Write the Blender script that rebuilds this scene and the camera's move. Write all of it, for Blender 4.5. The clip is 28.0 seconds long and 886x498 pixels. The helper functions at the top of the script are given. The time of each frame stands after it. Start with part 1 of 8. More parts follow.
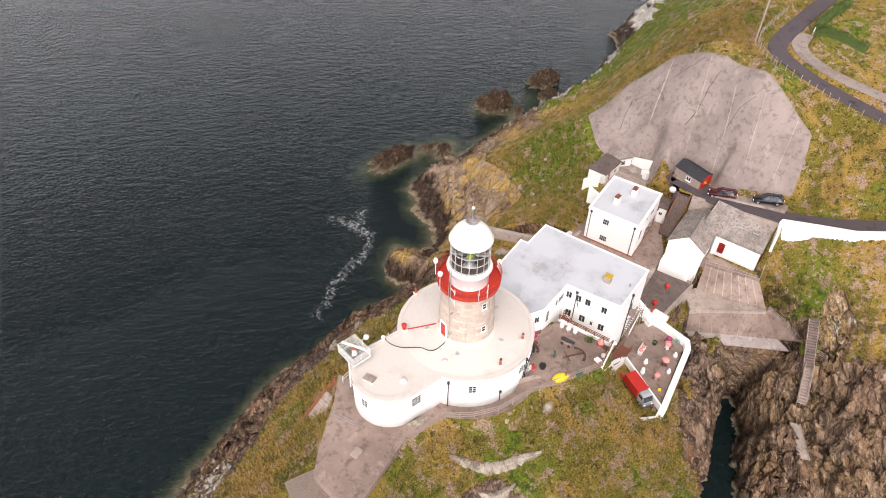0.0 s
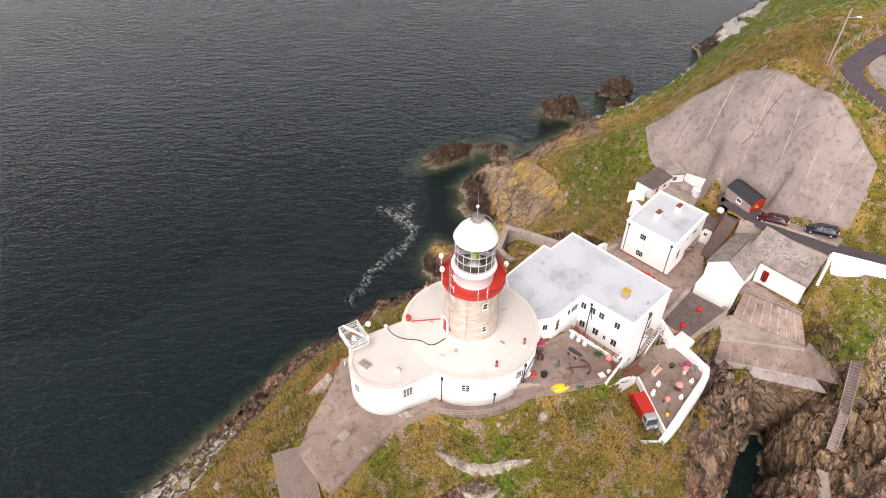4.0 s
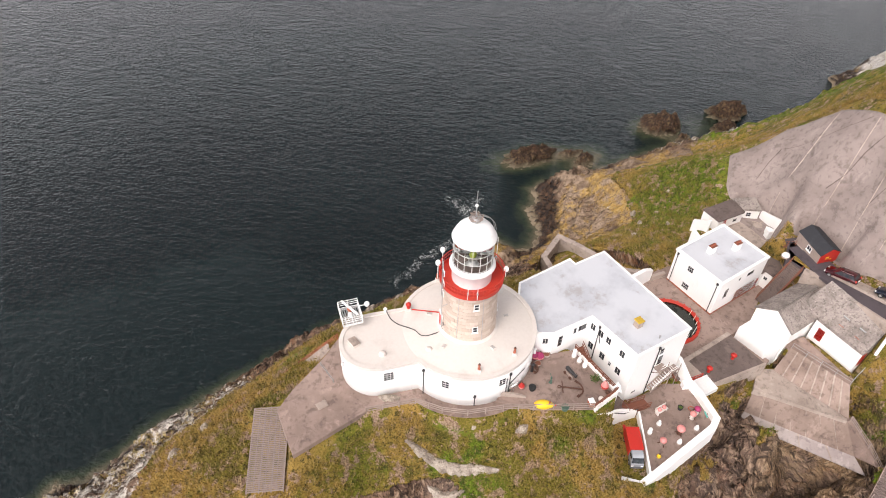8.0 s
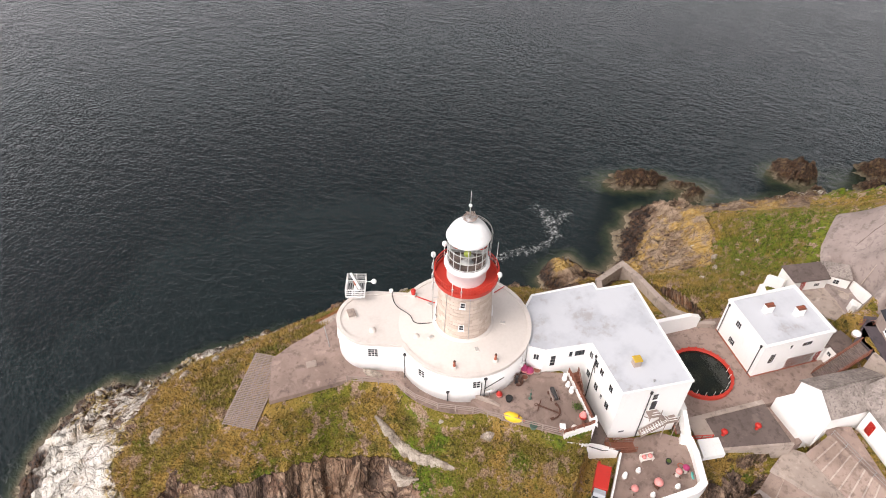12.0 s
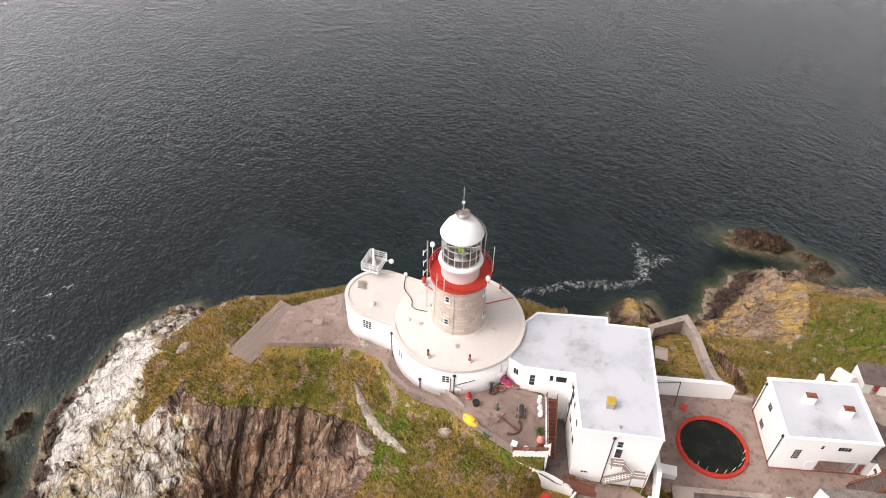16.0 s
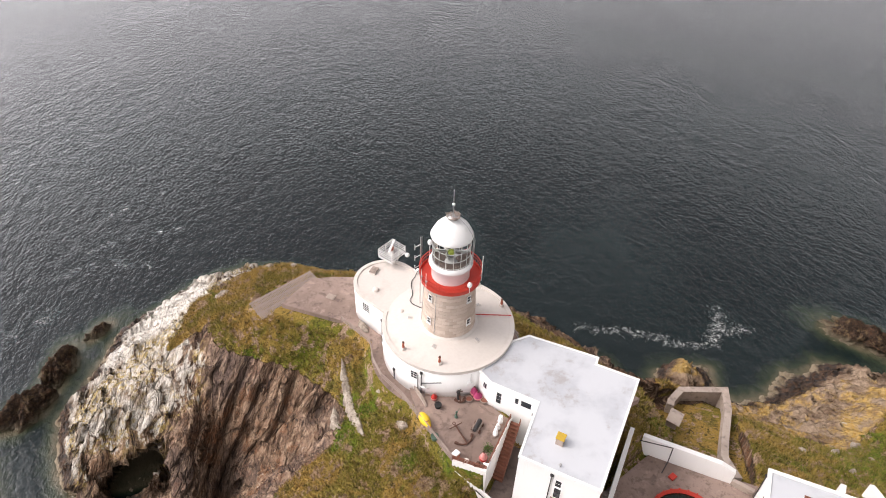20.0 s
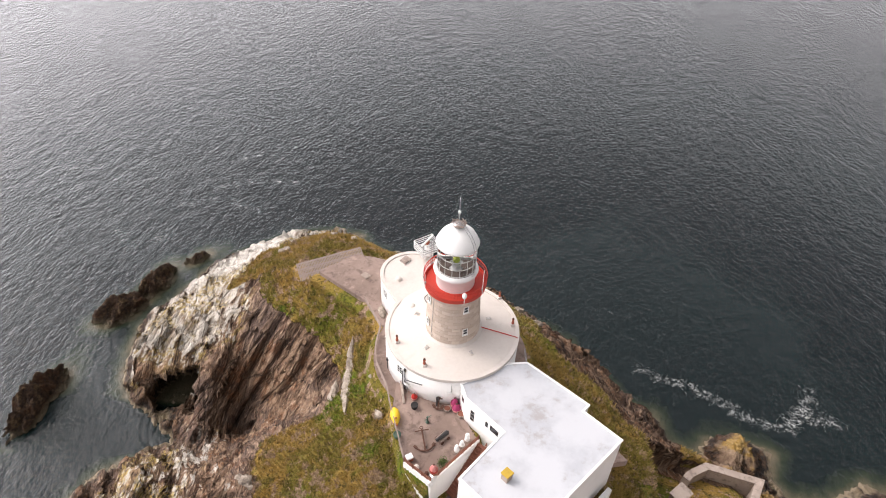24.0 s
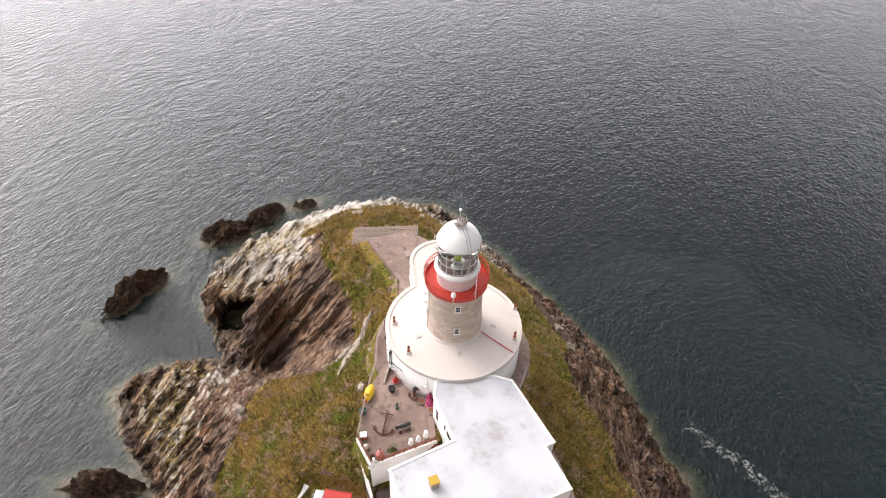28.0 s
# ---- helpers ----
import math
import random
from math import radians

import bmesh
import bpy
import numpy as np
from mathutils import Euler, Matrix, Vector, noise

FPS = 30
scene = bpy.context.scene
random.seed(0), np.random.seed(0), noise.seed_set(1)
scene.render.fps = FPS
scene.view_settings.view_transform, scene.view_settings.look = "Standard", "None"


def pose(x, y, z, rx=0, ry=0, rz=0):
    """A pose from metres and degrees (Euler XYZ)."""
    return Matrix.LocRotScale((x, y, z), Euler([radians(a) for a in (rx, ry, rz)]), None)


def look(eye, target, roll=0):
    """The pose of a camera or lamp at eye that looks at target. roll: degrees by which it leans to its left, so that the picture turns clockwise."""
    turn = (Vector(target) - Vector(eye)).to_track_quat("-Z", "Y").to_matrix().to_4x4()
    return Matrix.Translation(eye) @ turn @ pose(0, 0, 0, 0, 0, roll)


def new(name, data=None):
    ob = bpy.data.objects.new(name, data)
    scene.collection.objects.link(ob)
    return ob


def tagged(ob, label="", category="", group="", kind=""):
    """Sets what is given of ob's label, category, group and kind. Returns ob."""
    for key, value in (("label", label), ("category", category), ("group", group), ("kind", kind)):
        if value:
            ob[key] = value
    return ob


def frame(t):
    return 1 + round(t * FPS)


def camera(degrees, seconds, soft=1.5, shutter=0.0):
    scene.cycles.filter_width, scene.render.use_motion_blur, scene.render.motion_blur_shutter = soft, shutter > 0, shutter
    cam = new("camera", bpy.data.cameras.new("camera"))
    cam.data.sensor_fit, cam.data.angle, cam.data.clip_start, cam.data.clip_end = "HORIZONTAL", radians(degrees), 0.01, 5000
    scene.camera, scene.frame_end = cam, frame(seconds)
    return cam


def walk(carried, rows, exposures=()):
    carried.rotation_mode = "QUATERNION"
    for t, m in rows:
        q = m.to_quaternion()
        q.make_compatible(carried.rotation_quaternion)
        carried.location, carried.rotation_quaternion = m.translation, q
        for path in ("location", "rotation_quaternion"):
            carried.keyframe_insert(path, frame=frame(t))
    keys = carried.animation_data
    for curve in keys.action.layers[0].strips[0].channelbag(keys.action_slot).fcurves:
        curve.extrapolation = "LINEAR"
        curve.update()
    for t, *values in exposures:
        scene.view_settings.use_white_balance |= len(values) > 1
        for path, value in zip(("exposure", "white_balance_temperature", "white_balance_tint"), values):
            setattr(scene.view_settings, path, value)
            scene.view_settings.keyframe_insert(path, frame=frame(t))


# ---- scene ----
cam = camera(68.5, 28.0, soft=1.0)
PATH = [
    (0, (-50.896, 9.68, 87.437), (-49.395, 9.481, 86.13), 1.5),
    (0.5, (-51.119, 8.787, 87.118), (-49.61, 8.623, 85.816), 1.4),
    (1, (-51.35, 7.983, 86.954), (-49.837, 7.85, 85.653), 1.4),
    (1.5, (-51.526, 7.154, 87.029), (-50.011, 7.05, 85.727), 1.3),
    (2, (-51.588, 6.215, 87.119), (-50.073, 6.137, 85.815), 1.2),
    (2.5, (-51.587, 5.243, 87.231), (-50.073, 5.19, 85.925), 1.1),
    (3, (-51.607, 4.23, 87.258), (-50.093, 4.204, 85.951), 1.1),
    (3.5, (-51.606, 3.114, 87.294), (-50.094, 3.12, 85.985), 1.2),
    (5.5, (-51.676, -1.968, 87.177), (-50.174, -1.808, 85.866), 1.6),
    (6, (-51.477, -3.544, 87.242), (-49.982, -3.34, 85.929), 1.6),
    (6.5, (-51.075, -4.829, 86.891), (-49.588, -4.586, 85.577), 2.0),
    (7, (-50.619, -6.177, 86.71), (-49.142, -5.893, 85.391), 2.3),
    (7.5, (-50.222, -8.15, 87.169), (-48.761, -7.815, 85.844), 2.1),
    (8, (-49.745, -10.048, 87.536), (-48.302, -9.661, 86.206), 2.1),
    (8.5, (-49.171, -11.914, 87.687), (-47.746, -11.475, 86.354), 2.0),
    (9, (-48.552, -13.756, 87.769), (-47.147, -13.265, 86.433), 2.0),
    (9.5, (-47.999, -15.815, 87.958), (-46.616, -15.267, 86.621), 1.8),
    (10, (-47.449, -17.841, 88.077), (-46.089, -17.239, 86.74), 1.7),
    (10.5, (-46.821, -19.784, 88.076), (-45.484, -19.128, 86.74), 1.7),
    (11, (-46.085, -21.681, 88.207), (-44.776, -20.974, 86.871), 1.8),
    (11.5, (-45.278, -23.67, 88.238), (-43.997, -22.911, 86.902), 1.8),
    (12, (-44.376, -25.775, 88.3), (-43.128, -24.962, 86.965), 1.7),
    (12.5, (-43.339, -27.86, 88.381), (-42.126, -26.995, 87.048), 1.6),
    (14.5, (-38.131, -36.41, 87.909), (-37.088, -35.322, 86.595), 1.3),
    (15, (-36.682, -38.298, 87.882), (-35.686, -37.163, 86.571), 1.5),
    (15.5, (-35.032, -40.309, 87.965), (-34.087, -39.126, 86.658), 1.5),
    (16, (-33.294, -42.233, 87.986), (-32.399, -41.006, 86.685), 1.4),
    (16.5, (-31.572, -43.844, 87.675), (-30.724, -42.576, 86.382), 1.5),
    (17, (-29.789, -45.304, 87.324), (-28.987, -43.998, 86.039), 1.6),
    (17.5, (-27.87, -46.819, 87.032), (-27.118, -45.476, 85.756), 1.6),
    (18, (-25.94, -48.256, 87.051), (-25.241, -46.88, 85.779), 1.7),
    (18.5, (-24.054, -49.539, 87.025), (-23.408, -48.133, 85.758), 1.7),
    (19, (-22.153, -50.784, 86.974), (-21.558, -49.349, 85.714), 1.8),
    (19.5, (-20.161, -51.904, 86.927), (-19.622, -50.442, 85.673), 1.9),
    (20, (-18.125, -52.672, 87.099), (-17.643, -51.19, 85.845), 2.1),
    (20.5, (-16.087, -53.208, 87.386), (-15.663, -51.712, 86.128), 2.3),
    (22.5, (-7.767, -53.639, 88.852), (-7.576, -52.12, 87.564), 2.8),
    (23, (-5.453, -53.434, 88.902), (-5.33, -51.913, 87.609), 2.8),
    (23.5, (-2.888, -53.289, 88.585), (-2.843, -51.764, 87.292), 2.7),
    (24, (-0.377, -53.049, 88.428), (-0.41, -51.527, 87.131), 2.6),
    (24.5, (1.974, -52.69, 88.451), (1.87, -51.176, 87.148), 2.6),
    (25, (4.222, -52.167, 88.67), (4.056, -50.667, 87.358), 2.6),
    (25.5, (6.435, -51.552, 88.887), (6.208, -50.069, 87.564), 2.5),
    (26, (8.696, -50.82, 89.152), (8.408, -49.357, 87.819), 2.3),
    (26.5, (10.952, -50.132, 89.309), (10.6, -48.688, 87.97), 2.3),
    (27, (13.127, -49.205, 89.745), (12.711, -47.789, 88.396), 2.2),
    (27.5, (15.288, -48.208, 89.757), (14.804, -46.819, 88.402), 2.2),
    (28, (17.486, -47.253, 88.952), (16.93, -45.886, 87.603), 2.3),
]
walk(cam, [(t, look(eye, target, roll)) for t, eye, target, roll in PATH], [(0.0, 0.02, 6500, 16), (12.0, 0.02, 6500, 16), (18.0, 0.04, 6500, 16), (24.0, 0.14, 6500, 16), (28.0, 0.2, 6500, 16)])

# ---- world and sun: bright thin cloud, soft sun from the north-west ----
SUN_AZ, SUN_EL = radians(163), radians(48)
SKY_BASE, SKY_WIDE, SKY_NEAR, SKY_LOW = 0.7, 3.0, 24.0, 21.0
world = bpy.data.worlds.new("sky")
scene.world = world
world.use_nodes = True
_n = world.node_tree
_n.nodes.clear()
_sky = _n.nodes.new("ShaderNodeTexSky")
_sky.sky_type, _sky.sun_disc = "NISHITA", False
_sky.sun_elevation, _sky.sun_rotation = SUN_EL, radians(90) - SUN_AZ
_sky.air_density, _sky.dust_density, _sky.ozone_density = 1.0, 8.0, 0.8
_hsv = _n.nodes.new("ShaderNodeHueSaturation")
_hsv.inputs["Saturation"].default_value = 0.45
_bg = _n.nodes.new("ShaderNodeBackground")
_bg.inputs["Strength"].default_value = 0.13
_out = _n.nodes.new("ShaderNodeOutputWorld")
_n.links.new(_sky.outputs[0], _hsv.inputs["Color"])
# thin bright cloud: light spreads widely round the veiled sun, with haze low down
_d = Vector((math.cos(SUN_AZ) * math.cos(SUN_EL), math.sin(SUN_AZ) * math.cos(SUN_EL), math.sin(SUN_EL)))


def _sky_math(op, a, b):
    m = _n.nodes.new("ShaderNodeMath")
    m.operation = op
    for i, v in enumerate((a, b)):
        if isinstance(v, (int, float)):
            m.inputs[i].default_value = v
        else:
            _n.links.new(v, m.inputs[i])
    return m.outputs[0]


_dir = _n.nodes.new("ShaderNodeTexCoord").outputs["Generated"]
_sep = _n.nodes.new("ShaderNodeSeparateXYZ")
_n.links.new(_dir, _sep.inputs[0])
_dot = _n.nodes.new("ShaderNodeVectorMath")
_dot.operation = "DOT_PRODUCT"
_dot.inputs[1].default_value = _d
_n.links.new(_dir, _dot.inputs[0])
_q = _sky_math("MULTIPLY", _sky_math("ADD", _dot.outputs["Value"], 1.0), 0.5)
_low = _sky_math("POWER", _sky_math("SUBTRACT", 1.0, _sky_math("MAXIMUM", _sep.outputs["Z"], 0.0)), 4.0)
_lum = _sky_math("ADD", SKY_BASE, _sky_math("MULTIPLY", _sky_math("POWER", _q, 3.0), SKY_WIDE))
_lum = _sky_math("MULTIPLY", _lum, _sky_math("ADD", 1.0, _sky_math("MULTIPLY", _low, SKY_LOW)))
_lum = _sky_math("ADD", _lum, _sky_math("MULTIPLY", _sky_math("POWER", _q, 10.0), SKY_NEAR))
_grey = _n.nodes.new("ShaderNodeVectorMath")
_grey.operation = "SCALE"
_grey.inputs[0].default_value = (1.0, 0.99, 1.0)
_n.links.new(_lum, _grey.inputs["Scale"])
_cloud = _n.nodes.new("ShaderNodeMix")
_cloud.data_type = "RGBA"
_cloud.inputs[0].default_value = 0.85
_n.links.new(_grey.outputs[0], _cloud.inputs[7])
_n.links.new(_hsv.outputs[0], _cloud.inputs[6])
_n.links.new(_cloud.outputs[2], _bg.inputs["Color"])
_n.links.new(_bg.outputs[0], _out.inputs["Surface"])

sun_data = bpy.data.lights.new("sun", "SUN")
sun_data.energy, sun_data.angle, sun_data.color = 1.55, radians(20), (1.0, 0.91, 0.79)
sun_lamp = new("sun", sun_data)
sun_lamp.matrix_basis = look(tuple(_d * 200), (0, 0, 0))

# ---- materials ----
class Nodes:
    """A small builder for node materials."""

    def __init__(self, name, rough=0.8, metal=0.0, spec=0.4):
        self.m = bpy.data.materials.new(name)
        self.m.use_nodes = True
        self.t = self.m.node_tree
        self.b = self.t.nodes["Principled BSDF"]
        self.b.inputs["Roughness"].default_value = rough
        self.b.inputs["Metallic"].default_value = metal
        self.b.inputs["Specular IOR Level"].default_value = spec
        self.co = self.t.nodes.new("ShaderNodeTexCoord").outputs["Object"]

    def node(self, kind):
        return self.t.nodes.new(kind)

    def link(self, a, b):
        self.t.links.new(a, b)

    def noise(self, scale, detail=4.0, rough=0.55, stretch=None, dist=0.0):
        n = self.node("ShaderNodeTexNoise")
        n.inputs["Scale"].default_value, n.inputs["Detail"].default_value = scale, detail
        n.inputs["Roughness"].default_value, n.inputs["Distortion"].default_value = rough, dist
        co = self.co
        if stretch:
            mp = self.node("ShaderNodeMapping")
            mp.inputs["Scale"].default_value = stretch[:3]
            if len(stretch) > 3:
                mp.inputs["Rotation"].default_value = [radians(a) for a in stretch[3:]]
            self.link(co, mp.inputs["Vector"])
            co = mp.outputs[0]
        self.link(co, n.inputs["Vector"])
        return n.outputs["Fac"]

    def voronoi(self, scale, feature="DISTANCE_TO_EDGE", stretch=None):
        n = self.node("ShaderNodeTexVoronoi")
        n.feature = feature
        n.inputs["Scale"].default_value = scale
        co = self.co
        if stretch:
            mp = self.node("ShaderNodeMapping")
            mp.inputs["Scale"].default_value = stretch[:3]
            self.link(co, mp.inputs["Vector"])
            co = mp.outputs[0]
        self.link(co, n.inputs["Vector"])
        return n.outputs["Distance"]

    def bedded(self, across, along_, detail=6.0, rough=0.65, dist=0.3):
        """Noise drawn out along the dip of the rock's beds."""
        c = self.node("ShaderNodeCombineXYZ")
        for i, (v, f) in enumerate((((0.8, 0.15, -0.58), across), ((-0.29, 0.94, -0.16), along_ * 1.2), ((-0.53, -0.3, -0.79), along_ * 0.7))):
            d = self.node("ShaderNodeVectorMath")
            d.operation = "DOT_PRODUCT"
            d.inputs[1].default_value = tuple(a * f for a in v)
            self.link(self.co, d.inputs[0])
            self.link(d.outputs["Value"], c.inputs[i])
        n = self.node("ShaderNodeTexNoise")
        n.inputs["Scale"].default_value, n.inputs["Detail"].default_value = 1.0, detail
        n.inputs["Roughness"].default_value, n.inputs["Distortion"].default_value = rough, dist
        self.link(c.outputs[0], n.inputs["Vector"])
        return n.outputs["Fac"]

    def cracks(self, across, along_, bend):
        """Distance to the joints between blocks that lie along the beds."""
        c = self.node("ShaderNodeCombineXYZ")
        for i, (v, f) in enumerate((((0.8, 0.15, -0.58), across), ((-0.29, 0.94, -0.16), along_ * 1.2), ((-0.53, -0.3, -0.79), along_ * 0.7))):
            d = self.node("ShaderNodeVectorMath")
            d.operation = "DOT_PRODUCT"
            d.inputs[1].default_value = tuple(a * f for a in v)
            self.link(self.co, d.inputs[0])
            w = self.math("MULTIPLY", self.math("SUBTRACT", self.noise(0.6, 4, 0.6), 0.5), bend * 2)
            self.link(self.math("ADD", d.outputs["Value"], w), c.inputs[i])
        n = self.node("ShaderNodeTexVoronoi")
        n.feature = "DISTANCE_TO_EDGE"
        n.inputs["Scale"].default_value = 1.0
        self.link(c.outputs[0], n.inputs["Vector"])
        return n.outputs["Distance"]

    def step(self, value, lo, hi, a=0.0, b=1.0):
        n = self.node("ShaderNodeMapRange")
        n.interpolation_type = "SMOOTHSTEP"
        for key, v in (("From Min", lo), ("From Max", hi), ("To Min", a), ("To Max", b)):
            n.inputs[key].default_value = v
        self.link(value, n.inputs["Value"])
        return n.outputs["Result"]

    def math(self, op, a, b=0.5):
        n = self.node("ShaderNodeMath")
        n.operation = op
        for i, v in enumerate((a, b)):
            if isinstance(v, (int, float)):
                n.inputs[i].default_value = v
            else:
                self.link(v, n.inputs[i])
        return n.outputs[0]

    def mix(self, fac, a, b, kind="MIX"):
        n = self.node("ShaderNodeMix")
        n.data_type, n.blend_type = "RGBA", kind
        ins = [s for s in n.inputs if s.type == "RGBA"]
        if isinstance(fac, (int, float)):
            n.inputs[0].default_value = fac
        else:
            self.link(fac, n.inputs[0])
        for s, v in zip(ins, (a, b)):
            if isinstance(v, tuple):
                s.default_value = (*v, 1)
            else:
                self.link(v, s)
        return [s for s in n.outputs if s.type == "RGBA"][0]

    def attr(self, name):
        n = self.node("ShaderNodeAttribute")
        n.attribute_name = name
        return n.outputs["Fac"]

    def height(self):
        s = self.node("ShaderNodeSeparateXYZ")
        self.link(self.node("ShaderNodeNewGeometry").outputs["Position"], s.inputs[0])
        return s.outputs["Z"]

    def flat(self):
        s = self.node("ShaderNodeSeparateXYZ")
        self.link(self.node("ShaderNodeNewGeometry").outputs["Normal"], s.inputs[0])
        return s.outputs["Z"]

    def random(self):
        return self.node("ShaderNodeObjectInfo").outputs["Random"]

    def island(self):
        return self.node("ShaderNodeNewGeometry").outputs["Random Per Island"]

    def colour(self, c):
        if isinstance(c, tuple):
            self.b.inputs["Base Color"].default_value = (*c, 1)
        else:
            self.link(c, self.b.inputs["Base Color"])

    def bump(self, h, dist, strength=1.0):
        n = self.node("ShaderNodeBump")
        n.inputs["Distance"].default_value, n.inputs["Strength"].default_value = dist, strength
        self.link(h, n.inputs["Height"])
        old = self.b.inputs["Normal"]
        if old.links:
            self.link(old.links[0].from_socket, n.inputs["Normal"])
        self.link(n.outputs[0], old)


def worn(name, base, dirt, rough=0.7, grain=6.0, patch=0.6, amount=0.5, bump=0.01, metal=0.0, spec=0.4):
    """A plain surface with fine grain and larger worn or stained patches."""
    k = Nodes(name, rough, metal, spec)
    g, p = k.noise(grain, 5), k.noise(patch, 5, 0.65)
    c = k.mix(k.step(p, 0.52, 0.75, 0, amount), base, dirt)
    c = k.mix(k.step(g, 0.3, 0.75, 0.0, 0.16), c, dirt)
    k.colour(c)
    k.bump(g, bump)
    return k.m


def white_wall():
    k = Nodes("white_wall_paint", 0.75)
    streak = k.noise(1.2, 5, 0.7, (2.2, 2.2, 0.25))
    fine, big = k.noise(9, 5), k.noise(0.35, 4)
    c = k.mix(k.step(streak, 0.55, 0.8, 0, 0.32), (0.83, 0.82, 0.79), (0.55, 0.53, 0.47))
    c = k.mix(k.step(big, 0.5, 0.8, 0, 0.18), c, (0.62, 0.6, 0.55))
    k.colour(c)
    k.bump(fine, 0.015)
    return k.m


M_WHITE = white_wall()
M_CREAM = worn("cream_roof_coating", (0.63, 0.58, 0.53), (0.45, 0.40, 0.355), 0.8, 3.0, 0.4, 0.4, 0.008)


def flat_roof():
    k = Nodes("white_roof_felt", 0.6)
    a, b, g = k.noise(0.22, 5, 0.6), k.noise(0.7, 6, 0.7), k.noise(9, 3)
    c = k.mix(k.step(a, 0.42, 0.68, 0, 0.8), (0.535, 0.55, 0.575), (0.41, 0.425, 0.455))
    c = k.mix(k.step(k.math("MULTIPLY", a, b), 0.28, 0.42, 0, 0.6), c, (0.33, 0.29, 0.27))
    c = k.mix(k.step(b, 0.62, 0.8, 0, 0.4), c, (0.4, 0.4, 0.41))
    k.colour(c)
    k.bump(g, 0.01)
    return k.m


M_FELT = flat_roof()
M_RED = worn("red_paint", (0.5, 0.04, 0.022), (0.28, 0.03, 0.02), 0.5, 12, 1.4, 0.5, 0.004)
M_ORANGE = worn("orange_red_paint", (0.45, 0.024, 0.016), (0.3, 0.03, 0.02), 0.5, 12, 1.4, 0.5, 0.004)
M_PIPE = worn("black_iron", (0.03, 0.03, 0.032), (0.09, 0.06, 0.045), 0.5, 20, 3, 0.4, 0.002)
M_STEEL = worn("galvanised_steel", (0.42, 0.42, 0.41), (0.28, 0.26, 0.24), 0.45, 20, 2, 0.5, 0.002, 0.6)
M_WTRIM = worn("white_gloss_paint", (0.82, 0.82, 0.8), (0.6, 0.58, 0.52), 0.45, 14, 2, 0.35, 0.003)
M_GLAZING = worn("pale_grey_glazing_paint", (0.5, 0.5, 0.48), (0.35, 0.34, 0.31), 0.5, 14, 2, 0.4, 0.003)
M_RUST = worn("rusty_iron", (0.1, 0.046, 0.03), (0.05, 0.028, 0.022), 0.85, 18, 3, 0.7, 0.006)
M_BROWNWOOD = worn("brown_stained_timber", (0.2, 0.075, 0.045), (0.11, 0.05, 0.035), 0.75, 15, 2, 0.6, 0.006)
M_GREYWOOD = worn("silvered_timber", (0.3, 0.235, 0.2), (0.17, 0.13, 0.11), 0.85, 14, 1.5, 0.6, 0.01)
M_YELLOW = worn("yellow_plastic", (0.75, 0.5, 0.02), (0.5, 0.33, 0.04), 0.4, 10, 1.5, 0.4, 0.003)
M_OCHRE = worn("ochre_paint", (0.5, 0.33, 0.03), (0.33, 0.22, 0.06), 0.6, 10, 1.5, 0.5, 0.004)
M_PINK = worn("faded_red_plastic", (0.6, 0.22, 0.2), (0.68, 0.42, 0.38), 0.5, 10, 2.5, 0.6, 0.003)
M_MAGENTA = worn("magenta_netting", (0.35, 0.04, 0.12), (0.2, 0.03, 0.08), 0.8, 25, 4, 0.6, 0.02)
M_GREENP = worn("weathered_green_paint", (0.06, 0.11, 0.08), (0.1, 0.1, 0.08), 0.6, 15, 3, 0.5, 0.004)
M_TERRA = worn("red_clay", (0.34, 0.1, 0.055), (0.2, 0.07, 0.045), 0.8, 20, 4, 0.5, 0.006)
M_RUBBER = worn("black_rubber", (0.02, 0.02, 0.02), (0.05, 0.045, 0.04), 0.8, 25, 4, 0.4, 0.004)
M_GRILLE = worn("grey_plastic_trim", (0.05, 0.05, 0.055), (0.09, 0.085, 0.08), 0.6, 20, 3, 0.4, 0.003)


def concrete(name, base, dark, joint=0.0):
    k = Nodes(name, 0.9)
    a, b, g = k.noise(0.16, 6, 0.62), k.noise(1.1, 6, 0.65), k.noise(14, 4)
    st = k.noise(0.5, 5, 0.7, (1.0, 1.0, 0.3))
    c = k.mix(k.step(a, 0.38, 0.68, 0, 0.8), base, dark)
    c = k.mix(k.step(b, 0.5, 0.68, 0, 0.6), c, tuple(v * 0.55 for v in dark))
    c = k.mix(k.step(k.noise(0.45, 6, 0.7, None, 1.0), 0.56, 0.66, 0, 0.5), c, tuple(v * 0.6 for v in dark))
    c = k.mix(k.step(st, 0.56, 0.7, 0, 0.5), c, tuple(min(1, v * 1.4) for v in base))
    k.colour(c)
    k.bump(g, 0.012)
    k.bump(b, 0.03)
    return k.m


M_CONC = concrete("weathered_concrete", (0.31, 0.228, 0.19), (0.17, 0.12, 0.098))
M_CONC_PALE = concrete("pale_concrete", (0.4, 0.33, 0.28), (0.26, 0.205, 0.17))
M_CONC_SLOPE = concrete("sprayed_concrete", (0.29, 0.235, 0.21), (0.2, 0.158, 0.14))
M_CONC_DAMP = concrete("damp_concrete", (0.3, 0.225, 0.185), (0.17, 0.12, 0.095))
M_CONC_GREY = concrete("grey_concrete", (0.36, 0.31, 0.285), (0.23, 0.19, 0.18))
M_CONC_DARK = concrete("dark_roof_felt", (0.16, 0.12, 0.105), (0.1, 0.077, 0.068))


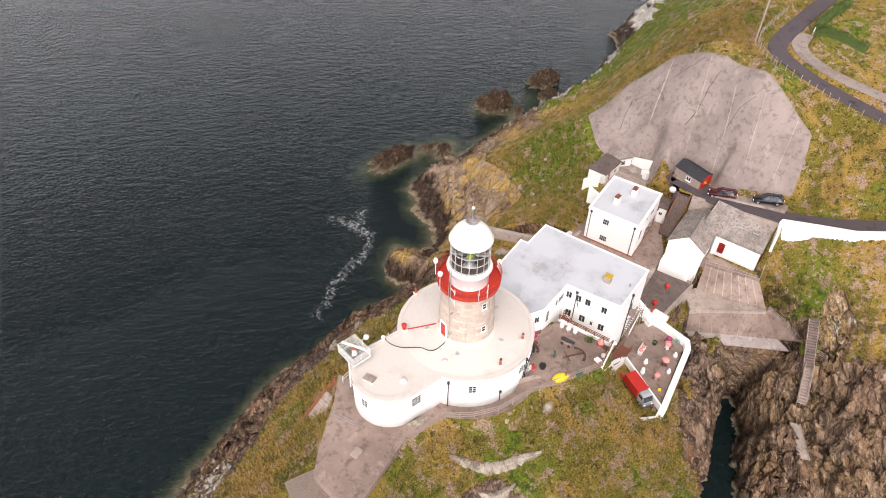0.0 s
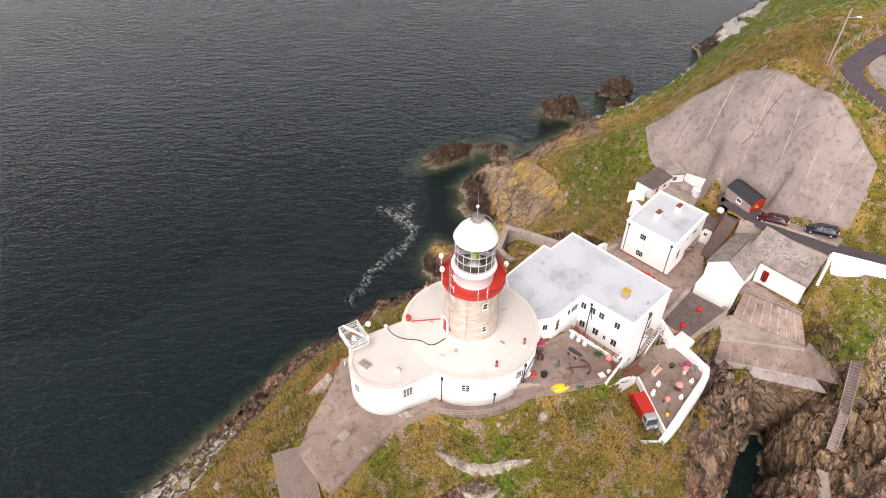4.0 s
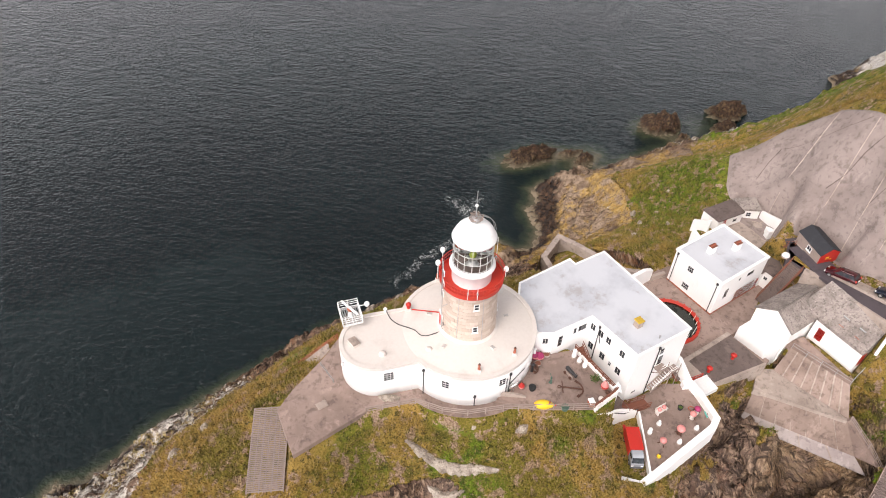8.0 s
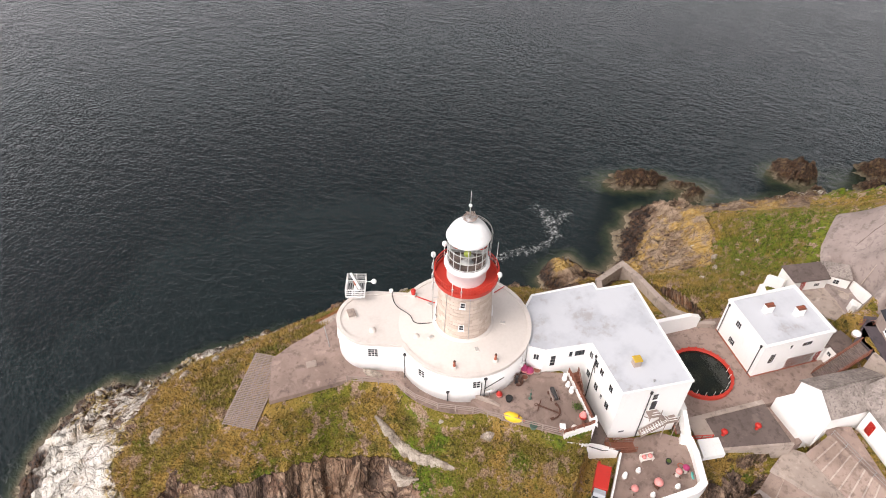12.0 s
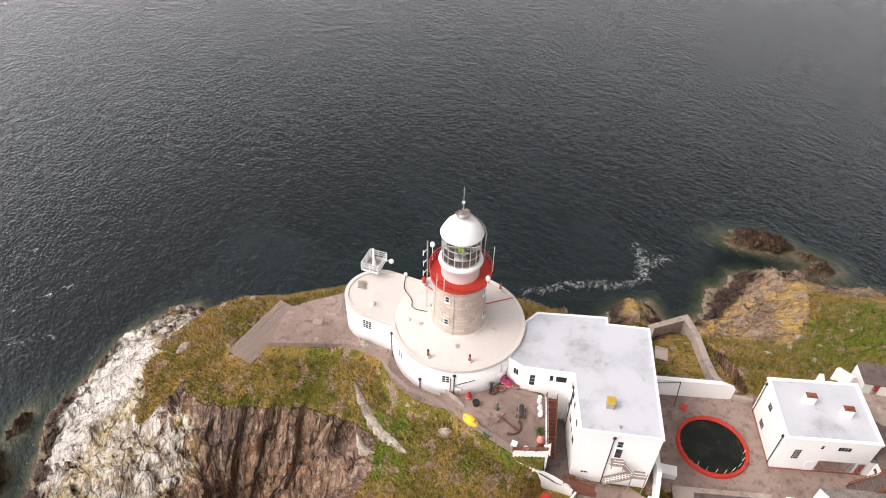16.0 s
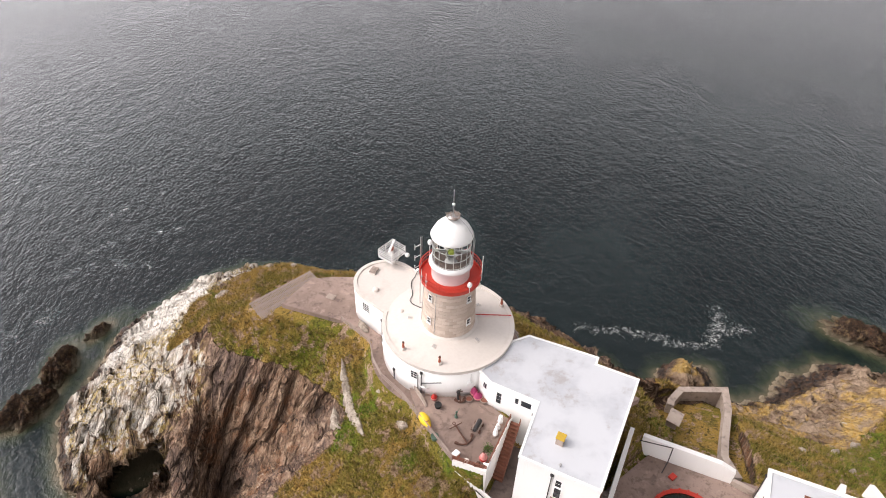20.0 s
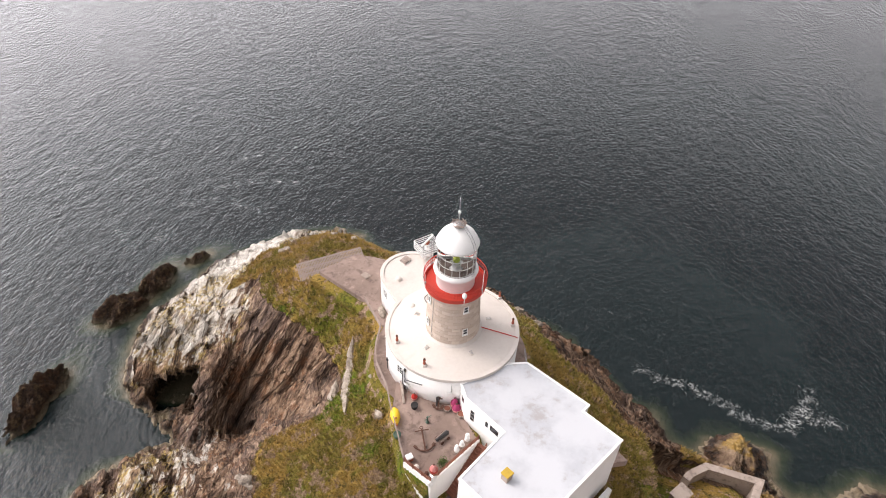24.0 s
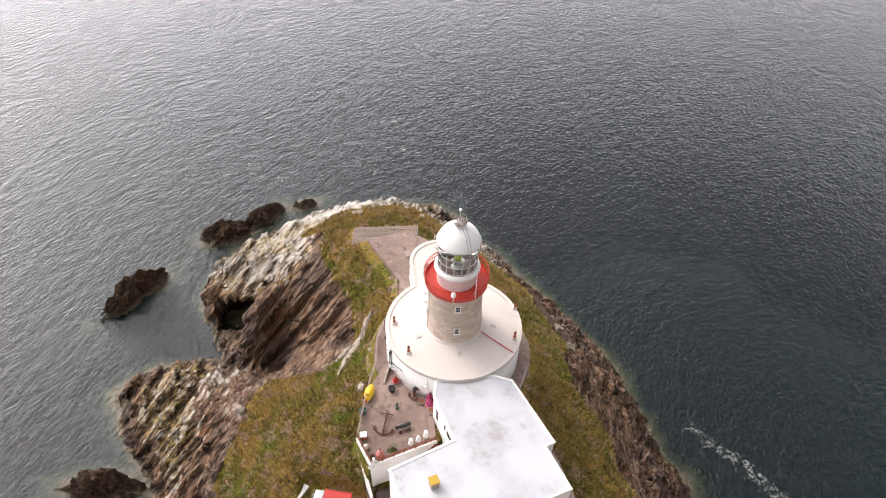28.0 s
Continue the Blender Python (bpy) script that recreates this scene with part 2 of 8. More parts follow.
def slates():
    k = Nodes("old_stone_slates", 0.9)
    a, b = k.noise(0.5, 6, 0.65), k.noise(3.2, 5, 0.75)
    cell = k.voronoi(2.6, "F1")
    c = k.mix(k.step(a, 0.4, 0.62), (0.31, 0.265, 0.235), (0.2, 0.17, 0.15))
    c = k.mix(k.step(b, 0.5, 0.62, 0, 0.75), c, (0.1, 0.085, 0.075))
    c = k.mix(k.step(cell, 0.18, 0.08, 0, 0.6), c, (0.48, 0.43, 0.37))
    k.colour(c)
    k.bump(cell, 0.08)
    k.bump(b, 0.05)
    return k.m


M_SLATE = slates()
M_ASPHALT = worn("asphalt", (0.085, 0.068, 0.074), (0.03, 0.025, 0.029), 0.85, 25, 0.5, 0.8, 0.01)
M_BLACKFELT = worn("black_roof_felt", (0.025, 0.026, 0.03), (0.05, 0.05, 0.055), 0.8, 20, 1.2, 0.6, 0.01)


def tower_stone():
    k = Nodes("granite_block", 0.85)
    shift = k.node("ShaderNodeVectorMath")
    shift.operation = "ADD"
    k.link(k.co, shift.inputs[0])
    k.link(k.math("MULTIPLY", k.random(), 60.0), shift.inputs[1])
    k.co = shift.outputs[0]
    a, g, r = k.noise(1.3, 6, 0.65), k.noise(18, 4), k.random()
    c = k.mix(r, (0.57, 0.475, 0.395), (0.44, 0.355, 0.29))
    c = k.mix(k.step(a, 0.5, 0.75, 0, 0.5), c, (0.6, 0.52, 0.44))
    c = k.mix(k.step(k.noise(4, 6, 0.75), 0.62, 0.74, 0, 0.7), c, (0.13, 0.1, 0.08))
    k.colour(c)
    k.bump(g, 0.012)
    k.bump(a, 0.02)
    return k.m


M_STONE = tower_stone()
M_MORTAR = worn("lime_mortar", (0.56, 0.49, 0.42), (0.42, 0.36, 0.3), 0.9, 10, 1, 0.5, 0.01)


def glass(name, tint=(0.9, 0.93, 0.92), rough=0.02):
    k = Nodes(name, rough, 0.0, 0.5)
    k.b.inputs["Base Color"].default_value = (*tint, 1)
    k.b.inputs["Transmission Weight"].default_value = 1.0
    k.b.inputs["IOR"].default_value = 1.15
    return k.m


M_GLASS = glass("lantern_glass")


def window_pane():
    k = Nodes("window_glass_over_dark_room", 0.06, 0.0, 0.6)
    k.colour(k.mix(k.step(k.noise(1.5, 3), 0.4, 0.7), (0.025, 0.03, 0.035), (0.07, 0.075, 0.08)))
    return k.m


M_PANE = window_pane()


def car_paint(name, c):
    k = Nodes(name, 0.25, 0.3, 0.5)
    k.colour(k.mix(k.step(k.noise(6, 4), 0.5, 0.8, 0, 0.25), c, tuple(v * 0.6 + 0.03 for v in c)))
    k.b.inputs["Coat Weight"].default_value = 0.6
    return k.m


def turf_colour(k, n1, n2, n3, n4):
    """Rough pasture in tufts of straw, olive, heather and green."""
    patch, mid = k.noise(0.16, 5, 0.6, None, 0.8), k.noise(0.8, 6, 0.7)
    turf = k.mix(k.step(patch, 0.44, 0.55), (0.34, 0.215, 0.05), (0.175, 0.145, 0.018))
    turf = k.mix(k.step(n2, 0.53, 0.63, 0, 0.8), turf, (0.085, 0.08, 0.012))
    turf = k.mix(k.step(mid, 0.54, 0.61, 0, 0.8), turf, (0.36, 0.235, 0.07))
    turf = k.mix(k.step(n3, 0.54, 0.6, 0, 0.85), turf, (0.04, 0.034, 0.007))
    turf = k.mix(k.step(n4, 0.54, 0.6, 0, 0.7), turf, (0.028, 0.024, 0.006))
    turf = k.mix(k.step(n4, 0.44, 0.38, 0, 0.6), turf, (0.42, 0.3, 0.13))
    green = k.mix(k.step(n3, 0.42, 0.6), (0.135, 0.2, 0.012), (0.045, 0.075, 0.006))
    spots = k.math("MULTIPLY", k.step(n1, 0.53, 0.62), k.step(n2, 0.47, 0.58, 0, 0.85))
    turf = k.mix(k.math("ADD", k.math("MULTIPLY", k.attr("lush"), k.step(n2, 0.3, 0.52)), spots), turf, green)
    bare = k.step(k.math("MULTIPLY", k.noise(0.4, 5, 0.7), mid), 0.285, 0.33, 0, 0.85)
    return k.mix(bare, turf, k.mix(k.step(n4, 0.4, 0.6), (0.46, 0.33, 0.25), (0.2, 0.12, 0.09)))


def terrain_material():
    k = Nodes("headland_ground", 0.95, 0.0, 0.25)
    up, z = k.flat(), k.height()
    n1, n2, n3, n4 = k.noise(0.07, 6, 0.62), k.noise(0.35, 7, 0.68), k.noise(1.5, 6, 0.72), k.noise(5, 5, 0.75)
    strata, fine, hair = k.bedded(0.7, 0.14), k.bedded(2.0, 0.35, 5, 0.6), k.bedded(5.0, 0.7, 4, 0.6)
    crack, small = k.cracks(0.5, 0.16, 0.12), k.cracks(1.4, 0.5, 0.2)
    slabs = k.math("MULTIPLY", k.step(k.attr("ochre"), 0.3, 0.9, 1.0, 0.35), k.step(k.attr("pale"), 0.72, 0.9, 1.0, 0.5))
    turf = turf_colour(k, n1, n2, n3, n4)
    # rock in beds: brown, rust and purple-grey, paler where fine and hair run high
    rock = k.mix(k.step(strata, 0.4, 0.58), (0.07, 0.038, 0.024), (0.22, 0.138, 0.088))
    rock = k.mix(k.step(n2, 0.5, 0.62, 0, 0.6), rock, (0.22, 0.09, 0.034))
    rock = k.mix(k.step(n1, 0.48, 0.6, 0, 0.5), rock, (0.17, 0.125, 0.105))
    rock = k.mix(k.step(fine, 0.54, 0.62, 0, 0.55), rock, (0.34, 0.235, 0.16))
    rock = k.mix(k.step(hair, 0.54, 0.62, 0, 0.55), rock, (0.44, 0.32, 0.22))
    # smooth tan slabs with ochre lichen
    tan = k.mix(k.step(n2, 0.42, 0.58), (0.2, 0.135, 0.09), (0.36, 0.265, 0.185))
    lichen = k.step(k.math("MULTIPLY", n1, k.noise(0.3, 6, 0.7)), 0.22, 0.3, 0, 0.85)
    tan = k.mix(lichen, tan, k.mix(k.step(n3, 0.4, 0.6), (0.42, 0.25, 0.045), (0.5, 0.34, 0.12)))
    rock = k.mix(k.math("MULTIPLY", k.attr("ochre"), k.step(n2, 0.3, 0.5, 0.35, 1.0)), rock, tan)
    growth = k.step(k.math("ADD", k.attr("pale"), k.math("MULTIPLY", k.math("ADD", k.math("SUBTRACT", n2, 0.5), k.math("SUBTRACT", fine, 0.5)), 1.6)), 0.44, 0.6)
    rock = k.mix(growth, rock, k.mix(k.step(fine, 0.38, 0.56), (0.3, 0.24, 0.18), (0.55, 0.505, 0.44)))
    white = k.step(k.attr("pale"), 0.72, 0.9)
    rock = k.mix(k.math("MULTIPLY", white, k.step(k.bedded(0.9, 0.22, 4, 0.55), 0.36, 0.5, 0, 0.85)), rock, k.mix(k.step(n3, 0.4, 0.6), (0.58, 0.53, 0.46), (0.76, 0.74, 0.7)))
    yellow = k.math("MULTIPLY", k.step(k.noise(0.13, 5, 0.6), 0.44, 0.54), k.step(n3, 0.46, 0.56, 0, 0.8))
    rock = k.mix(k.math("MULTIPLY", k.math("MULTIPLY", yellow, k.step(k.attr("pale"), 0.1, 0.5)), k.step(white, 0, 1, 1.0, 0.15)), rock, (0.4, 0.29, 0.08))
    # thin partings along beds, joints across, and hollows: crevice shade put into the colour
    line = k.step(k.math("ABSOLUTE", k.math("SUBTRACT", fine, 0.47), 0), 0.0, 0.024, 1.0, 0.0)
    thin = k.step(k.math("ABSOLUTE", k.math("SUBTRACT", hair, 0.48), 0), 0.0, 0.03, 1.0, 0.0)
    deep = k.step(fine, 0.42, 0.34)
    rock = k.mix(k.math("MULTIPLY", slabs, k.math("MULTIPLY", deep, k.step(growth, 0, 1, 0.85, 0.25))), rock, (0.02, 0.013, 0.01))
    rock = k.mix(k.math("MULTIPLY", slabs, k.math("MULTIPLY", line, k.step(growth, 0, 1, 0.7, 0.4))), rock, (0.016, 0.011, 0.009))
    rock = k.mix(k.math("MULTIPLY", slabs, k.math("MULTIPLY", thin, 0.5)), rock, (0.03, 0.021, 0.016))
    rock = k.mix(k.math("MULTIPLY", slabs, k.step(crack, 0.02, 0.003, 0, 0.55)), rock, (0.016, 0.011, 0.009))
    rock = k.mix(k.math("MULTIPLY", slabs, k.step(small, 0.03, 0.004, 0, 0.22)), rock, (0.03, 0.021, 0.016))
    # dark weed and wet band just above the water, shallows below it
    rise = k.math("ADD", z, k.math("MULTIPLY", k.math("ADD", k.attr("ochre"), k.math("MULTIPLY", k.attr("pale"), 1.5)), -2.0))
    wet = k.step(k.math("ADD", rise, k.math("MULTIPLY", n2, -5.0)), -1.9, -0.4, 1, 0)
    rock = k.mix(wet, rock, k.mix(k.step(n3, 0.4, 0.65), (0.014, 0.01, 0.008), (0.095, 0.05, 0.026)))
    rock = k.mix(k.step(k.math("ADD", z, k.math("MULTIPLY", n3, -0.8)), 0.35, -0.15), rock, (0.24, 0.19, 0.125))
    edge = k.math("ADD", k.attr("turf"), k.math("MULTIPLY", k.math("SUBTRACT", n2, 0.5), 1.0))
    mask = k.math("MULTIPLY", k.step(edge, 0.42, 0.52), k.math("MAXIMUM", k.step(z, 18.0, 20.0), k.step(k.math("ADD", up, k.math("MULTIPLY", k.math("SUBTRACT", n3, 0.5), 0.5)), 0.28, 0.42)))
    bare = k.math("SUBTRACT", 1.0, mask)
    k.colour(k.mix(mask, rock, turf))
    k.bump(k.math("MULTIPLY", mask, n3), 0.35, 1.0)
    k.bump(k.math("MULTIPLY", mask, n4), 0.2, 1.0)
    k.bump(k.math("MULTIPLY", bare, n3), 0.15, 1.0)
    k.bump(k.math("MULTIPLY", bare, fine), 0.5, 1.0)
    k.bump(k.math("MULTIPLY", bare, hair), 0.32, 1.0)
    k.bump(k.math("MULTIPLY", bare, n4), 0.08, 1.0)
    k.bump(k.math("MULTIPLY", bare, k.step(crack, 0.0, 0.05)), 0.2, 1.0)
    k.bump(k.math("MULTIPLY", bare, k.step(small, 0.0, 0.08)), 0.07, 1.0)
    k.link(k.step(wet, 0, 1, 0.95, 0.5), k.b.inputs["Roughness"])
    return k.m


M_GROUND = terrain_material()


def sea_material():
    k = Nodes("sea_water", 0.12, 0.0, 0.5)
    k.b.inputs["IOR"].default_value = 1.33
    n1, n2, n3 = k.noise(0.018, 4, 0.6), k.noise(0.45, 7, 0.72, None, 1.2), k.noise(2.4, 6, 0.75, None, 0.8)
    deep = k.mix(k.step(n1, 0.35, 0.7), (0.0016, 0.0072, 0.0078), (0.0026, 0.0098, 0.0102))
    edge = k.math("ADD", k.attr("shallow"), k.math("MULTIPLY", k.math("SUBTRACT", k.noise(0.25, 6, 0.65), 0.5), 0.9))
    c = k.mix(k.step(edge, 0.25, 0.75, 0, 0.8), deep, (0.032, 0.042, 0.022))
    c = k.mix(k.step(edge, 0.6, 1.15, 0, 0.9), c, (0.14, 0.115, 0.075))
    streak = k.math("ADD", k.attr("foam"), k.math("MULTIPLY", k.math("SUBTRACT", n2, 0.5), 2.6))
    f = k.math("MULTIPLY", k.step(streak, 0.7, 1.35), k.step(k.attr("foam"), 0.05, 0.5))
    f = k.math("MULTIPLY", f, k.step(n3, 0.44, 0.66))
    k.colour(k.mix(f, c, (0.6, 0.61, 0.6)))
    k.link(k.step(f, 0, 1, 0.1, 0.9), k.b.inputs["Roughness"])
    w1 = k.noise(0.55, 3, 0.5, (1.0, 0.5, 1.0, 0, 0, -28), 0.2)
    w2 = k.noise(1.7, 5, 0.6, (1.0, 0.6, 1.0, 0, 0, -15), 0.2)
    w3 = k.noise(0.05, 2, 0.5, (1.0, 0.5, 1.0, 0, 0, -35))
    k.bump(w3, 0.6, 0.3)
    k.bump(w1, 0.3, 0.9)
    k.bump(w2, 0.27, 0.9)
    return k.m


M_SEA = sea_material()

# ---- mesh helpers ----
def world_of(ob):
    m = ob.matrix_basis.copy()
    return world_of(ob.parent) @ ob.matrix_parent_inverse @ m if ob.parent else m


def to_object(name, bm, material, smooth=False):
    me = bpy.data.meshes.new(name)
    bm.normal_update()
    bm.to_mesh(me)
    bm.free()
    for mt in material if isinstance(material, (list, tuple)) else [material]:
        me.materials.append(mt)
    if smooth:
        me.polygons.foreach_set("use_smooth", [True] * len(me.polygons))
    return new(name, me)


def part(name, bm, material, parent, label="", smooth=False):
    """One mesh object under a thing or a part; the mesh is in world places."""
    ob = to_object(name, bm, material, smooth)
    ob.parent = parent
    ob.matrix_parent_inverse = world_of(parent).inverted()
    return tagged(ob, label)


def thing(name, at, label, category, group="", kind="", turn=0.0):
    e = new(name)
    e.empty_display_size = 0.3
    e.matrix_basis = pose(*at, 0, 0, turn)
    return tagged(e, label, category, group, kind)


def solid(name, bm, material, label, category, group="", kind="", smooth=False):
    return tagged(to_object(name, bm, material, smooth), label, category, group, kind)


def B():
    return bmesh.new()


def box(bm, lo, hi, m=None, bevel=0.0):
    """A box between two corners, turned by m, its edges rounded."""
    lo, hi = Vector(lo), Vector(hi)
    got = bmesh.ops.create_cube(bm, size=1.0)["verts"]
    s = Matrix.Translation((lo + hi) / 2) @ Matrix.Diagonal((*(hi - lo), 1))
    bmesh.ops.transform(bm, matrix=s, verts=got)
    if bevel:
        edges = list({e for v in got for e in v.link_edges})
        got = list({v for f in bmesh.ops.bevel(bm, geom=edges, offset=bevel, segments=1, affect="EDGES", profile=0.5)["faces"] for v in f.verts} | {v for v in got if v.is_valid})
    if m is not None:
        bmesh.ops.transform(bm, matrix=m, verts=[v for v in got if v.is_valid])
    return bm


def prism(bm, poly, z0, z1):
    """An upright solid over a plan outline; z0 and z1 may be functions of x, y."""
    g = lambda z, p: z(*p) if callable(z) else z  # noqa: E731
    area = sum(a[0] * b[1] - b[0] * a[1] for a, b in zip(poly, poly[1:] + poly[:1]))
    poly = poly if area > 0 else poly[::-1]
    lo = [bm.verts.new((p[0], p[1], g(z0, p))) for p in poly]
    hi = [bm.verts.new((p[0], p[1], g(z1, p))) for p in poly]
    bm.faces.new(hi)
    bm.faces.new(lo[::-1])
    n = len(poly)
    for i in range(n):
        bm.faces.new((lo[i], lo[(i + 1) % n], hi[(i + 1) % n], hi[i]))
    return bm


def lathe(bm, profile, at=(0, 0, 0), segs=48, a0=0.0, a1=2 * math.pi):
    """A turned form from (radius, height) pairs."""
    full = abs(a1 - a0 - 2 * math.pi) < 1e-6
    cols = segs if full else segs + 1
    rings = []
    for r, z in profile:
        rings.append([bm.verts.new((at[0] + r * math.cos(a0 + (a1 - a0) * i / segs), at[1] + r * math.sin(a0 + (a1 - a0) * i / segs), at[2] + z)) for i in range(cols)] if r > 1e-6 else [bm.verts.new((at[0], at[1], at[2] + z))] * cols)
    for a, b in zip(rings, rings[1:]):
        for i in range(segs):
            j = (i + 1) % cols
            q = [a[i], a[j], b[j], b[i]]
            q = [v for n, v in enumerate(q) if v not in q[:n]]
            if len(q) > 2:
                bm.faces.new(q)
    return bm


def rod(bm, p, q, r, segs=8):
    """A round bar from p to q."""
    p, q = Vector(p), Vector(q)
    d = q - p
    m = Matrix.Translation((p + q) / 2) @ d.to_track_quat("Z", "Y").to_matrix().to_4x4()
    bmesh.ops.create_cone(bm, cap_ends=True, segments=segs, radius1=r, radius2=r, depth=d.length, matrix=m)
    return bm


def beam(bm, p, q, w, h):
    """A squared bar from p to q."""
    p, q = Vector(p), Vector(q)
    d = q - p
    flat = Vector((d.x, d.y, 0))
    side = Vector((-d.y, d.x, 0)).normalized() if flat.length > 1e-4 else Vector((1, 0, 0))
    up = d.cross(side).normalized() if flat.length > 1e-4 else Vector((0, 1, 0))
    c = [[bm.verts.new(o + side * (w / 2 * a) + up * (h / 2 * b)) for a, b in ((-1, -1), (1, -1), (1, 1), (-1, 1))] for o in (p, q)]
    fs = [c[0][::-1], c[1]] + [[c[0][i], c[0][(i + 1) % 4], c[1][(i + 1) % 4], c[1][i]] for i in range(4)]
    made = [bm.faces.new(f) for f in fs]
    bmesh.ops.recalc_face_normals(bm, faces=made)
    return bm


def ball(bm, at, r, squash=(1, 1, 1), segs=12):
    m = Matrix.Translation(at) @ Matrix.Diagonal((*squash, 1))
    bmesh.ops.create_uvsphere(bm, u_segments=segs, v_segments=max(6, segs * 2 // 3), radius=r, matrix=m)
    return bm


def along(path, gap):
    """Points every gap metres or so along a line of places, ends kept."""
    out = []
    for a, b in zip(path, path[1:]):
        a, b = Vector(a), Vector(b)
        n = max(1, round((b - a).length / gap))
        out += [a.lerp(b, i / n) for i in range(n)]
    return out + [Vector(path[-1])]
import itertools

# ---- the lie of the land ----
# Shoreline at water level, from the far east coast round the headland to the south inlet.
COAST = [(330, -195), (200, -110), (184, -98), (173.5, -89.4), (168, -83.6), (160, -78), (154, -72.2), (146, -72), (135, -66.8), (132.6, -62.6), (115.7, -53.7), (115, -50.7), (110.5, -43), (106, -36), (101.5, -29.5), (92, -19.5), (81, -9), (78, -3), (71, 2), (66, 0.5), (63.5, 2),
         (57, -1.5), (51.5, -1.8), (49.5, 1.5), (51, 6), (46, 8.5), (41.5, 8), (39, 4.5), (35, 7), (34, 11), (29, 15), (26.5, 19), (22.5, 23.5), (20.5, 27), (17, 30), (12.5, 32.5), (8, 35.5), (3, 39), (-0.5, 41), (-4.5, 43.5), (-9, 46.3), (-15, 48.3), (-17.5, 49.5),
         (-20, 53.5), (-26, 54.5), (-33, 53), (-37, 50.5), (-41, 47), (-46, 43.5), (-49.5, 40), (-51, 35), (-53.5, 29), (-56, 24), (-55.5, 18), (-54.5, 13), (-52, 9), (-47, 6.2)]
COAST += [(-44.5, 4.2), (-42.5, 2.6), (-42, 1.2), (-44, 0), (-47, -2), (-51, -5), (-53.3, -11.5), (-47.5, -15.5), (-38, -20.5), (-33, -25), (-22, -31), (-12, -33), (-8, -34),
          (-3, -37.2), (3, -41), (9, -44.8), (10.5, -46.5), (8.2, -47.2), (2, -44.2), (-4, -41), (-9.5, -38), (-14, -42), (-16, -50), (-13, -60), (-6, -70), (6, -90), (30, -130), (60, -330)]
# Spot heights: knoll and west point, north shore and east bank, south side, inland hill.
SPOTS = [(-27, 25, 19.5), (-28, 13, 19.6), (-37, 19, 14.6), (-45, 15, 11), (-26, 7.2, 15.2), (-15.2, 0, 18.7), (-14.6, 29, 18.2), (-10.7, -7.5, 23.3), (-29, 48, 4.8),
         (-13, 2.6, 23.3), (-19.8, 12, 24.9), (-24.3, 5.3, 14.6), (-39.5, -10.4, 9.4), (-27.7, -8.8, 14.3), (-14, -12.5, 22), (-10.3, -1.4, 24.4), (-21, 37.6, 11.6), (-17.7, 28.7, 20.4),
         (-11.4, 25, 20.2), (-16.6, 5.5, 21.1), (-9, -14.8, 24), (-23, -13.8, 17.3), (-34, 33, 12.5), (-44, 26, 8.5), (-33, 4, 11.5), (-40, 9, 9.5), (-5, 19, 23.2), (-48, 10.5, 8), (-44, 9.2, 8.5), (-31, 2.6, 6)]
SPOTS += [(15.9, 12.8, 16.2), (31, 8.4, 4.1), (4, 13, 23.5), (10, 21, 14), (22, 15, 9.5), (12, 2, 24.2), (20, -3, 20), (25, 4, 13), (31, -6, 15.5), (37, -3, 9), (50, -21.8, 14.5), (52.6, -17, 10.2), (61, -20.6, 14.6),
          (60, -29.6, 21.7), (72.5, -4.8, 4.2), (73.8, -32.8, 15.5), (44, 5.5, 4), (41, -14, 14), (51, -39, 25.2), (60, -34, 23.6), (65, -12, 9.5), (88, -32, 9), (104, -61, 21.5), (121, -67, 14), (131, -77.5, 14), (148.7, -90, 14), (136, -88, 20), (100, -50.7, 12), (118, -60.8, 9), (42, -7, 8)]
SPOTS += [(5.8, -49.5, 9.8), (3.4, -46, 7.5), (1.2, -37.5, 8), (2, -53, 8.8), (12, -53, 18.5), (-4, -28, 17), (-9, -28, 15), (-14, -24, 17.5), (-20, -24, 11), (3, -34, 13), (-3, -47, 6.5), (-8, -52, 6), (-3, -58, 9), (5, -62, 15)]
SPOTS += [(98, -33, 2.6), (105, -43.5, 3), (91, -24, 3.2)]
SPOTS += [(3, -38.3, 9), (-4, -34, 9), (2, -47, 9.5), (-4, -44.2, 7.5), (7, -41, 9)]
SPOTS += [(29.5, -57.8, 35.8), (46, -50, 41.3), (37.2, -51.7, 40.2), (33, -55, 38.2), (56, -45.8, 36.8), (60.3, -40.7, 30), (50, -48, 40.4), (41, -46.5, 32), (35, -48.6, 31), (47.5, -42, 30), (30, -52, 30), (47, -57.5, 43), (35.5, -59, 39.2), (25, -55.8, 28), (20, -63, 30), (57, -52, 42), (75, -57, 38), (66, -46, 31), (60, -65, 45.5),
          (90, -80, 43), (60, -90, 49), (35, -75, 42.5), (25, -80, 38), (10, -78, 26), (120, -100, 40), (100, -140, 56), (30, -120, 42), (180, -140, 40), (200, -240, 60), (90, -300, 50)]
PADS = {}  # name: (outline, level, margin)
PADS["yard"] = ([(13.5, -19), (22, -15.8), (31, -23), (37, -30), (38, -32), (33, -40), (24, -36.5), (17.5, -38), (10.3, -30.6)], 18.0, 1.2)
PADS["terrace"] = ([(8, -26.6), (2.2, -30.3), (-7.0, -23.2), (0.5, -21.2), (1.2, -18.5), (5, -21)], 21.4, 0.7)
PADS["stand"] = ([(0.4, -21.4), (-7.2, -23.3), (-8.2, -20.2), (-1, -19)], 21.3, 0.9)
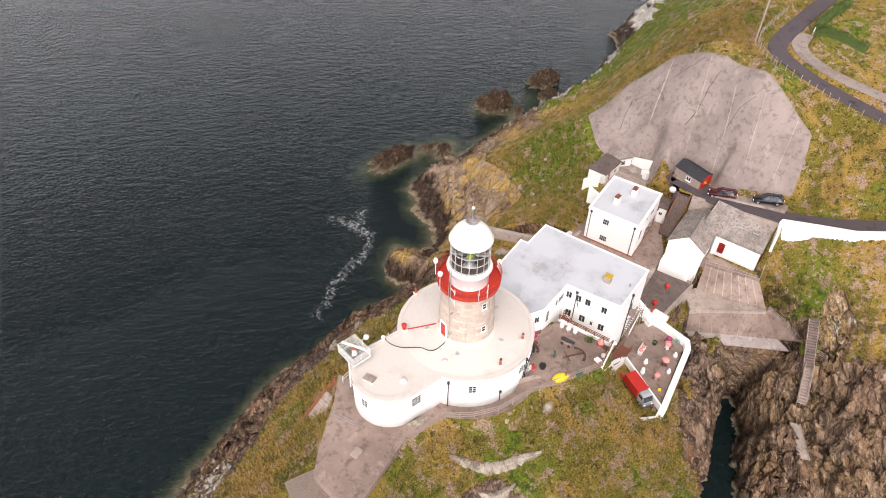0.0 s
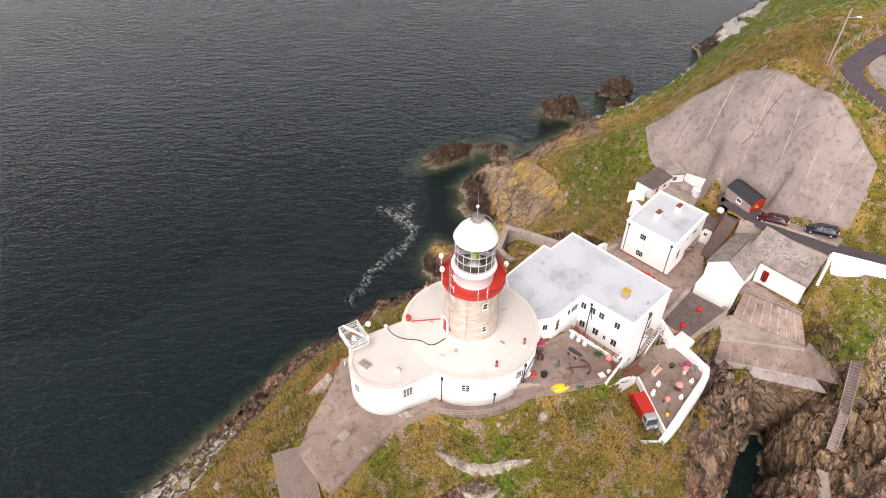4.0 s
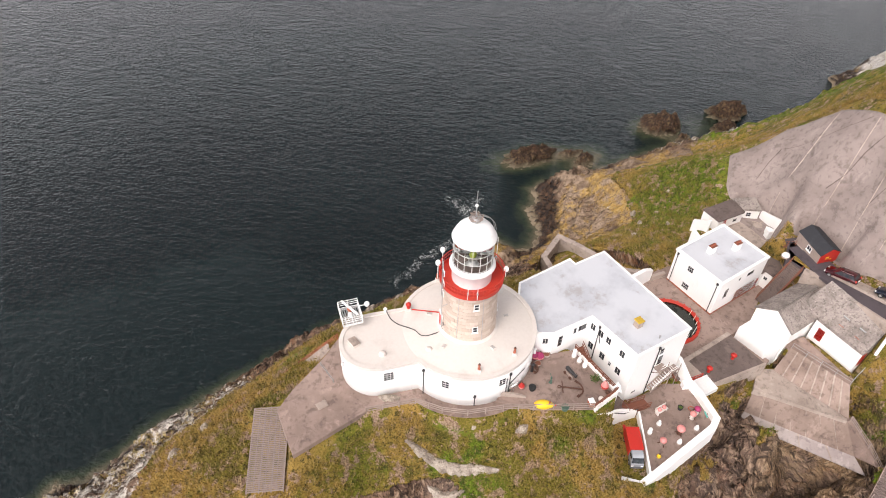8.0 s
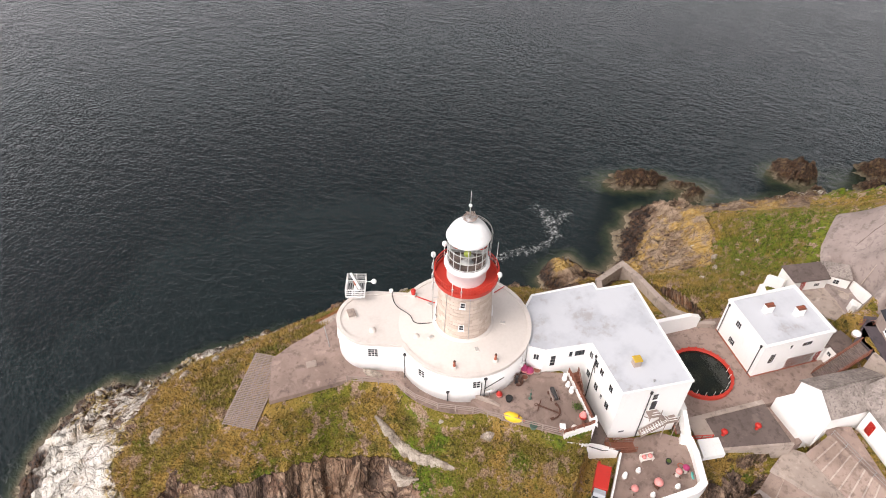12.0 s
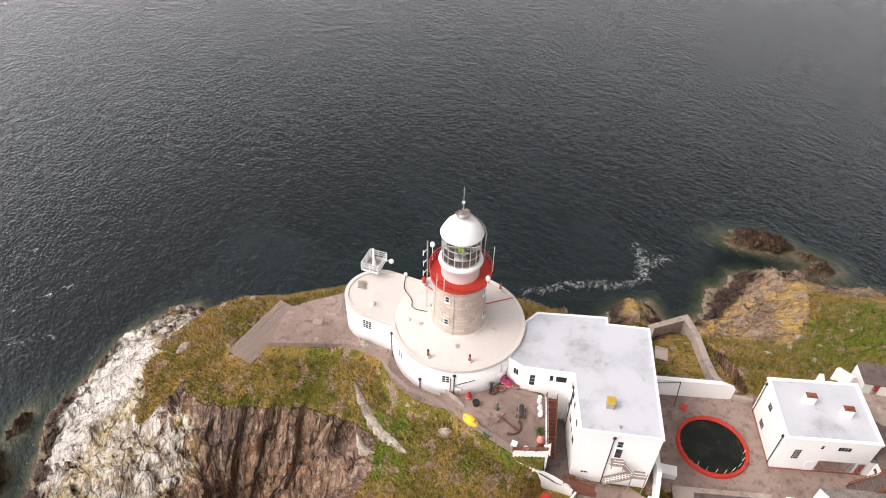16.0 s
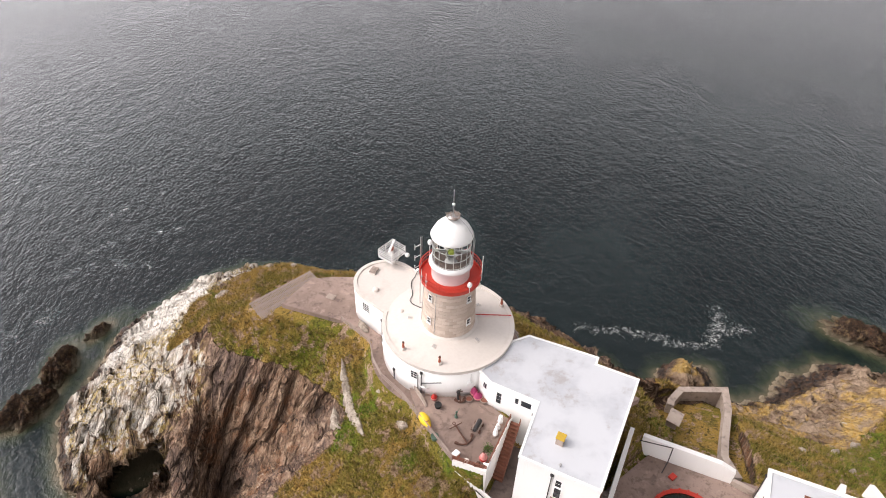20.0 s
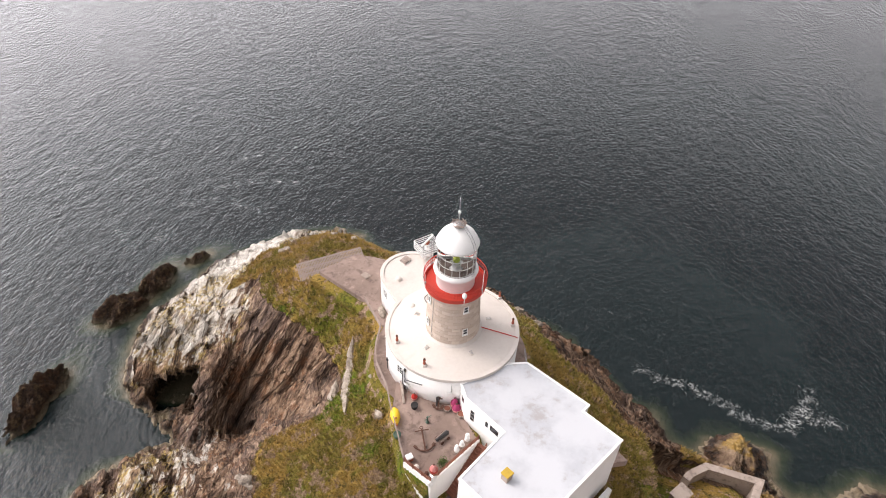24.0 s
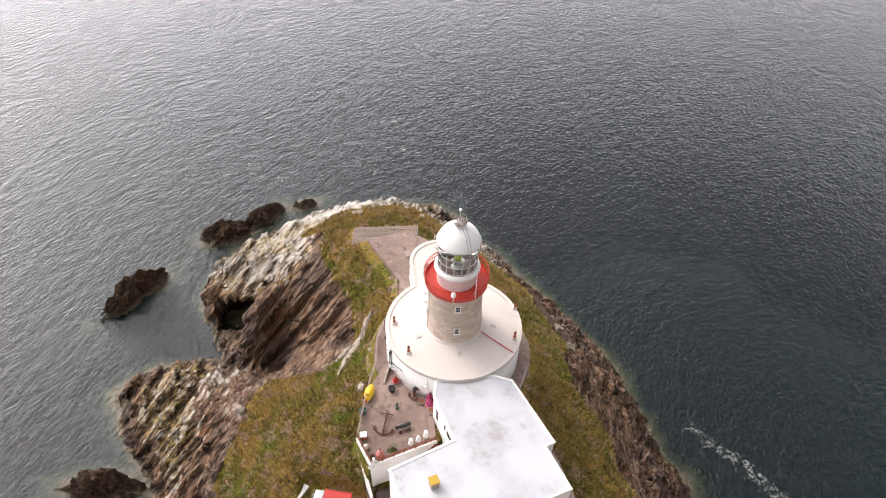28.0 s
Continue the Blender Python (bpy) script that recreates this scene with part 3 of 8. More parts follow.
PADS["patio"] = ([(-5.8, -4.8), (-6.2, -9.4), (-4.2, -15.7), (-1.6, -17.7), (3.4, -12.6), (3, -6)], 26.7, 0.5)
PADS["area"] = ([(-0.9, -18.4), (4.2, -12.6), (6, -14), (1.6, -19.6)], 22.2, 0.5)
PADS["platform"] = ([(-2, 15), (-8, 12), (-11.6, 8.0), (-19, 13.4), (-14.6, 17.8), (-11.6, 17.2), (-6, 15.6)], 25.7, 1.0)
PADS["landing"] = ([(30.5, -40.5), (36, -40.5), (40, -43), (35, -48), (30, -44)], 24.0, 1.0)
PADS["court"] = ([(38.5, -32.5), (43, -29), (49.5, -36), (46, -41), (39.5, -39)], 20.0, 1.2)
PADS["apron"] = ([(19.9, -41.2), (15.6, -48.2), (18, -49), (23, -45)], 18.8, 0.7)
PADS["ramp"] = ([(17.8, -40), (12.1, -48.6), (11, -48), (12.9, -36.8), (17.4, -37.6)], 15.7, 0.7)
PADS["slab"] = ([(12.2, -37), (9.4, -51), (7.6, -52.2), (11, -36.4)], 10.9, 0.7)
ROAD = [(36.5, -42.5, 24.05), (32, -45, 24.5), (27.5, -47.4, 25.4), (23.5, -50.4, 26.3), (19.6, -54.2, 27.1), (17.2, -60, 27.5), (16, -66, 27.8), (14, -80, 28.5), (8, -100, 29)]
LOBE_C, LOBE_R, DRUM_R = (-5.6, 9.2), 4.1, 7.95


def lattice(ix, iy, seed):
    h = (ix * 374761393 + iy * 668265263 + seed * 1442695041) & 0xFFFFFFFF
    h = ((h ^ (h >> 13)) * 1274126177) & 0xFFFFFFFF
    return ((h ^ (h >> 16)) & 0xFFFF) / 65535.0


def value_noise(x, y, seed):
    ix, iy = np.floor(x).astype(np.int64), np.floor(y).astype(np.int64)
    fx, fy = x - ix, y - iy
    fx, fy = fx * fx * (3 - 2 * fx), fy * fy * (3 - 2 * fy)
    a = lattice(ix, iy, seed) * (1 - fx) + lattice(ix + 1, iy, seed) * fx
    b = lattice(ix, iy + 1, seed) * (1 - fx) + lattice(ix + 1, iy + 1, seed) * fx
    return a * (1 - fy) + b * fy


def fbm(x, y, scale, octaves=4, seed=0, ridged=False):
    out, amp, total = 0.0, 1.0, 0.0
    for o in range(octaves):
        n = value_noise(x * scale + 17.3 * o, y * scale - 9.1 * o, seed + o)
        out = out + amp * ((1 - np.abs(2 * n - 1)) if ridged else n)
        total, amp, scale = total + amp, amp * 0.5, scale * 2.03
    return out / total


def inside_distance(x, y, poly):
    """How far inside an outline each place lies; below zero outside."""
    best, odd = np.full(np.shape(x), 1e9), np.zeros(np.shape(x), bool)
    for (ax, ay), (bx, by) in zip(poly, poly[1:] + poly[:1]):
        dx, dy = bx - ax, by - ay
        s = np.clip(((x - ax) * dx + (y - ay) * dy) / (dx * dx + dy * dy), 0, 1)
        best = np.minimum(best, np.hypot(x - ax - s * dx, y - ay - s * dy))
        odd ^= ((ay > y) != (by > y)) & (x < (bx - ax) * (y - ay) / (by - ay if by != ay else 1e-9) + ax)
    return np.where(odd, best, -best)


def line_near(x, y, path):
    """Distance from a line of x, y, z places, and the line's height there."""
    best, z = np.full(np.shape(x), 1e9), np.zeros(np.shape(x))
    for a, b in zip(path, path[1:]):
        dx, dy = b[0] - a[0], b[1] - a[1]
        s = np.clip(((x - a[0]) * dx + (y - a[1]) * dy) / (dx * dx + dy * dy), 0, 1)
        d = np.hypot(x - a[0] - s * dx, y - a[1] - s * dy)
        z = np.where(d < best, a[2] + s * (b[2] - a[2]), z)
        best = np.minimum(best, d)
    return best, z


def smooth01(v, lo, hi):
    s = np.clip((v - lo) / (hi - lo), 0, 1)
    return s * s * (3 - 2 * s)


def drum_distance(x, y):
    """How far outside the round building and its lobe each place lies."""
    s = np.clip((x * LOBE_C[0] + y * LOBE_C[1]) / (LOBE_C[0] ** 2 + LOBE_C[1] ** 2), 0, 1)
    return np.minimum(np.hypot(x, y) - DRUM_R, np.hypot(x - s * LOBE_C[0], y - s * LOBE_C[1]) - LOBE_R)


def rbf_weights():
    pts = [(*p, 0.0) for p in along_plan(COAST, 9.0)] + [tuple(p) for p in SPOTS]
    a = np.array(pts, float)
    d = np.hypot(a[:, None, 0] - a[None, :, 0], a[:, None, 1] - a[None, :, 1])
    n = len(a)
    k = np.zeros((n + 1, n + 1))
    k[:n, :n] = -np.sqrt(d * d + 4.0) - 0.12 * np.eye(n)
    k[:n, n] = k[n, :n] = 1
    return a, np.linalg.solve(k, np.r_[a[:, 2], 0])


def along_plan(path, gap):
    out = []
    for (ax, ay), (bx, by) in zip(path, path[1:]):
        n = max(1, round(math.hypot(bx - ax, by - ay) / gap))
        out += [(ax + (bx - ax) * i / n, ay + (by - ay) * i / n) for i in range(n)]
    return out + [path[-1]]


LAND_P, LAND_W = rbf_weights()
CONC_SLOPE = [(60.5, -33.8), (60.3, -40.7), (56, -46), (50.2, -48), (46, -50.2), (41.5, -52.3), (37.2, -53.7), (33.4, -56.0), (29.5, -58), (27.8, -57.2), (25.2, -55.6), (26.5, -53.2), (31, -48.8), (35, -46.2), (38.9, -43), (41.6, -39.2), (46.3, -34.8), (53, -33.4)]


CAVE = [(-46.4, 5.9), (-41.7, 6.6), (-38.0, 8.0), (-37.4, 12), (-41, 15.5), (-45.6, 14), (-47.8, 9.5)]
FORE = [(-47.5, 6.6), (-41.7, 7.2), (-37.4, 8.4), (-35.6, 6), (-36.5, 2.5), (-41, 3.5), (-46, 5)]


def saw(v, period):
    """Beds that rise slowly and break off sharply."""
    f = v / period - np.floor(v / period)
    return f * smooth01(1 - f, 0, 0.16) - 0.45


def land(x, y, rough=True, carve=True):
    """Height of the ground, where it keeps its own roughness, and the inside distance from the shore."""
    x, y = np.asarray(x, float), np.asarray(y, float)
    z = land_smooth(x, y)
    shore = inside_distance(x, y, COAST + [(330, -330)])
    z = np.where(shore > 0, np.maximum(z, 0.25 * np.minimum(shore, 4)), np.minimum(z * 0.3, 0) - 0.32 * -shore)
    if rough:
        low = smooth01(20.5 - z, 0, 8) * smooth01(shore, -2, 3)
        cliff = low * smooth01(16 - shore, 0, 8)
        crag = fbm(x * 0.55 + y * 0.8, y * 0.35 - x * 0.3, 0.22, 5, 3, True)
        z = z + cliff * (crag - 0.55) * 4.2 * smooth01(shore, -1, 4) + cliff * (fbm(x, y, 0.55, 4, 9, True) - 0.5) * 1.0
        bed = 0.8 * x + 0.15 * y - 0.58 * z + 1.6 * fbm(x, y, 0.3, 3, 41)
        z = z + cliff * (saw(bed, 2.3) * 0.9 + saw(bed + 0.5, 0.9) * 0.35)
        south = smooth01(-y, 30, 36) * smooth01(22 - z, 0, 6) * smooth01(shore, -0.5, 2.5)
        z = z + south * ((fbm(x, y, 0.24, 4, 61, True) - 0.5) * 4.0 + saw(0.5 * x - 0.6 * y + 2 * fbm(x, y, 0.3, 3, 44), 1.9) * 1.2)
        z = z + (fbm(x, y, 0.22, 4, 21) - 0.5) * 1.4 * smooth01(shore, 0, 8)
        z = z + (fbm(x, y, 1.1, 3, 33) - 0.5) * 0.55
    if carve:
        w = smooth01(inside_distance(x, y, FORE), -0.2, 0.6)
        z = z * (1 - w) + np.minimum(z, 0.1 + 4.0 * fbm(x, y, 0.5, 3, 78, True) * smooth01(x, -44, -40)) * w
        d = inside_distance(x, y, CAVE)
        w = smooth01(d, -0.2, 0.9)
        z = z * (1 - w) + (-0.6 + 0.5 * fbm(x, y, 0.8, 3, 77)) * w
    keep = np.ones(x.shape)

    def press(d, level, margin):
        nonlocal z, keep
        w = smooth01(-d, 0, margin)
        z, keep = z * w + (level) * (1 - w), keep * w

    press(inside_distance(x, y, CONC_SLOPE) + 0.8, land_smooth(x, y) if rough else z, 1.5)
    for outline, level, margin in PADS.values():
        press(inside_distance(x, y, outline) + 0.3, level - 0.12, margin)
    press(-(drum_distance(x, y) - 1.7), 26.2, 1.0)
    d, level = line_near(x, y, ROAD)
    press(-(d - 2.3), level - 0.1, 1.5)
    d, level = line_near(x, y, UPPER)
    press(-(d - 2.6), level - 0.1, 1.6)
    d, level = line_near(x, y, SIDE)
    press(-(d - 1.5), level - 0.1, 0.7)
    return z, keep, shore


def at_ground(x, y):
    return float(land(np.array([x]), np.array([y]))[0][0])


def land_smooth(x, y):
    z = np.full(np.shape(x), LAND_W[-1])
    for (px, py, _), w in zip(LAND_P, LAND_W):
        z = z - w * np.sqrt((x - px) ** 2 + (y - py) ** 2 + 4.0)
    return z


UPPER = [(14, -76.5, 38.4), (24, -68.6, 39.6), (32.1, -63.2, 40.8), (35.7, -61.1, 41.4), (41.1, -58.6, 42.4), (44.6, -58.0, 42.9), (47.4, -59.2, 43.2), (50.4, -62.6, 44.0), (53.7, -67.1, 44.9), (58.7, -73.8, 46.4), (72, -92, 50), (90, -120, 54)]
SIDE = [(49.0, -65.0, 43.9), (46.6, -62.5, 43.4), (44.2, -61.8, 43.1), (41.7, -62.0, 42.8), (38.2, -63.6, 42.2), (34.5, -66.0, 41.7), (27, -71.4, 41.0), (17, -79.5, 40.2)]


def rounded(path, times=2):
    """A line of places with its corners cut into smooth bends."""
    for _ in range(times):
        out = [path[0]]
        for a, b in zip(path, path[1:]):
            out += [tuple(u * 0.75 + v * 0.25 for u, v in zip(a, b)), tuple(u * 0.25 + v * 0.75 for u, v in zip(a, b))]
        path = out + [path[-1]]
    return path


UPPER, SIDE, ROAD = rounded(UPPER), rounded(SIDE), rounded(ROAD)
# Ground dug away under buildings and slabs: outline, level.
CUTS = [([(23.6, -36.4), (19.9, -40.6), (26.8, -46.5), (31.1, -42.8)], 14.0), ([(31.7, -42.4), (32.5, -41.2), (29.6, -37.6), (27.6, -39.2), (30.4, -42.6)], 17.6), ([(23.5, -44.2), (18.5, -49.1), (20.3, -50.9), (26.4, -45.6)], 16.0),
        ([(31.5, -37.2), (37.9, -31.3), (39.3, -37), (36.2, -40.4), (31.6, -41.2), (28.2, -38.6), (29, -37)], 17.9), ([(19.3, -51.6), (16.9, -55), (14.5, -60), (13.3, -66), (9.5, -66), (10.8, -60), (13.4, -54.6), (16.4, -50.6)], 24.4), ([(20.6, -33.2), (16, -38.4), (18.6, -39.6), (22.4, -35.2)], 16.6)]
# Sloping slabs, each by four corners.
SLOPES = {"upper_slope": [(19.9, -41.5, 19.05), (15.5, -48.4, 19.05), (12.1, -48.8, 16.3), (17.6, -40.0, 16.3)],
          "middle_slope": [(13.4, -37.2, 16.2), (11.6, -48.6, 16.2), (9.6, -50.8, 12.2), (12.6, -37.2, 12.2)],
          "lower_slab": [(12.6, -37.2, 12.2), (9.6, -50.8, 12.2), (7.7, -52.2, 11.3), (11.5, -36.6, 11.3)],
          "side_slope": [(11.6, -48.6, 16.4), (12.3, -49.4, 16.6), (7.9, -53.2, 13.2), (9.6, -50.8, 12.2)],
          "garden": [(26, -5, 12.9), (42, -5.5, 11.45), (31.5, -22.5, 17.3), (25, -16, 16.1)],
          "walkway": [(-14.34, 20.7, 25.4), (-12.86, 17.1, 25.4), (-21.86, 13.4, 24.5), (-23.34, 17.0, 24.5)]}


def sunk(x, y, z, keep):
    """The ground kept below the buildings and slabs that lie on it."""
    w = smooth01(inside_distance(x, y, CONC_SLOPE), 0.1, 1.2)
    z, keep = z - 0.9 * w, keep * (1 - w)
    for outline, level in CUTS:
        w = smooth01(inside_distance(x, y, outline), -0.3, 0.2)
        z, keep = z * (1 - w) + np.minimum(z, level) * w, keep * (1 - w)
    for quad in SLOPES.values():
        a, b, d = (Vector(quad[i]) for i in (0, 1, 3))
        n = (b - a).cross(d - a)
        plane = a.z - (n.x * (x - a.x) + n.y * (y - a.y)) / n.z - 0.75
        w = smooth01(inside_distance(x, y, [p[:2] for p in quad]), -0.7, 0.0)
        z, keep = z * (1 - w) + np.minimum(z, plane) * w, keep * (1 - w)
    return z, keep


def axis(lo, hi, near_lo, near_hi, fine, grow):
    mid = list(np.arange(near_lo, near_hi + 1e-6, fine))
    up, s = [mid[-1]], fine
    while up[-1] < hi:
        s *= grow
        up.append(up[-1] + s)
    down, s = [mid[0]], fine
    while down[-1] > lo:
        s *= grow
        down.append(down[-1] - s)
    return np.array(down[:0:-1] + mid + up[1:])


def sheet(name, xs, ys, zf, material, attributes, mask=None, thick=0.0):
    """A ground sheet over a grid of lines, with named numbers at its points."""
    gx, gy = np.meshgrid(xs, ys)
    co = np.stack([gx, gy, zf], -1).reshape(-1, 3) if zf.ndim == 2 else zf.reshape(-1, 3)
    ny, nx = gx.shape
    i = np.arange(ny * nx).reshape(ny, nx)
    quads = np.stack([i[:-1, :-1], i[:-1, 1:], i[1:, 1:], i[1:, :-1]], -1).reshape(-1, 4)
    if mask is not None:
        quads = quads[mask.ravel()[quads].all(1)]
    values = {key: np.asarray(v, np.float32).ravel() for key, v in attributes.items()}
    if thick:
        quads = np.concatenate([quads, quads[:, ::-1] + len(co)])
        co = np.concatenate([co, co - (0, 0, thick)])
        values = {key: np.concatenate([v, v]) for key, v in values.items()}
    me = bpy.data.meshes.new(name)
    me.vertices.add(len(co))
    me.vertices.foreach_set("co", co.ravel())
    me.loops.add(quads.size)
    me.loops.foreach_set("vertex_index", quads.ravel())
    me.polygons.add(len(quads))
    me.polygons.foreach_set("loop_start", np.arange(len(quads)) * 4)
    me.update(calc_edges=True)
    for key, v in values.items():
        me.attributes.new(key, "FLOAT", "POINT").data.foreach_set("value", v)
    me.polygons.foreach_set("use_smooth", [True] * len(quads))
    me.materials.append(material)
    return new(name, me)


def blocks(p, seed):
    """Cells in space: a random number for each cell and the gap to the next one."""
    base = np.floor(p).astype(np.int64)
    best, second, val = np.full(p.shape[:-1], 9.0), np.full(p.shape[:-1], 9.0), np.zeros(p.shape[:-1])
    for d in itertools.product((-1, 0, 1), repeat=3):
        cell = base + np.array(d)
        h = cell[..., 0] * 73856093 ^ cell[..., 1] * 19349663 ^ cell[..., 2] * 83492791 ^ seed * 2654435
        rnd = [((h * m >> 7) & 1023) / 1023 for m in (1103515245, 22695477, 69069)]
        dist = sum((cell[..., i] + rnd[i] - p[..., i]) ** 2 for i in range(3)) ** 0.5
        closer = dist < best
        second = np.where(closer, best, np.minimum(second, dist))
        val = np.where(closer, rnd[0] * 0.5 + rnd[2] * 0.5, val)
        best = np.where(closer, dist, best)
    return val, second - best


def shaped(xs, ys, carve=True):
    """Places and growth of the ground over a grid."""
    gx, gy = np.meshgrid(xs, ys)
    z, keep, shore = land(gx, gy, True, carve)
    z, keep = sunk(gx, gy, z, keep)
    wave = (fbm(gx, gy, 0.12, 3, 15) - 0.5) * 5
    turf = smooth01(z + wave, 9, 13) * smooth01(shore, 5, 10)
    turf = np.where((gy > 20) & (gx < 8), smooth01(z + wave * 1.3, 13.5, 18), turf)
    turf = np.where((gx < -12) & (gy < 20), turf * smooth01(z + 0.5 * wave, 19, 21.5), turf)
    turf = np.where((gx < -12) & (gy < -4 + 0.3 * (gx + 12)), smooth01(gx + 0.7 * wave, -27, -18), turf)
    turf = np.where((gx > 30) & (gx < 80) & (gy > -40), smooth01(z - 10.5 + (gy + 18) * -0.12 + wave * 0.6, -1.0, 2), turf)
    turf = np.where((gx > -4) & (gx <= 31) & (gy > -13), smooth01(shore + wave * 2.0, 13.5, 18.5), turf)
    turf = np.where((gx > 72) & (gy > -75), smooth01(shore + wave, 9, 15) * smooth01(z + wave, 11, 16), turf)
    turf = np.where(gy < -30, np.where(gx > 11, smooth01(z + wave, 8, 12), smooth01(z + wave, 15, 18)), turf)
    turf = np.where((gy < -38) & (gx < 11), smooth01(gx + 0.6 * wave, 0.5, 4) * smooth01(z + wave, 12, 15), turf)
    pale = smooth01(-gx, 27, 36) * smooth01(gy, 4, 12) + smooth01(gy, 24, 34) * smooth01(-gx, -4, 6) * smooth01(19 - z, 0, 4) * 0.85
    pale = pale * smooth01(z, 0.8, 3) * 0.7 + 0.9 * smooth01(gx, 84, 96) * smooth01(z, 1.5, 4)
    pale = np.clip(pale + 0.46 * smooth01(-gx, 24, 34) * smooth01(-gy, -4, 4) * smooth01(z, 2, 5) + 0.06 * smooth01(gx, 44, 55), 0, 1)
    ochre = smooth01(gx, 36, 44) * smooth01(90 - gx, 0, 12) + 0.5 * smooth01(-gx, 36, 42) * smooth01(-gy, -24, 0) * smooth01(z, 4, 7) + 0.2 * smooth01(-gy, 36, 42)
    lush = 0.8 * np.exp(-(((gx - 12) / 4) ** 2 + ((gy + 55) / 3) ** 2)) + 1.0 * np.exp(-(((gx - 46.8) / 4) ** 2 + ((gy + 70) / 4.5) ** 2)) + 1.5 * np.exp(-(((gx - 56) / 10) ** 2 + ((gy + 27) / 7) ** 2)) + 0.9 * smooth01(gx - 0.6 * gy, 100, 112) + 0.5 * np.exp(-(((gx - 8) / 5) ** 2 + ((gy - 14) / 7) ** 2))
    lush = lush + 0.45 * np.exp(-(((gx + 14.5) / 3) ** 2 + ((gy + 4) / 4) ** 2)) + 0.35 * np.exp(-(((gx - 45) / 8) ** 2 + ((gy + 22) / 7) ** 2)) + 0.7 * np.exp(-(((gx - 6) / 5) ** 2 + ((gy + 54) / 4) ** 2)) + 0.55 * np.exp(-(((gx + 17) / 4.5) ** 2 + ((gy - 7) / 4.5) ** 2)) + 0.9 * np.exp(-(((gx + 15) / 2) ** 2 + ((gy + 17.5) / 2) ** 2)) + 0.7 * np.exp(-(((gx + 13.5) / 2) ** 2 + ((gy + 6.5) / 2.6) ** 2)) + 0.5 * np.exp(-(((gx - 13) / 4) ** 2 + ((gy - 6) / 4) ** 2))
    crop = np.exp(-(((gx - 7.5) / 5) ** 2 + ((gy + 57.3) / 3.2) ** 2) * 1.2)
    turf, pale = turf * (1 - smooth01(crop + 0.08 * wave, 0.45, 0.6)), np.clip(pale + 0.45 * crop, 0, 1)
    gzy, gzx = np.gradient(z, ys, xs)
    steep = np.hypot(gzx, gzy)
    s = smooth01(steep, 0.6, 1.3) * keep * smooth01(shore, -3, 2) * (1 - 0.85 * np.clip(turf, 0, 1))
    bed = 0.8 * gx + 0.15 * gy - 0.58 * z + 0.8 * fbm(gx + z, gy, 0.25, 3, 43)
    push = s * (saw(bed, 2.1) * 1.4 + saw(bed + 0.4, 0.8) * 0.55 + saw(bed + 0.1, 0.4) * 0.2 + (fbm(gy + z * 1.7, z * 1.4 - gx * 0.3, 0.5, 4, 51) - 0.5) * 0.9)
    ox, oy = -gzx / (steep + 1e-6) * push, -gzy / (steep + 1e-6) * push
    co = np.stack([gx + ox, gy + oy, z], -1)
    # the bare rock stands in blocks along its beds
    rocky = np.clip(1 - turf, 0, 1) * (1 - 0.65 * np.clip(ochre, 0, 1)) * keep * smooth01(shore, -4, 1)
    dirs = np.array(((0.8, 0.15, -0.58), (-0.29, 0.94, -0.16), (-0.53, -0.3, -0.79)))
    bent = co + ((fbm(gx, gy, 0.3, 3, 71) - 0.5) * 1.2)[..., None]
    big, gap = blocks(bent @ (dirs * np.array(((0.3,), (0.12,), (0.07,)))).T, 3)
    lit, crack = blocks(bent @ (dirs * np.array(((1.1,), (0.35,), (0.2,)))).T, 8)
    chip, split = blocks(bent @ (dirs * np.array(((2.4,), (0.9,), (0.5,)))).T, 14)
    out = (chip - 0.5) * 0.14 - smooth01(0.2 - split, 0, 0.2) * 0.06 + (big - 0.5) * 1.0 - smooth01(0.12 - gap, 0, 0.12) * 0.4 + (lit - 0.5) * 0.3 - smooth01(0.15 - crack, 0, 0.15) * 0.15
    nrm = np.stack([-gzx, -gzy, np.ones_like(z)], -1)
    nrm = nrm / np.linalg.norm(nrm, axis=-1, keepdims=True)
    co = co + nrm * (out * rocky)[..., None]
    return co, {"turf": turf, "pale": pale, "ochre": np.clip(ochre, 0, 1), "lush": np.clip(lush, 0, 1)}, keep


def build_land():
    xs = axis(-110, 900, -64, 60, 0.27, 1.022)
    ys = axis(-900, 110, -58, 60, 0.27, 1.035)
    co, values, keep = shaped(xs, ys)
    ground = sheet("ground", xs, ys, co, M_GROUND, values)
    tagged(ground, "rocky headland with straw and green turf over bedded cliffs", "headland", kind="structure")
    cx, cy = np.arange(-53, -34, 0.4), np.arange(2, 19, 0.4)
    co2, values2, _ = shaped(cx, cy, False)
    d = inside_distance(*np.meshgrid(cx, cy), CAVE)
    gx, gy = np.meshgrid(cx, cy)
    lift = smooth01(d, -1.4, 0.3)
    co2[..., 2] = co2[..., 2] * (1 - lift) + np.maximum(co2[..., 2], 10.0 + 1.6 * fbm(gx, gy, 0.6, 3, 79)) * lift
    roof = sheet("cave_roof", cx, cy, co2, M_GROUND, values2, (d > -1.0) & ((gy > 7.6) | (d > -0.3)), 0.8)
    tagged(roof, "bedded rock arching over the dark sea cave", "rock", kind="structure")
    return xs, ys, co, values, keep


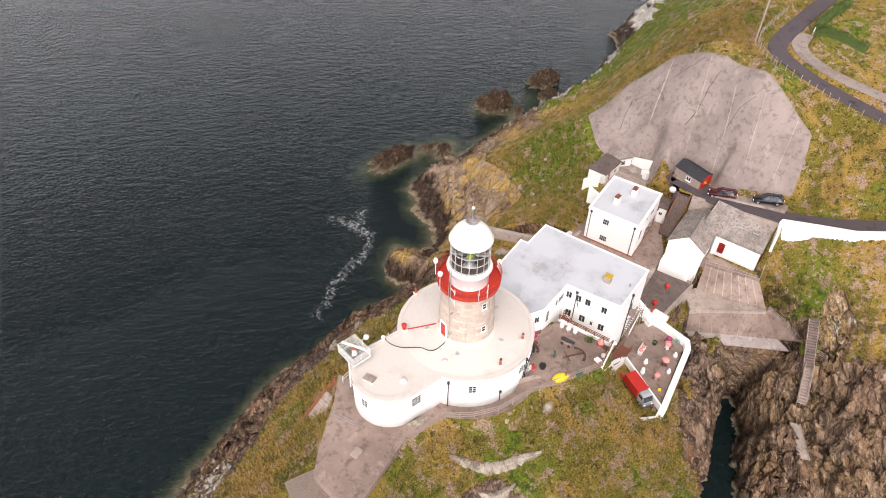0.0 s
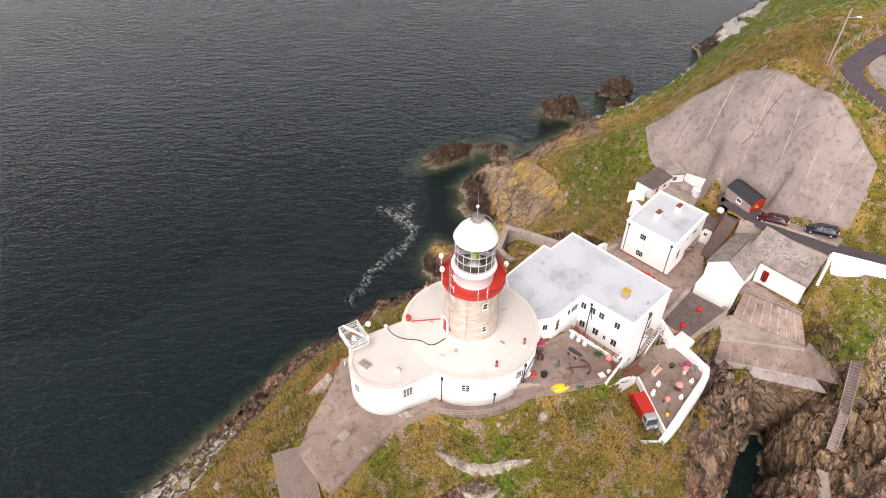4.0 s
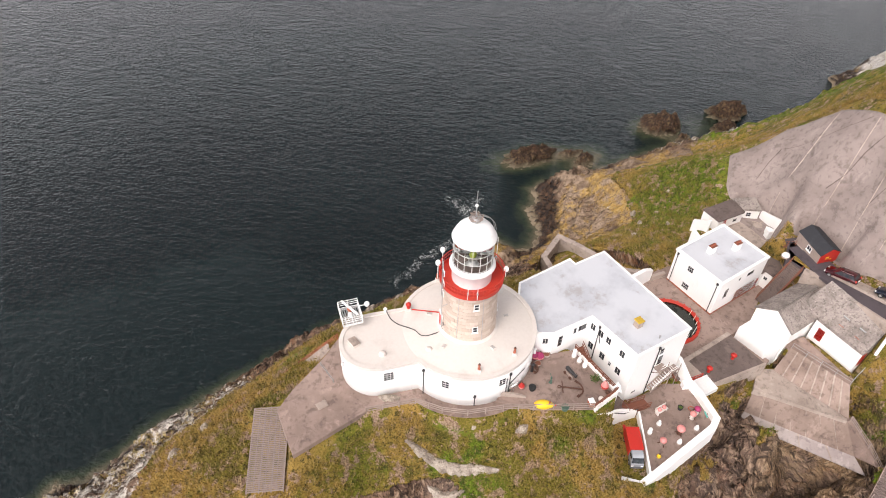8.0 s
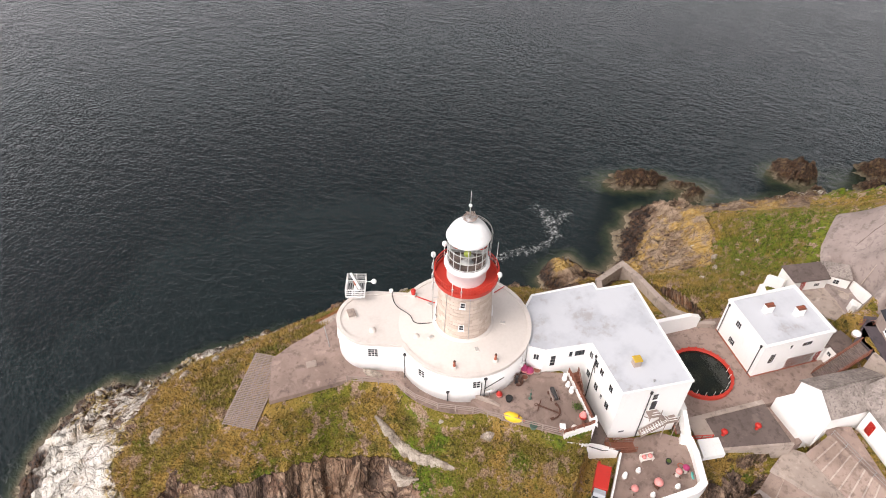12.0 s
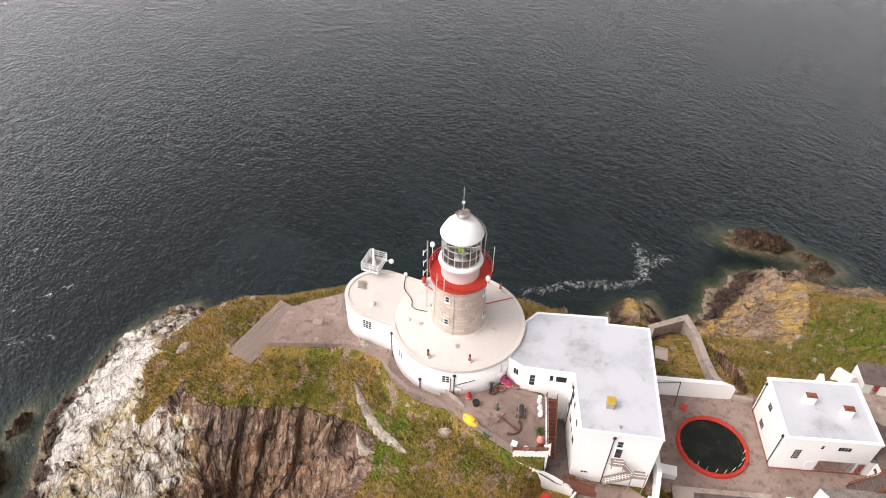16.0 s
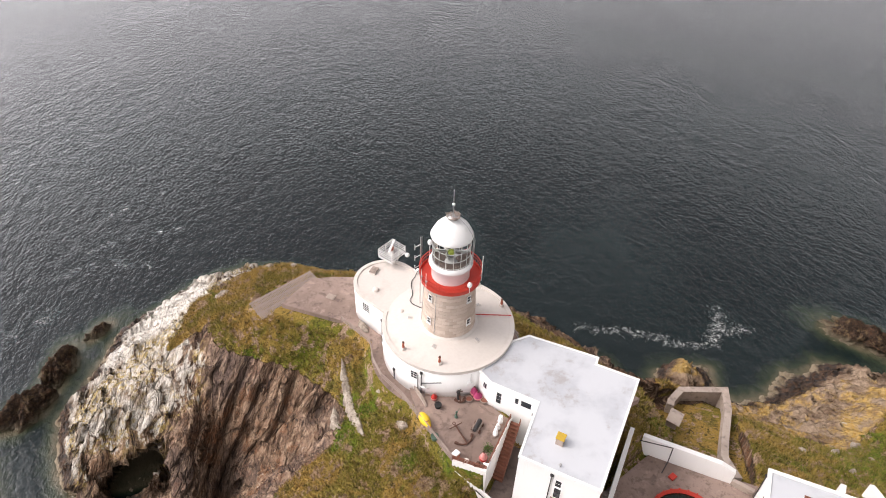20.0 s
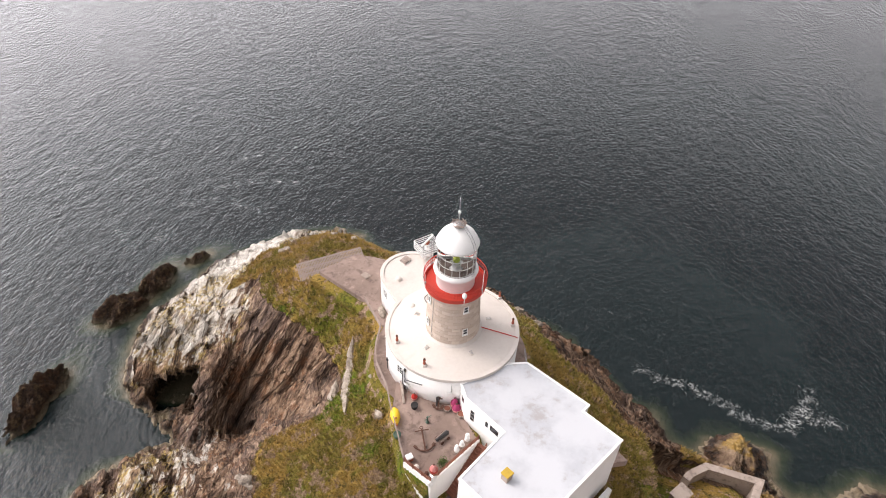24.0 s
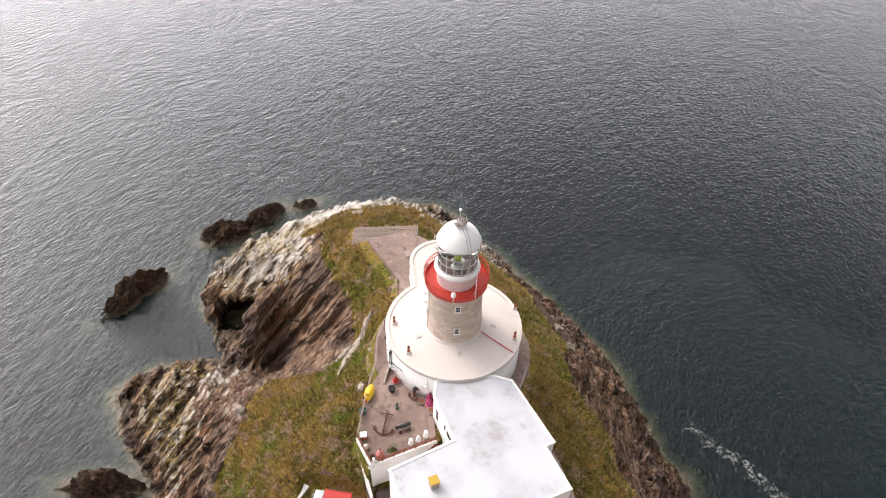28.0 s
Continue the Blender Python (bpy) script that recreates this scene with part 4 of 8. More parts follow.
def build_sea():
    xs = axis(-3800, 3800, -75, 135, 1.2, 1.08)
    ys = axis(-3800, 3800, -75, 75, 1.2, 1.08)
    gx, gy = np.meshgrid(xs, ys)
    shore = -inside_distance(gx, gy, COAST + [(330, -330)])
    for x, y, rx, ry, turn, _ in SKERRIES:
        c, s = math.cos(radians(turn)), math.sin(radians(turn))
        u, v = (gx - x) * c + (gy - y) * s, (gy - y) * c - (gx - x) * s
        shore = np.minimum(shore, (np.hypot(u / rx, v / ry) - 1) * min(rx, ry))
    shallow = np.exp(-np.maximum(shore, 0) / np.where(gx > 34, 3.2, 2.2)) * np.where(gy < -30, 0.0, np.where((gx < -36) & (np.abs(gy - 4) < 5), 0.4, 1.0))
    shallow = np.maximum(shallow, 0.62 * np.exp(-(((gx - 112) / 11) ** 2 + ((gy + 36) / 9) ** 2)))
    foam = np.zeros(gx.shape)
    for k, (path, width) in enumerate(FOAM):
        d, _ = line_near(gx, gy, [(*p, 0) for p in path])
        foam = np.maximum(foam, np.exp(-((d / (2.4 * width)) ** 2)) * (1.0 if k < 3 else 0.7))
    foam = np.maximum(foam, 0.3 * np.exp(-np.maximum(shore, 0) / 0.8) * smooth01(-gx, 10, 30))
    sea = sheet("water", xs, ys, np.zeros(gx.shape), M_SEA, {"shallow": shallow, "foam": foam})
    return tagged(sea, "dark green-grey sea with small wind waves and foam", "sea", kind="structure")


# Rocks standing clear of the shore: x, y, half length, half width, turn, height.
SKERRIES = [(83.5, 4.6, 6.4, 3.1, -52, 3.4), (88, -4.5, 3.4, 1.5, -62, 1.6), (108.5, -25, 5.4, 4.2, -60, 4.2), (122, -42, 6.5, 3.5, -50, 3.5), (113, -41, 4, 2.5, -40, 2.5), (104, -30.5, 3, 1.6, -30, 1.5), (-65.0, 7.0, 6.2, 2.2, 80, 4.4), (-60.5, 27.5, 4.6, 2.6, 48, 3.6), (-57, 35.5, 4.6, 2.2, 78, 3.2), (-51.5, 43.2, 2.6, 1.3, 45, 1.8), (-43, -24.3, 4.8, 2.3, 25, 3.6), (86, -8, 3.5, 2, -30, 2)]
FOAM = [([(63, 13), (58, 14), (55, 11.5)], 1.3), ([(56, 11), (50, 12), (46, 15.5), (40, 19), (33, 21)], 0.9), ([(60, 14), (61, 18)], 1.5), ([(-44, 60), (-52, 64), (-62, 60)], 1.0), ([(-56, 68), (-46, 72), (-36, 71)], 0.8), ([(-60, 50), (-66, 46), (-72, 50)], 1.3), ([(-40, 88), (-54, 80), (-60, 74)], 0.8), ([(-80, 70), (-96, 74)], 1.2)]

LAND = build_land()
build_sea()


def skerry(x, y, rx, ry, turn, h, seed):
    """A rough rock that stands in the water."""
    n = 96
    bm = B()
    rings = []
    c, s = math.cos(radians(turn)), math.sin(radians(turn))
    for k in range(30):
        f = k / 29
        ring = []
        for i in range(n):
            a = 2 * math.pi * i / n
            r = (1.12 - 0.08 * f) * (1 - f ** 2.2) ** 0.6 if f < 1 else 0.0
            q = Vector((math.cos(a) * 1.7 + seed * 3, math.sin(a) * 1.7, f * 1.6))
            w = 1 + 0.38 * noise.fractal(q, 0.8, 2.0, 4) + 0.3 * (abs(noise.noise(q * 3.1)) - 0.25) - 0.16 * abs(noise.noise(q * 7.3))
            u, v = rx * r * w * math.cos(a), ry * r * w * math.sin(a)
            z = -1.2 + (h + 1.2) * f * (1 + 0.3 * noise.noise(Vector((u * 0.5 + seed, v * 0.5, 0)))) + 0.5 * noise.noise(Vector((u * 1.1, v * 1.1, seed))) + 0.9 * (abs(noise.noise(Vector((u * 0.9, v * 0.9, seed + 5)))) - 0.3) - 0.8 * abs(noise.noise(Vector((u * 0.7 + v * 1.6, v * 0.5, seed + 9)))) + 0.5 * noise.noise(Vector((u * 2.4, v * 2.4, seed + 2)))
            ring.append(bm.verts.new((x + u * c - v * s, y + u * s + v * c, z)))
        rings.append(ring)
    for a, b in zip(rings, rings[1:]):
        for i in range(n):
            bm.faces.new((a[i], a[(i + 1) % n], b[(i + 1) % n], b[i]))
    bm.faces.new(rings[-1])
    return solid("sea_rock", bm, M_ROCK, "brown weed-dark rock standing in the sea", "rock", smooth=True)


def rock_material():
    k = Nodes("skerry_rock", 0.85, 0.0, 0.3)
    z, n2, n3, n4 = k.height(), k.noise(0.4, 6, 0.7), k.noise(1.8, 6, 0.7), k.noise(7, 4)
    c = k.mix(k.step(n3, 0.36, 0.66), (0.028, 0.017, 0.011), (0.11, 0.065, 0.038))
    c = k.mix(k.step(n2, 0.5, 0.7, 0, 0.6), c, (0.12, 0.05, 0.02))
    c = k.mix(k.step(k.noise(0.9, 6, 0.75), 0.52, 0.62, 0, 0.6), c, (0.2, 0.14, 0.07))
    c = k.mix(k.step(k.noise(2.6, 5, 0.7), 0.56, 0.64, 0, 0.5), c, (0.012, 0.009, 0.007))
    c = k.mix(k.step(k.noise(5, 5, 0.8), 0.63, 0.7, 0, 0.7), c, (0.42, 0.36, 0.29))
    low = k.step(k.math("ADD", z, k.math("MULTIPLY", n2, -2.0)), -0.9, 0.3, 1, 0)
    c = k.mix(low, c, (0.2, 0.165, 0.11))
    k.colour(c)
    k.bump(n3, 0.6)
    k.bump(n4, 0.2)
    return k.m


M_ROCK = rock_material()
for _i, _s in enumerate(SKERRIES):
    skerry(*_s, _i)


def tussocks():
    """Tufts of coarse grass over the turf, one mesh of countless blades."""
    xs, ys, co, values, keep = LAND
    rng = np.random.default_rng(7)
    z = co[..., 2]
    gx, gy = co[..., 0], co[..., 1]
    ok = (values["turf"] > 0.55) & (keep > 0.97) & (gx > -40) & (gx < 66) & (gy > -62) & (gy < 52)
    idx = np.flatnonzero(ok.ravel())
    idx = rng.choice(idx, min(34000, len(idx)), replace=False)
    base = co.reshape(-1, 3)[idx] + np.c_[rng.uniform(-0.2, 0.2, (len(idx), 2)), np.full(len(idx), -0.05)]
    n = len(idx)
    blades = 8
    a = rng.uniform(0, 6.283, (n, blades))
    lean = rng.uniform(0.12, 0.5, (n, blades))
    tall = rng.uniform(0.2, 0.55, (n, 1)) * rng.uniform(0.7, 1.2, (n, blades))
    wide = rng.uniform(0.03, 0.08, (n, blades))
    c, s = np.cos(a), np.sin(a)
    p0 = base[:, None] + np.stack([-s * wide, c * wide, 0 * a], -1)
    p1 = base[:, None] + np.stack([s * wide, -c * wide, 0 * a], -1)
    p2 = base[:, None] + np.stack([c * lean, s * lean, tall], -1)
    v = np.stack([p0, p1, p2], 2).reshape(-1, 3)
    me = bpy.data.meshes.new("grass_tussocks")
    me.vertices.add(len(v))
    me.vertices.foreach_set("co", v.ravel())
    me.loops.add(len(v))
    me.loops.foreach_set("vertex_index", np.arange(len(v)))
    me.polygons.add(len(v) // 3)
    me.polygons.foreach_set("loop_start", np.arange(len(v) // 3) * 3)
    me.update(calc_edges=True)
    me.attributes.new("lush", "FLOAT", "POINT").data.foreach_set("value", np.repeat(values["lush"].ravel()[idx], blades * 3).astype(np.float32))
    k = Nodes("coarse_grass", 0.9, 0, 0.2)
    n1, n2, n3, n4 = k.noise(0.07, 6, 0.62), k.noise(0.35, 7, 0.68), k.noise(1.5, 6, 0.72), k.noise(5, 5, 0.75)
    c = turf_colour(k, n1, n2, n3, n4)
    c = k.mix(k.step(k.island(), 0, 1, 0.1, 0.5), c, k.mix(k.island(), (0.06, 0.045, 0.01), (0.42, 0.3, 0.12)))
    k.colour(c)
    me.materials.append(k.m)
    tagged(new("grass_tussocks", me), "coarse tufts of straw and green grass on the headland", "grass", kind="stuff")


tussocks()

# ---- the round keepers' building under the tower ----
def drum_outline(grow=0.0, n=120, m=44):
    """The plan of the round building with its lobe, grown outwards."""
    R, r = DRUM_R + grow, LOBE_R + grow
    L = math.hypot(*LOBE_C)
    ux, uy = LOBE_C[0] / L, LOBE_C[1] / L
    half = math.asin(r / R)
    base = math.atan2(uy, ux)
    pts = [(R * math.cos(base + half + (2 * math.pi - 2 * half) * i / n), R * math.sin(base + half + (2 * math.pi - 2 * half) * i / n)) for i in range(n + 1)]
    pts += [(LOBE_C[0] + r * math.cos(base - math.pi / 2 + math.pi * i / m), LOBE_C[1] + r * math.sin(base - math.pi / 2 + math.pi * i / m)) for i in range(m + 1)]
    return pts


def ring_prism(bm, inner, outer, z0, z1):
    n = len(outer)
    v = [[bm.verts.new((*p, z)) for p in ps] for ps, z in ((inner, z0), (outer, z0), (outer, z1), (inner, z1))]
    for i in range(n):
        j = (i + 1) % n
        for a, b in ((0, 1), (1, 2), (2, 3), (3, 0)):
            bm.faces.new((v[a][i], v[a][j], v[b][j], v[b][i]))
    bmesh.ops.recalc_face_normals(bm, faces=bm.faces)
    return bm


def window(parent, at, turn, w, h, panes=(2, 3), depth=0.12, name="window"):
    """A sash window whose glass lies back in the wall: frame, sill and single panes."""
    m = pose(*at, 0, 0, turn)
    bm = B()
    t = 0.07
    for lo, hi in (((-w / 2, -0.02, 0), (-w / 2 + t, 0.05, h)), ((w / 2 - t, -0.02, 0), (w / 2, 0.05, h)), ((-w / 2, -0.02, h - t), (w / 2, 0.05, h)), ((-w / 2, -0.02, 0), (w / 2, 0.05, t))):
        box(bm, lo, hi, m)
    cw, ch = (w - 2 * t) / panes[0], (h - 2 * t) / panes[1]
    for i in range(1, panes[0]):
        x = -w / 2 + t + cw * i
        box(bm, (x - 0.025, -0.01, t), (x + 0.025, 0.04, h - t), m)
    for j in range(1, panes[1]):
        z = t + ch * j
        box(bm, (-w / 2 + t, -0.01, z - 0.025), (w / 2 - t, 0.042, z + 0.025), m)
    win = part(name, bm, M_WTRIM, parent)
    bm = B()
    box(bm, (-w / 2 - 0.06, -0.02, -0.09), (w / 2 + 0.06, 0.13, -0.005), m)
    part("sill", bm, M_WTRIM, win)
    for i in range(panes[0]):
        for j in range(panes[1]):
            bm = B()
            x, z = -w / 2 + t + cw * i, t + ch * j
            box(bm, (x + 0.02, -0.012, z + 0.02), (x + cw - 0.02, 0.022, z + ch - 0.02), m)
            part("pane", bm, M_PANE, win)
    return win


def downpipe(parent, top, bottom, hopper=True, out=(0, 0)):
    bm = B()
    rod(bm, top, bottom, 0.06)
    if hopper:
        box(bm, (top[0] - 0.14, top[1] - 0.14, top[2] - 0.1), (top[0] + 0.14, top[1] + 0.14, top[2] + 0.16))
    return part("downpipe", bm, M_PIPE, parent, "black cast-iron downpipe")


DRUM_Z0, DRUM_Z1 = 26.1, 31.12
drum = thing("round_building", (0, 0, DRUM_Z0), "white-painted round stone building with a flat cream roof, under the tower", "building")
_bm = prism(B(), drum_outline(), DRUM_Z0 - 0.6, DRUM_Z1 - 0.35)
part("wall", _bm, M_WHITE, drum, "thick white-painted curved wall", True)
for _p in drum.children:
    _p.data.polygons.foreach_set("use_smooth", [abs(f.normal.z) < 0.5 for f in _p.data.polygons])
part("roof", prism(B(), drum_outline(-0.25), DRUM_Z1 - 0.4, DRUM_Z1 - 0.12), M_CREAM, drum, "flat cream-coated roof")
part("parapet", ring_prism(B(), drum_outline(-0.42), drum_outline(0.05), DRUM_Z1 - 0.42, DRUM_Z1), M_CREAM, drum, "low cream parapet round the roof")


def on_drum(angle, r=DRUM_R):
    a = radians(angle)
    return r * math.cos(a), r * math.sin(a)


for _a in (177.5, 224):
    window(drum, (*on_drum(_a, DRUM_R + 0.0), 28.85), _a - 90, 0.95, 1.25, (2, 3))
_wx, _wy = -8.79, 6.56
window(drum, (_wx - 0.02, _wy, 28.8), 121, 1.25, 1.45, (3, 4))
window(drum, (LOBE_C[0] + LOBE_R * math.cos(radians(136)), LOBE_C[1] + LOBE_R * math.sin(radians(136)), 28.8), 46, 0.9, 1.3, (2, 3))
downpipe(drum, (-7.55, 2.95, 30.4), (-7.6, 2.98, 26.1))
downpipe(drum, (*on_drum(201.5, 8.03), 28.0), (*on_drum(201.5, 8.03), 26.1))
downpipe(drum, (*on_drum(231, 8.05), 30.3), (*on_drum(231, 8.05), 26.8))
_bm = rod(rod(B(), (*on_drum(231, 8.08), 28.6), (*on_drum(248, 8.08), 29.4), 0.05), (*on_drum(228, 8.06), 29.8), (*on_drum(228, 8.06), 27), 0.05)
part("waste_pipe", _bm, M_PIPE, drum, "black iron branch pipe")

# ---- the tower ----
tower = thing("lighthouse_tower", (0, 0, 31.4), "granite lighthouse tower with red gallery and white domed lantern", "lighthouse")
T0, T1, R0, R1 = 31.3, 38.5, 3.22, 2.9
part("drum_roof", lathe(B(), [(7.58, 31.0), (7.3, 31.06), (3.1, 31.45)], segs=96), M_CREAM, drum, "gently sloped cream roof round the tower", True)
part("core", lathe(B(), [(R0 - 0.05, T0 - 0.3), (R1 - 0.05, T1)], segs=64), M_MORTAR, tower, "mortar core of the granite wall", True)
part("plinth", lathe(B(), [(R0 + 0.35, T0 + 0.0), (R0 + 0.3, T0 + 0.22), (R0 - 0.05, T0 + 0.34)], segs=64), M_CREAM, tower, "cream fillet round the tower's foot", True)


def gallery():
    part("corbel", lathe(B(), [(R1 - 0.05, T1 - 0.55), (R1 + 0.1, T1 - 0.3), (3.3, T1 - 0.1), (3.45, T1), (3.45, T1 + 0.14), (0.5, T1 + 0.14)], segs=64), M_RED, tower, "red-painted corbelled gallery ledge", True)
    part("gallery_deck", lathe(B(), [(3.42, T1 + 0.14), (3.42, T1 + 0.2), (2.0, T1 + 0.22)], segs=64), M_RED, tower, "red gallery floor")
    part("gallery_apron", lathe(B(), [(3.46, T1 - 0.08), (3.52, T1 + 0.5), (3.47, T1 + 0.5), (3.41, T1 - 0.02)], segs=64), M_RED, tower, "red steel apron plate")
    for z, r in ((T1 + 0.95, 0.025), (T1 + 1.4, 0.04)):
        part("gallery_rail", lathe(B(), [(3.52 - r, z - r), (3.52 + r, z - r), (3.52 + r, z + r), (3.52 - r, z + r), (3.52 - r, z - r)], segs=64), M_RED, tower, "red gallery handrail")
    bm = B()
    for i in range(64):
        a = 2 * math.pi * i / 64
        beam(bm, (3.52 * math.cos(a), 3.52 * math.sin(a), T1 + 0.45), (3.52 * math.cos(a), 3.52 * math.sin(a), T1 + 1.4), 0.03, 0.03)
    tagged(part("balusters", bm, M_RED, tower, "close red balusters"), kind="stuff")


gallery()
GZ0, GZ1 = 41.05, 44.25
part("lantern_wall", lathe(B(), [(2.16, T1 + 0.2), (2.16, 40.3), (2.4, 40.38), (2.5, 40.66), (2.4, 40.98), (2.2, GZ0)], segs=64), M_WTRIM, tower, "white lantern murette with rounded ledge", True)
_gl = part("lantern_glass", lathe(B(), [(2.1, GZ0), (2.1, GZ1)], segs=32), M_GLASS, tower, "clear curved lantern panes", True)
_gl.visible_shadow = False
for _i in range(16):
    _a = 2 * math.pi * (_i + 0.5) / 16
    part("mullion", beam(B(), (2.13 * math.cos(_a), 2.13 * math.sin(_a), GZ0), (2.13 * math.cos(_a), 2.13 * math.sin(_a), GZ1 + 0.05), 0.06, 0.06), M_GLAZING, tower)
for _z in (GZ0 + 0.06, 42.1, 43.15):
    part("glazing_ring", lathe(B(), [(2.09, _z - 0.03), (2.17, _z - 0.03), (2.17, _z + 0.03), (2.09, _z + 0.03)], segs=64), M_GLAZING, tower, "pale grey glazing bar ring")
part("dome", lathe(B(), [(2.1, 44.2), (2.3, 44.24), (2.36, 44.42), (2.24, 44.66), (2.08, 45.0), (1.82, 45.45), (1.42, 45.88), (0.9, 46.2), (0.5, 46.34), (0.36, 46.38)], segs=64), M_WTRIM, tower, "white domed lantern roof", True)
part("dome_vent", lathe(B(), [(0.34, 46.3), (0.36, 46.5), (0.62, 46.54), (0.66, 46.68), (0.58, 46.82), (0.1, 46.92)], segs=16), M_STEEL, tower, "grey ventilator cowl on the dome", True)
_bm = B()
random.seed(4)
for _i in range(60):
    _a, _r = random.uniform(0, 6.28), random.uniform(0.15, 0.75)
    rod(_bm, (_r * math.cos(_a), _r * math.sin(_a), 46.72), (_r * 1.15 * math.cos(_a + 0.8), _r * 1.15 * math.sin(_a + 0.8), 46.86 + random.uniform(0, 0.2)), 0.04, 5)
solid("nest", _bm, M_GREYWOOD, "untidy grey twig nest on the dome's ventilator", "nest", kind="stuff")
part("mast", rod(rod(B(), (0, 0, 46.8), (0, 0, 48.3), 0.05), (0, 0, 48.3), (0, 0, 50.1), 0.02), M_STEEL, tower, "thin steel mast and lightning rod")
part("mast_lamp", ball(B(), (0, 0, 48.3), 0.17), M_WTRIM, tower, "small white lamp on the mast")
part("lens_pedestal", lathe(B(), [(0.6, 40.9), (0.4, 41.2), (0.35, 41.7), (0.6, 41.8)], segs=20), M_STEEL, tower, "steel pedestal of the optic")
part("lens", lathe(B(), [(0.2, 41.8), (0.3, 42.0), (0.33, 42.25), (0.28, 42.45), (0.18, 42.6), (0.04, 42.64)], segs=20), worn("lime_optic", (0.34, 0.4, 0.06), (0.22, 0.26, 0.08), 0.3, 8, 2, 0.3), tower, "yellow-green optic behind the lantern glass", True)
part("lens_hood", lathe(B(), [(0.9, 43.3), (0.95, 43.4), (0.95, 44.1), (0.3, 44.15)], segs=20), M_STEEL, tower, "grey hood over the optic")
part("lantern_floor", lathe(B(), [(2.1, 40.8), (0.2, 40.82)], segs=32), M_CONC_DARK, tower, "pale lantern floor")


def on_tower(angle, z, out=0.0):
    r = R0 + (R1 - R0) * (z - T0) / (T1 - T0) + out
    return r * math.cos(radians(angle)), r * math.sin(radians(angle)), z


for _a in (207, 297):
    for _z in (33.1, 36.5):
        window(tower, on_tower(_a, _z, 0.07), _a - 90, 0.62, 0.9, (1, 2))
_m = pose(*on_tower(119, 31.55, 0.02), 0, 0, 29)
_door = part("door", box(B(), (-0.42, -0.02, 0), (0.42, 0.09, 1.95), _m, 0.02), M_ORANGE, tower, "red tower door")
part("door_frame", box(box(box(B(), (-0.56, -0.05, 0), (-0.42, 0.12, 2.08), _m), (0.42, -0.05, 0), (0.56, 0.12, 2.08), _m), (-0.42, -0.05, 1.95), (0.42, 0.12, 2.08), _m), M_WTRIM, _door, "white door frame")
_m = pose(0, 0, 0, 0, 0, -42)
_pts = [(2.5, 41.0), (2.6, 44.4), (2.35, 45.3), (1.75, 46.1), (0.9, 46.75), (0.45, 46.9)]
for _o in (-0.16, 0.16):
    _bm = B()
    for (_r, _z), (_r2, _z2) in zip(_pts, _pts[1:]):
        rod(_bm, _m @ Vector((_r, _o, _z)), _m @ Vector((_r2, _o, _z2)), 0.03, 6)
    part("ladder_rail", _bm, M_STEEL, tower, "curved steel ladder rail over the dome")
for _i in range(12):
    _z = 41.1 + 0.3 * _i
    part("rung", rod(B(), _m @ Vector((2.52, -0.16, _z)), _m @ Vector((2.52, 0.16, _z)), 0.022, 5), M_STEEL, tower)
for _a in (222, 170):
    part("cable_conduit", rod(B(), on_tower(_a, 31.5, 0.06), on_tower(_a, 38.2, 0.06), 0.03, 6), M_STEEL, tower, "thin grey conduit on the stone")

# ---- general pieces ----
def face_window(parent, a, b, s, z, w, h, panes, name="window"):
    """A window on the wall from a to b, s metres along it; the wall's outside lies to the right."""
    d = Vector((b[0] - a[0], b[1] - a[1], 0)).normalized()
    n = Vector((d.y, -d.x, 0))
    p = Vector((a[0], a[1], 0)) + d * s + n * 0.01
    turn = math.degrees(math.atan2(n.y, n.x)) - 90
    return window(parent, (p.x, p.y, z), turn, w, h, panes, name=name)


def face_box(bm, a, b, s0, s1, z0, z1, out0, out1, bevel=0.0):
    """A block on the wall from a to b, standing off it from out0 to out1."""
    d = Vector((b[0] - a[0], b[1] - a[1], 0)).normalized()
    m = Matrix(((d.x, d.y, 0, a[0]), (d.y, -d.x, 0, a[1]), (0, 0, 1, 0), (0, 0, 0, 1)))
    got = len(bm.verts)
    box(bm, (s0, out0, z0), (s1, out1, z1), m, bevel)
    bmesh.ops.recalc_face_normals(bm, faces=bm.faces) if got is not None else None
    return bm


def wall_strip(bm, path, width, up, down=0.4):
    """A wall along a line of x, y, z places: z is its top."""
    pts = [Vector(p) for p in path]
    rows = []
    for i, p in enumerate(pts):
        d0 = (p - pts[i - 1]) if i else (pts[1] - p)
        d1 = (pts[i + 1] - p) if i + 1 < len(pts) else d0
        d = (d0.xy.normalized() + d1.xy.normalized())
        n = Vector((-d.y, d.x)).normalized()
        k = 1 / max(0.5, abs(n.dot(Vector((-d0.y, d0.x)).normalized())))
        o = n * (width / 2 * k)
        rows.append([bm.verts.new((p.x + o.x * s, p.y + o.y * s, p.z + z)) for s, z in ((1, -up - down), (1, 0), (-1, 0), (-1, -up - down))])
    for a, b in zip(rows, rows[1:]):
        for i in range(4):
            bm.faces.new((a[i], a[(i + 1) % 4], b[(i + 1) % 4], b[i]))
    bm.faces.new(rows[0])
    bm.faces.new(rows[-1][::-1])
    bmesh.ops.recalc_face_normals(bm, faces=bm.faces)
    return bm


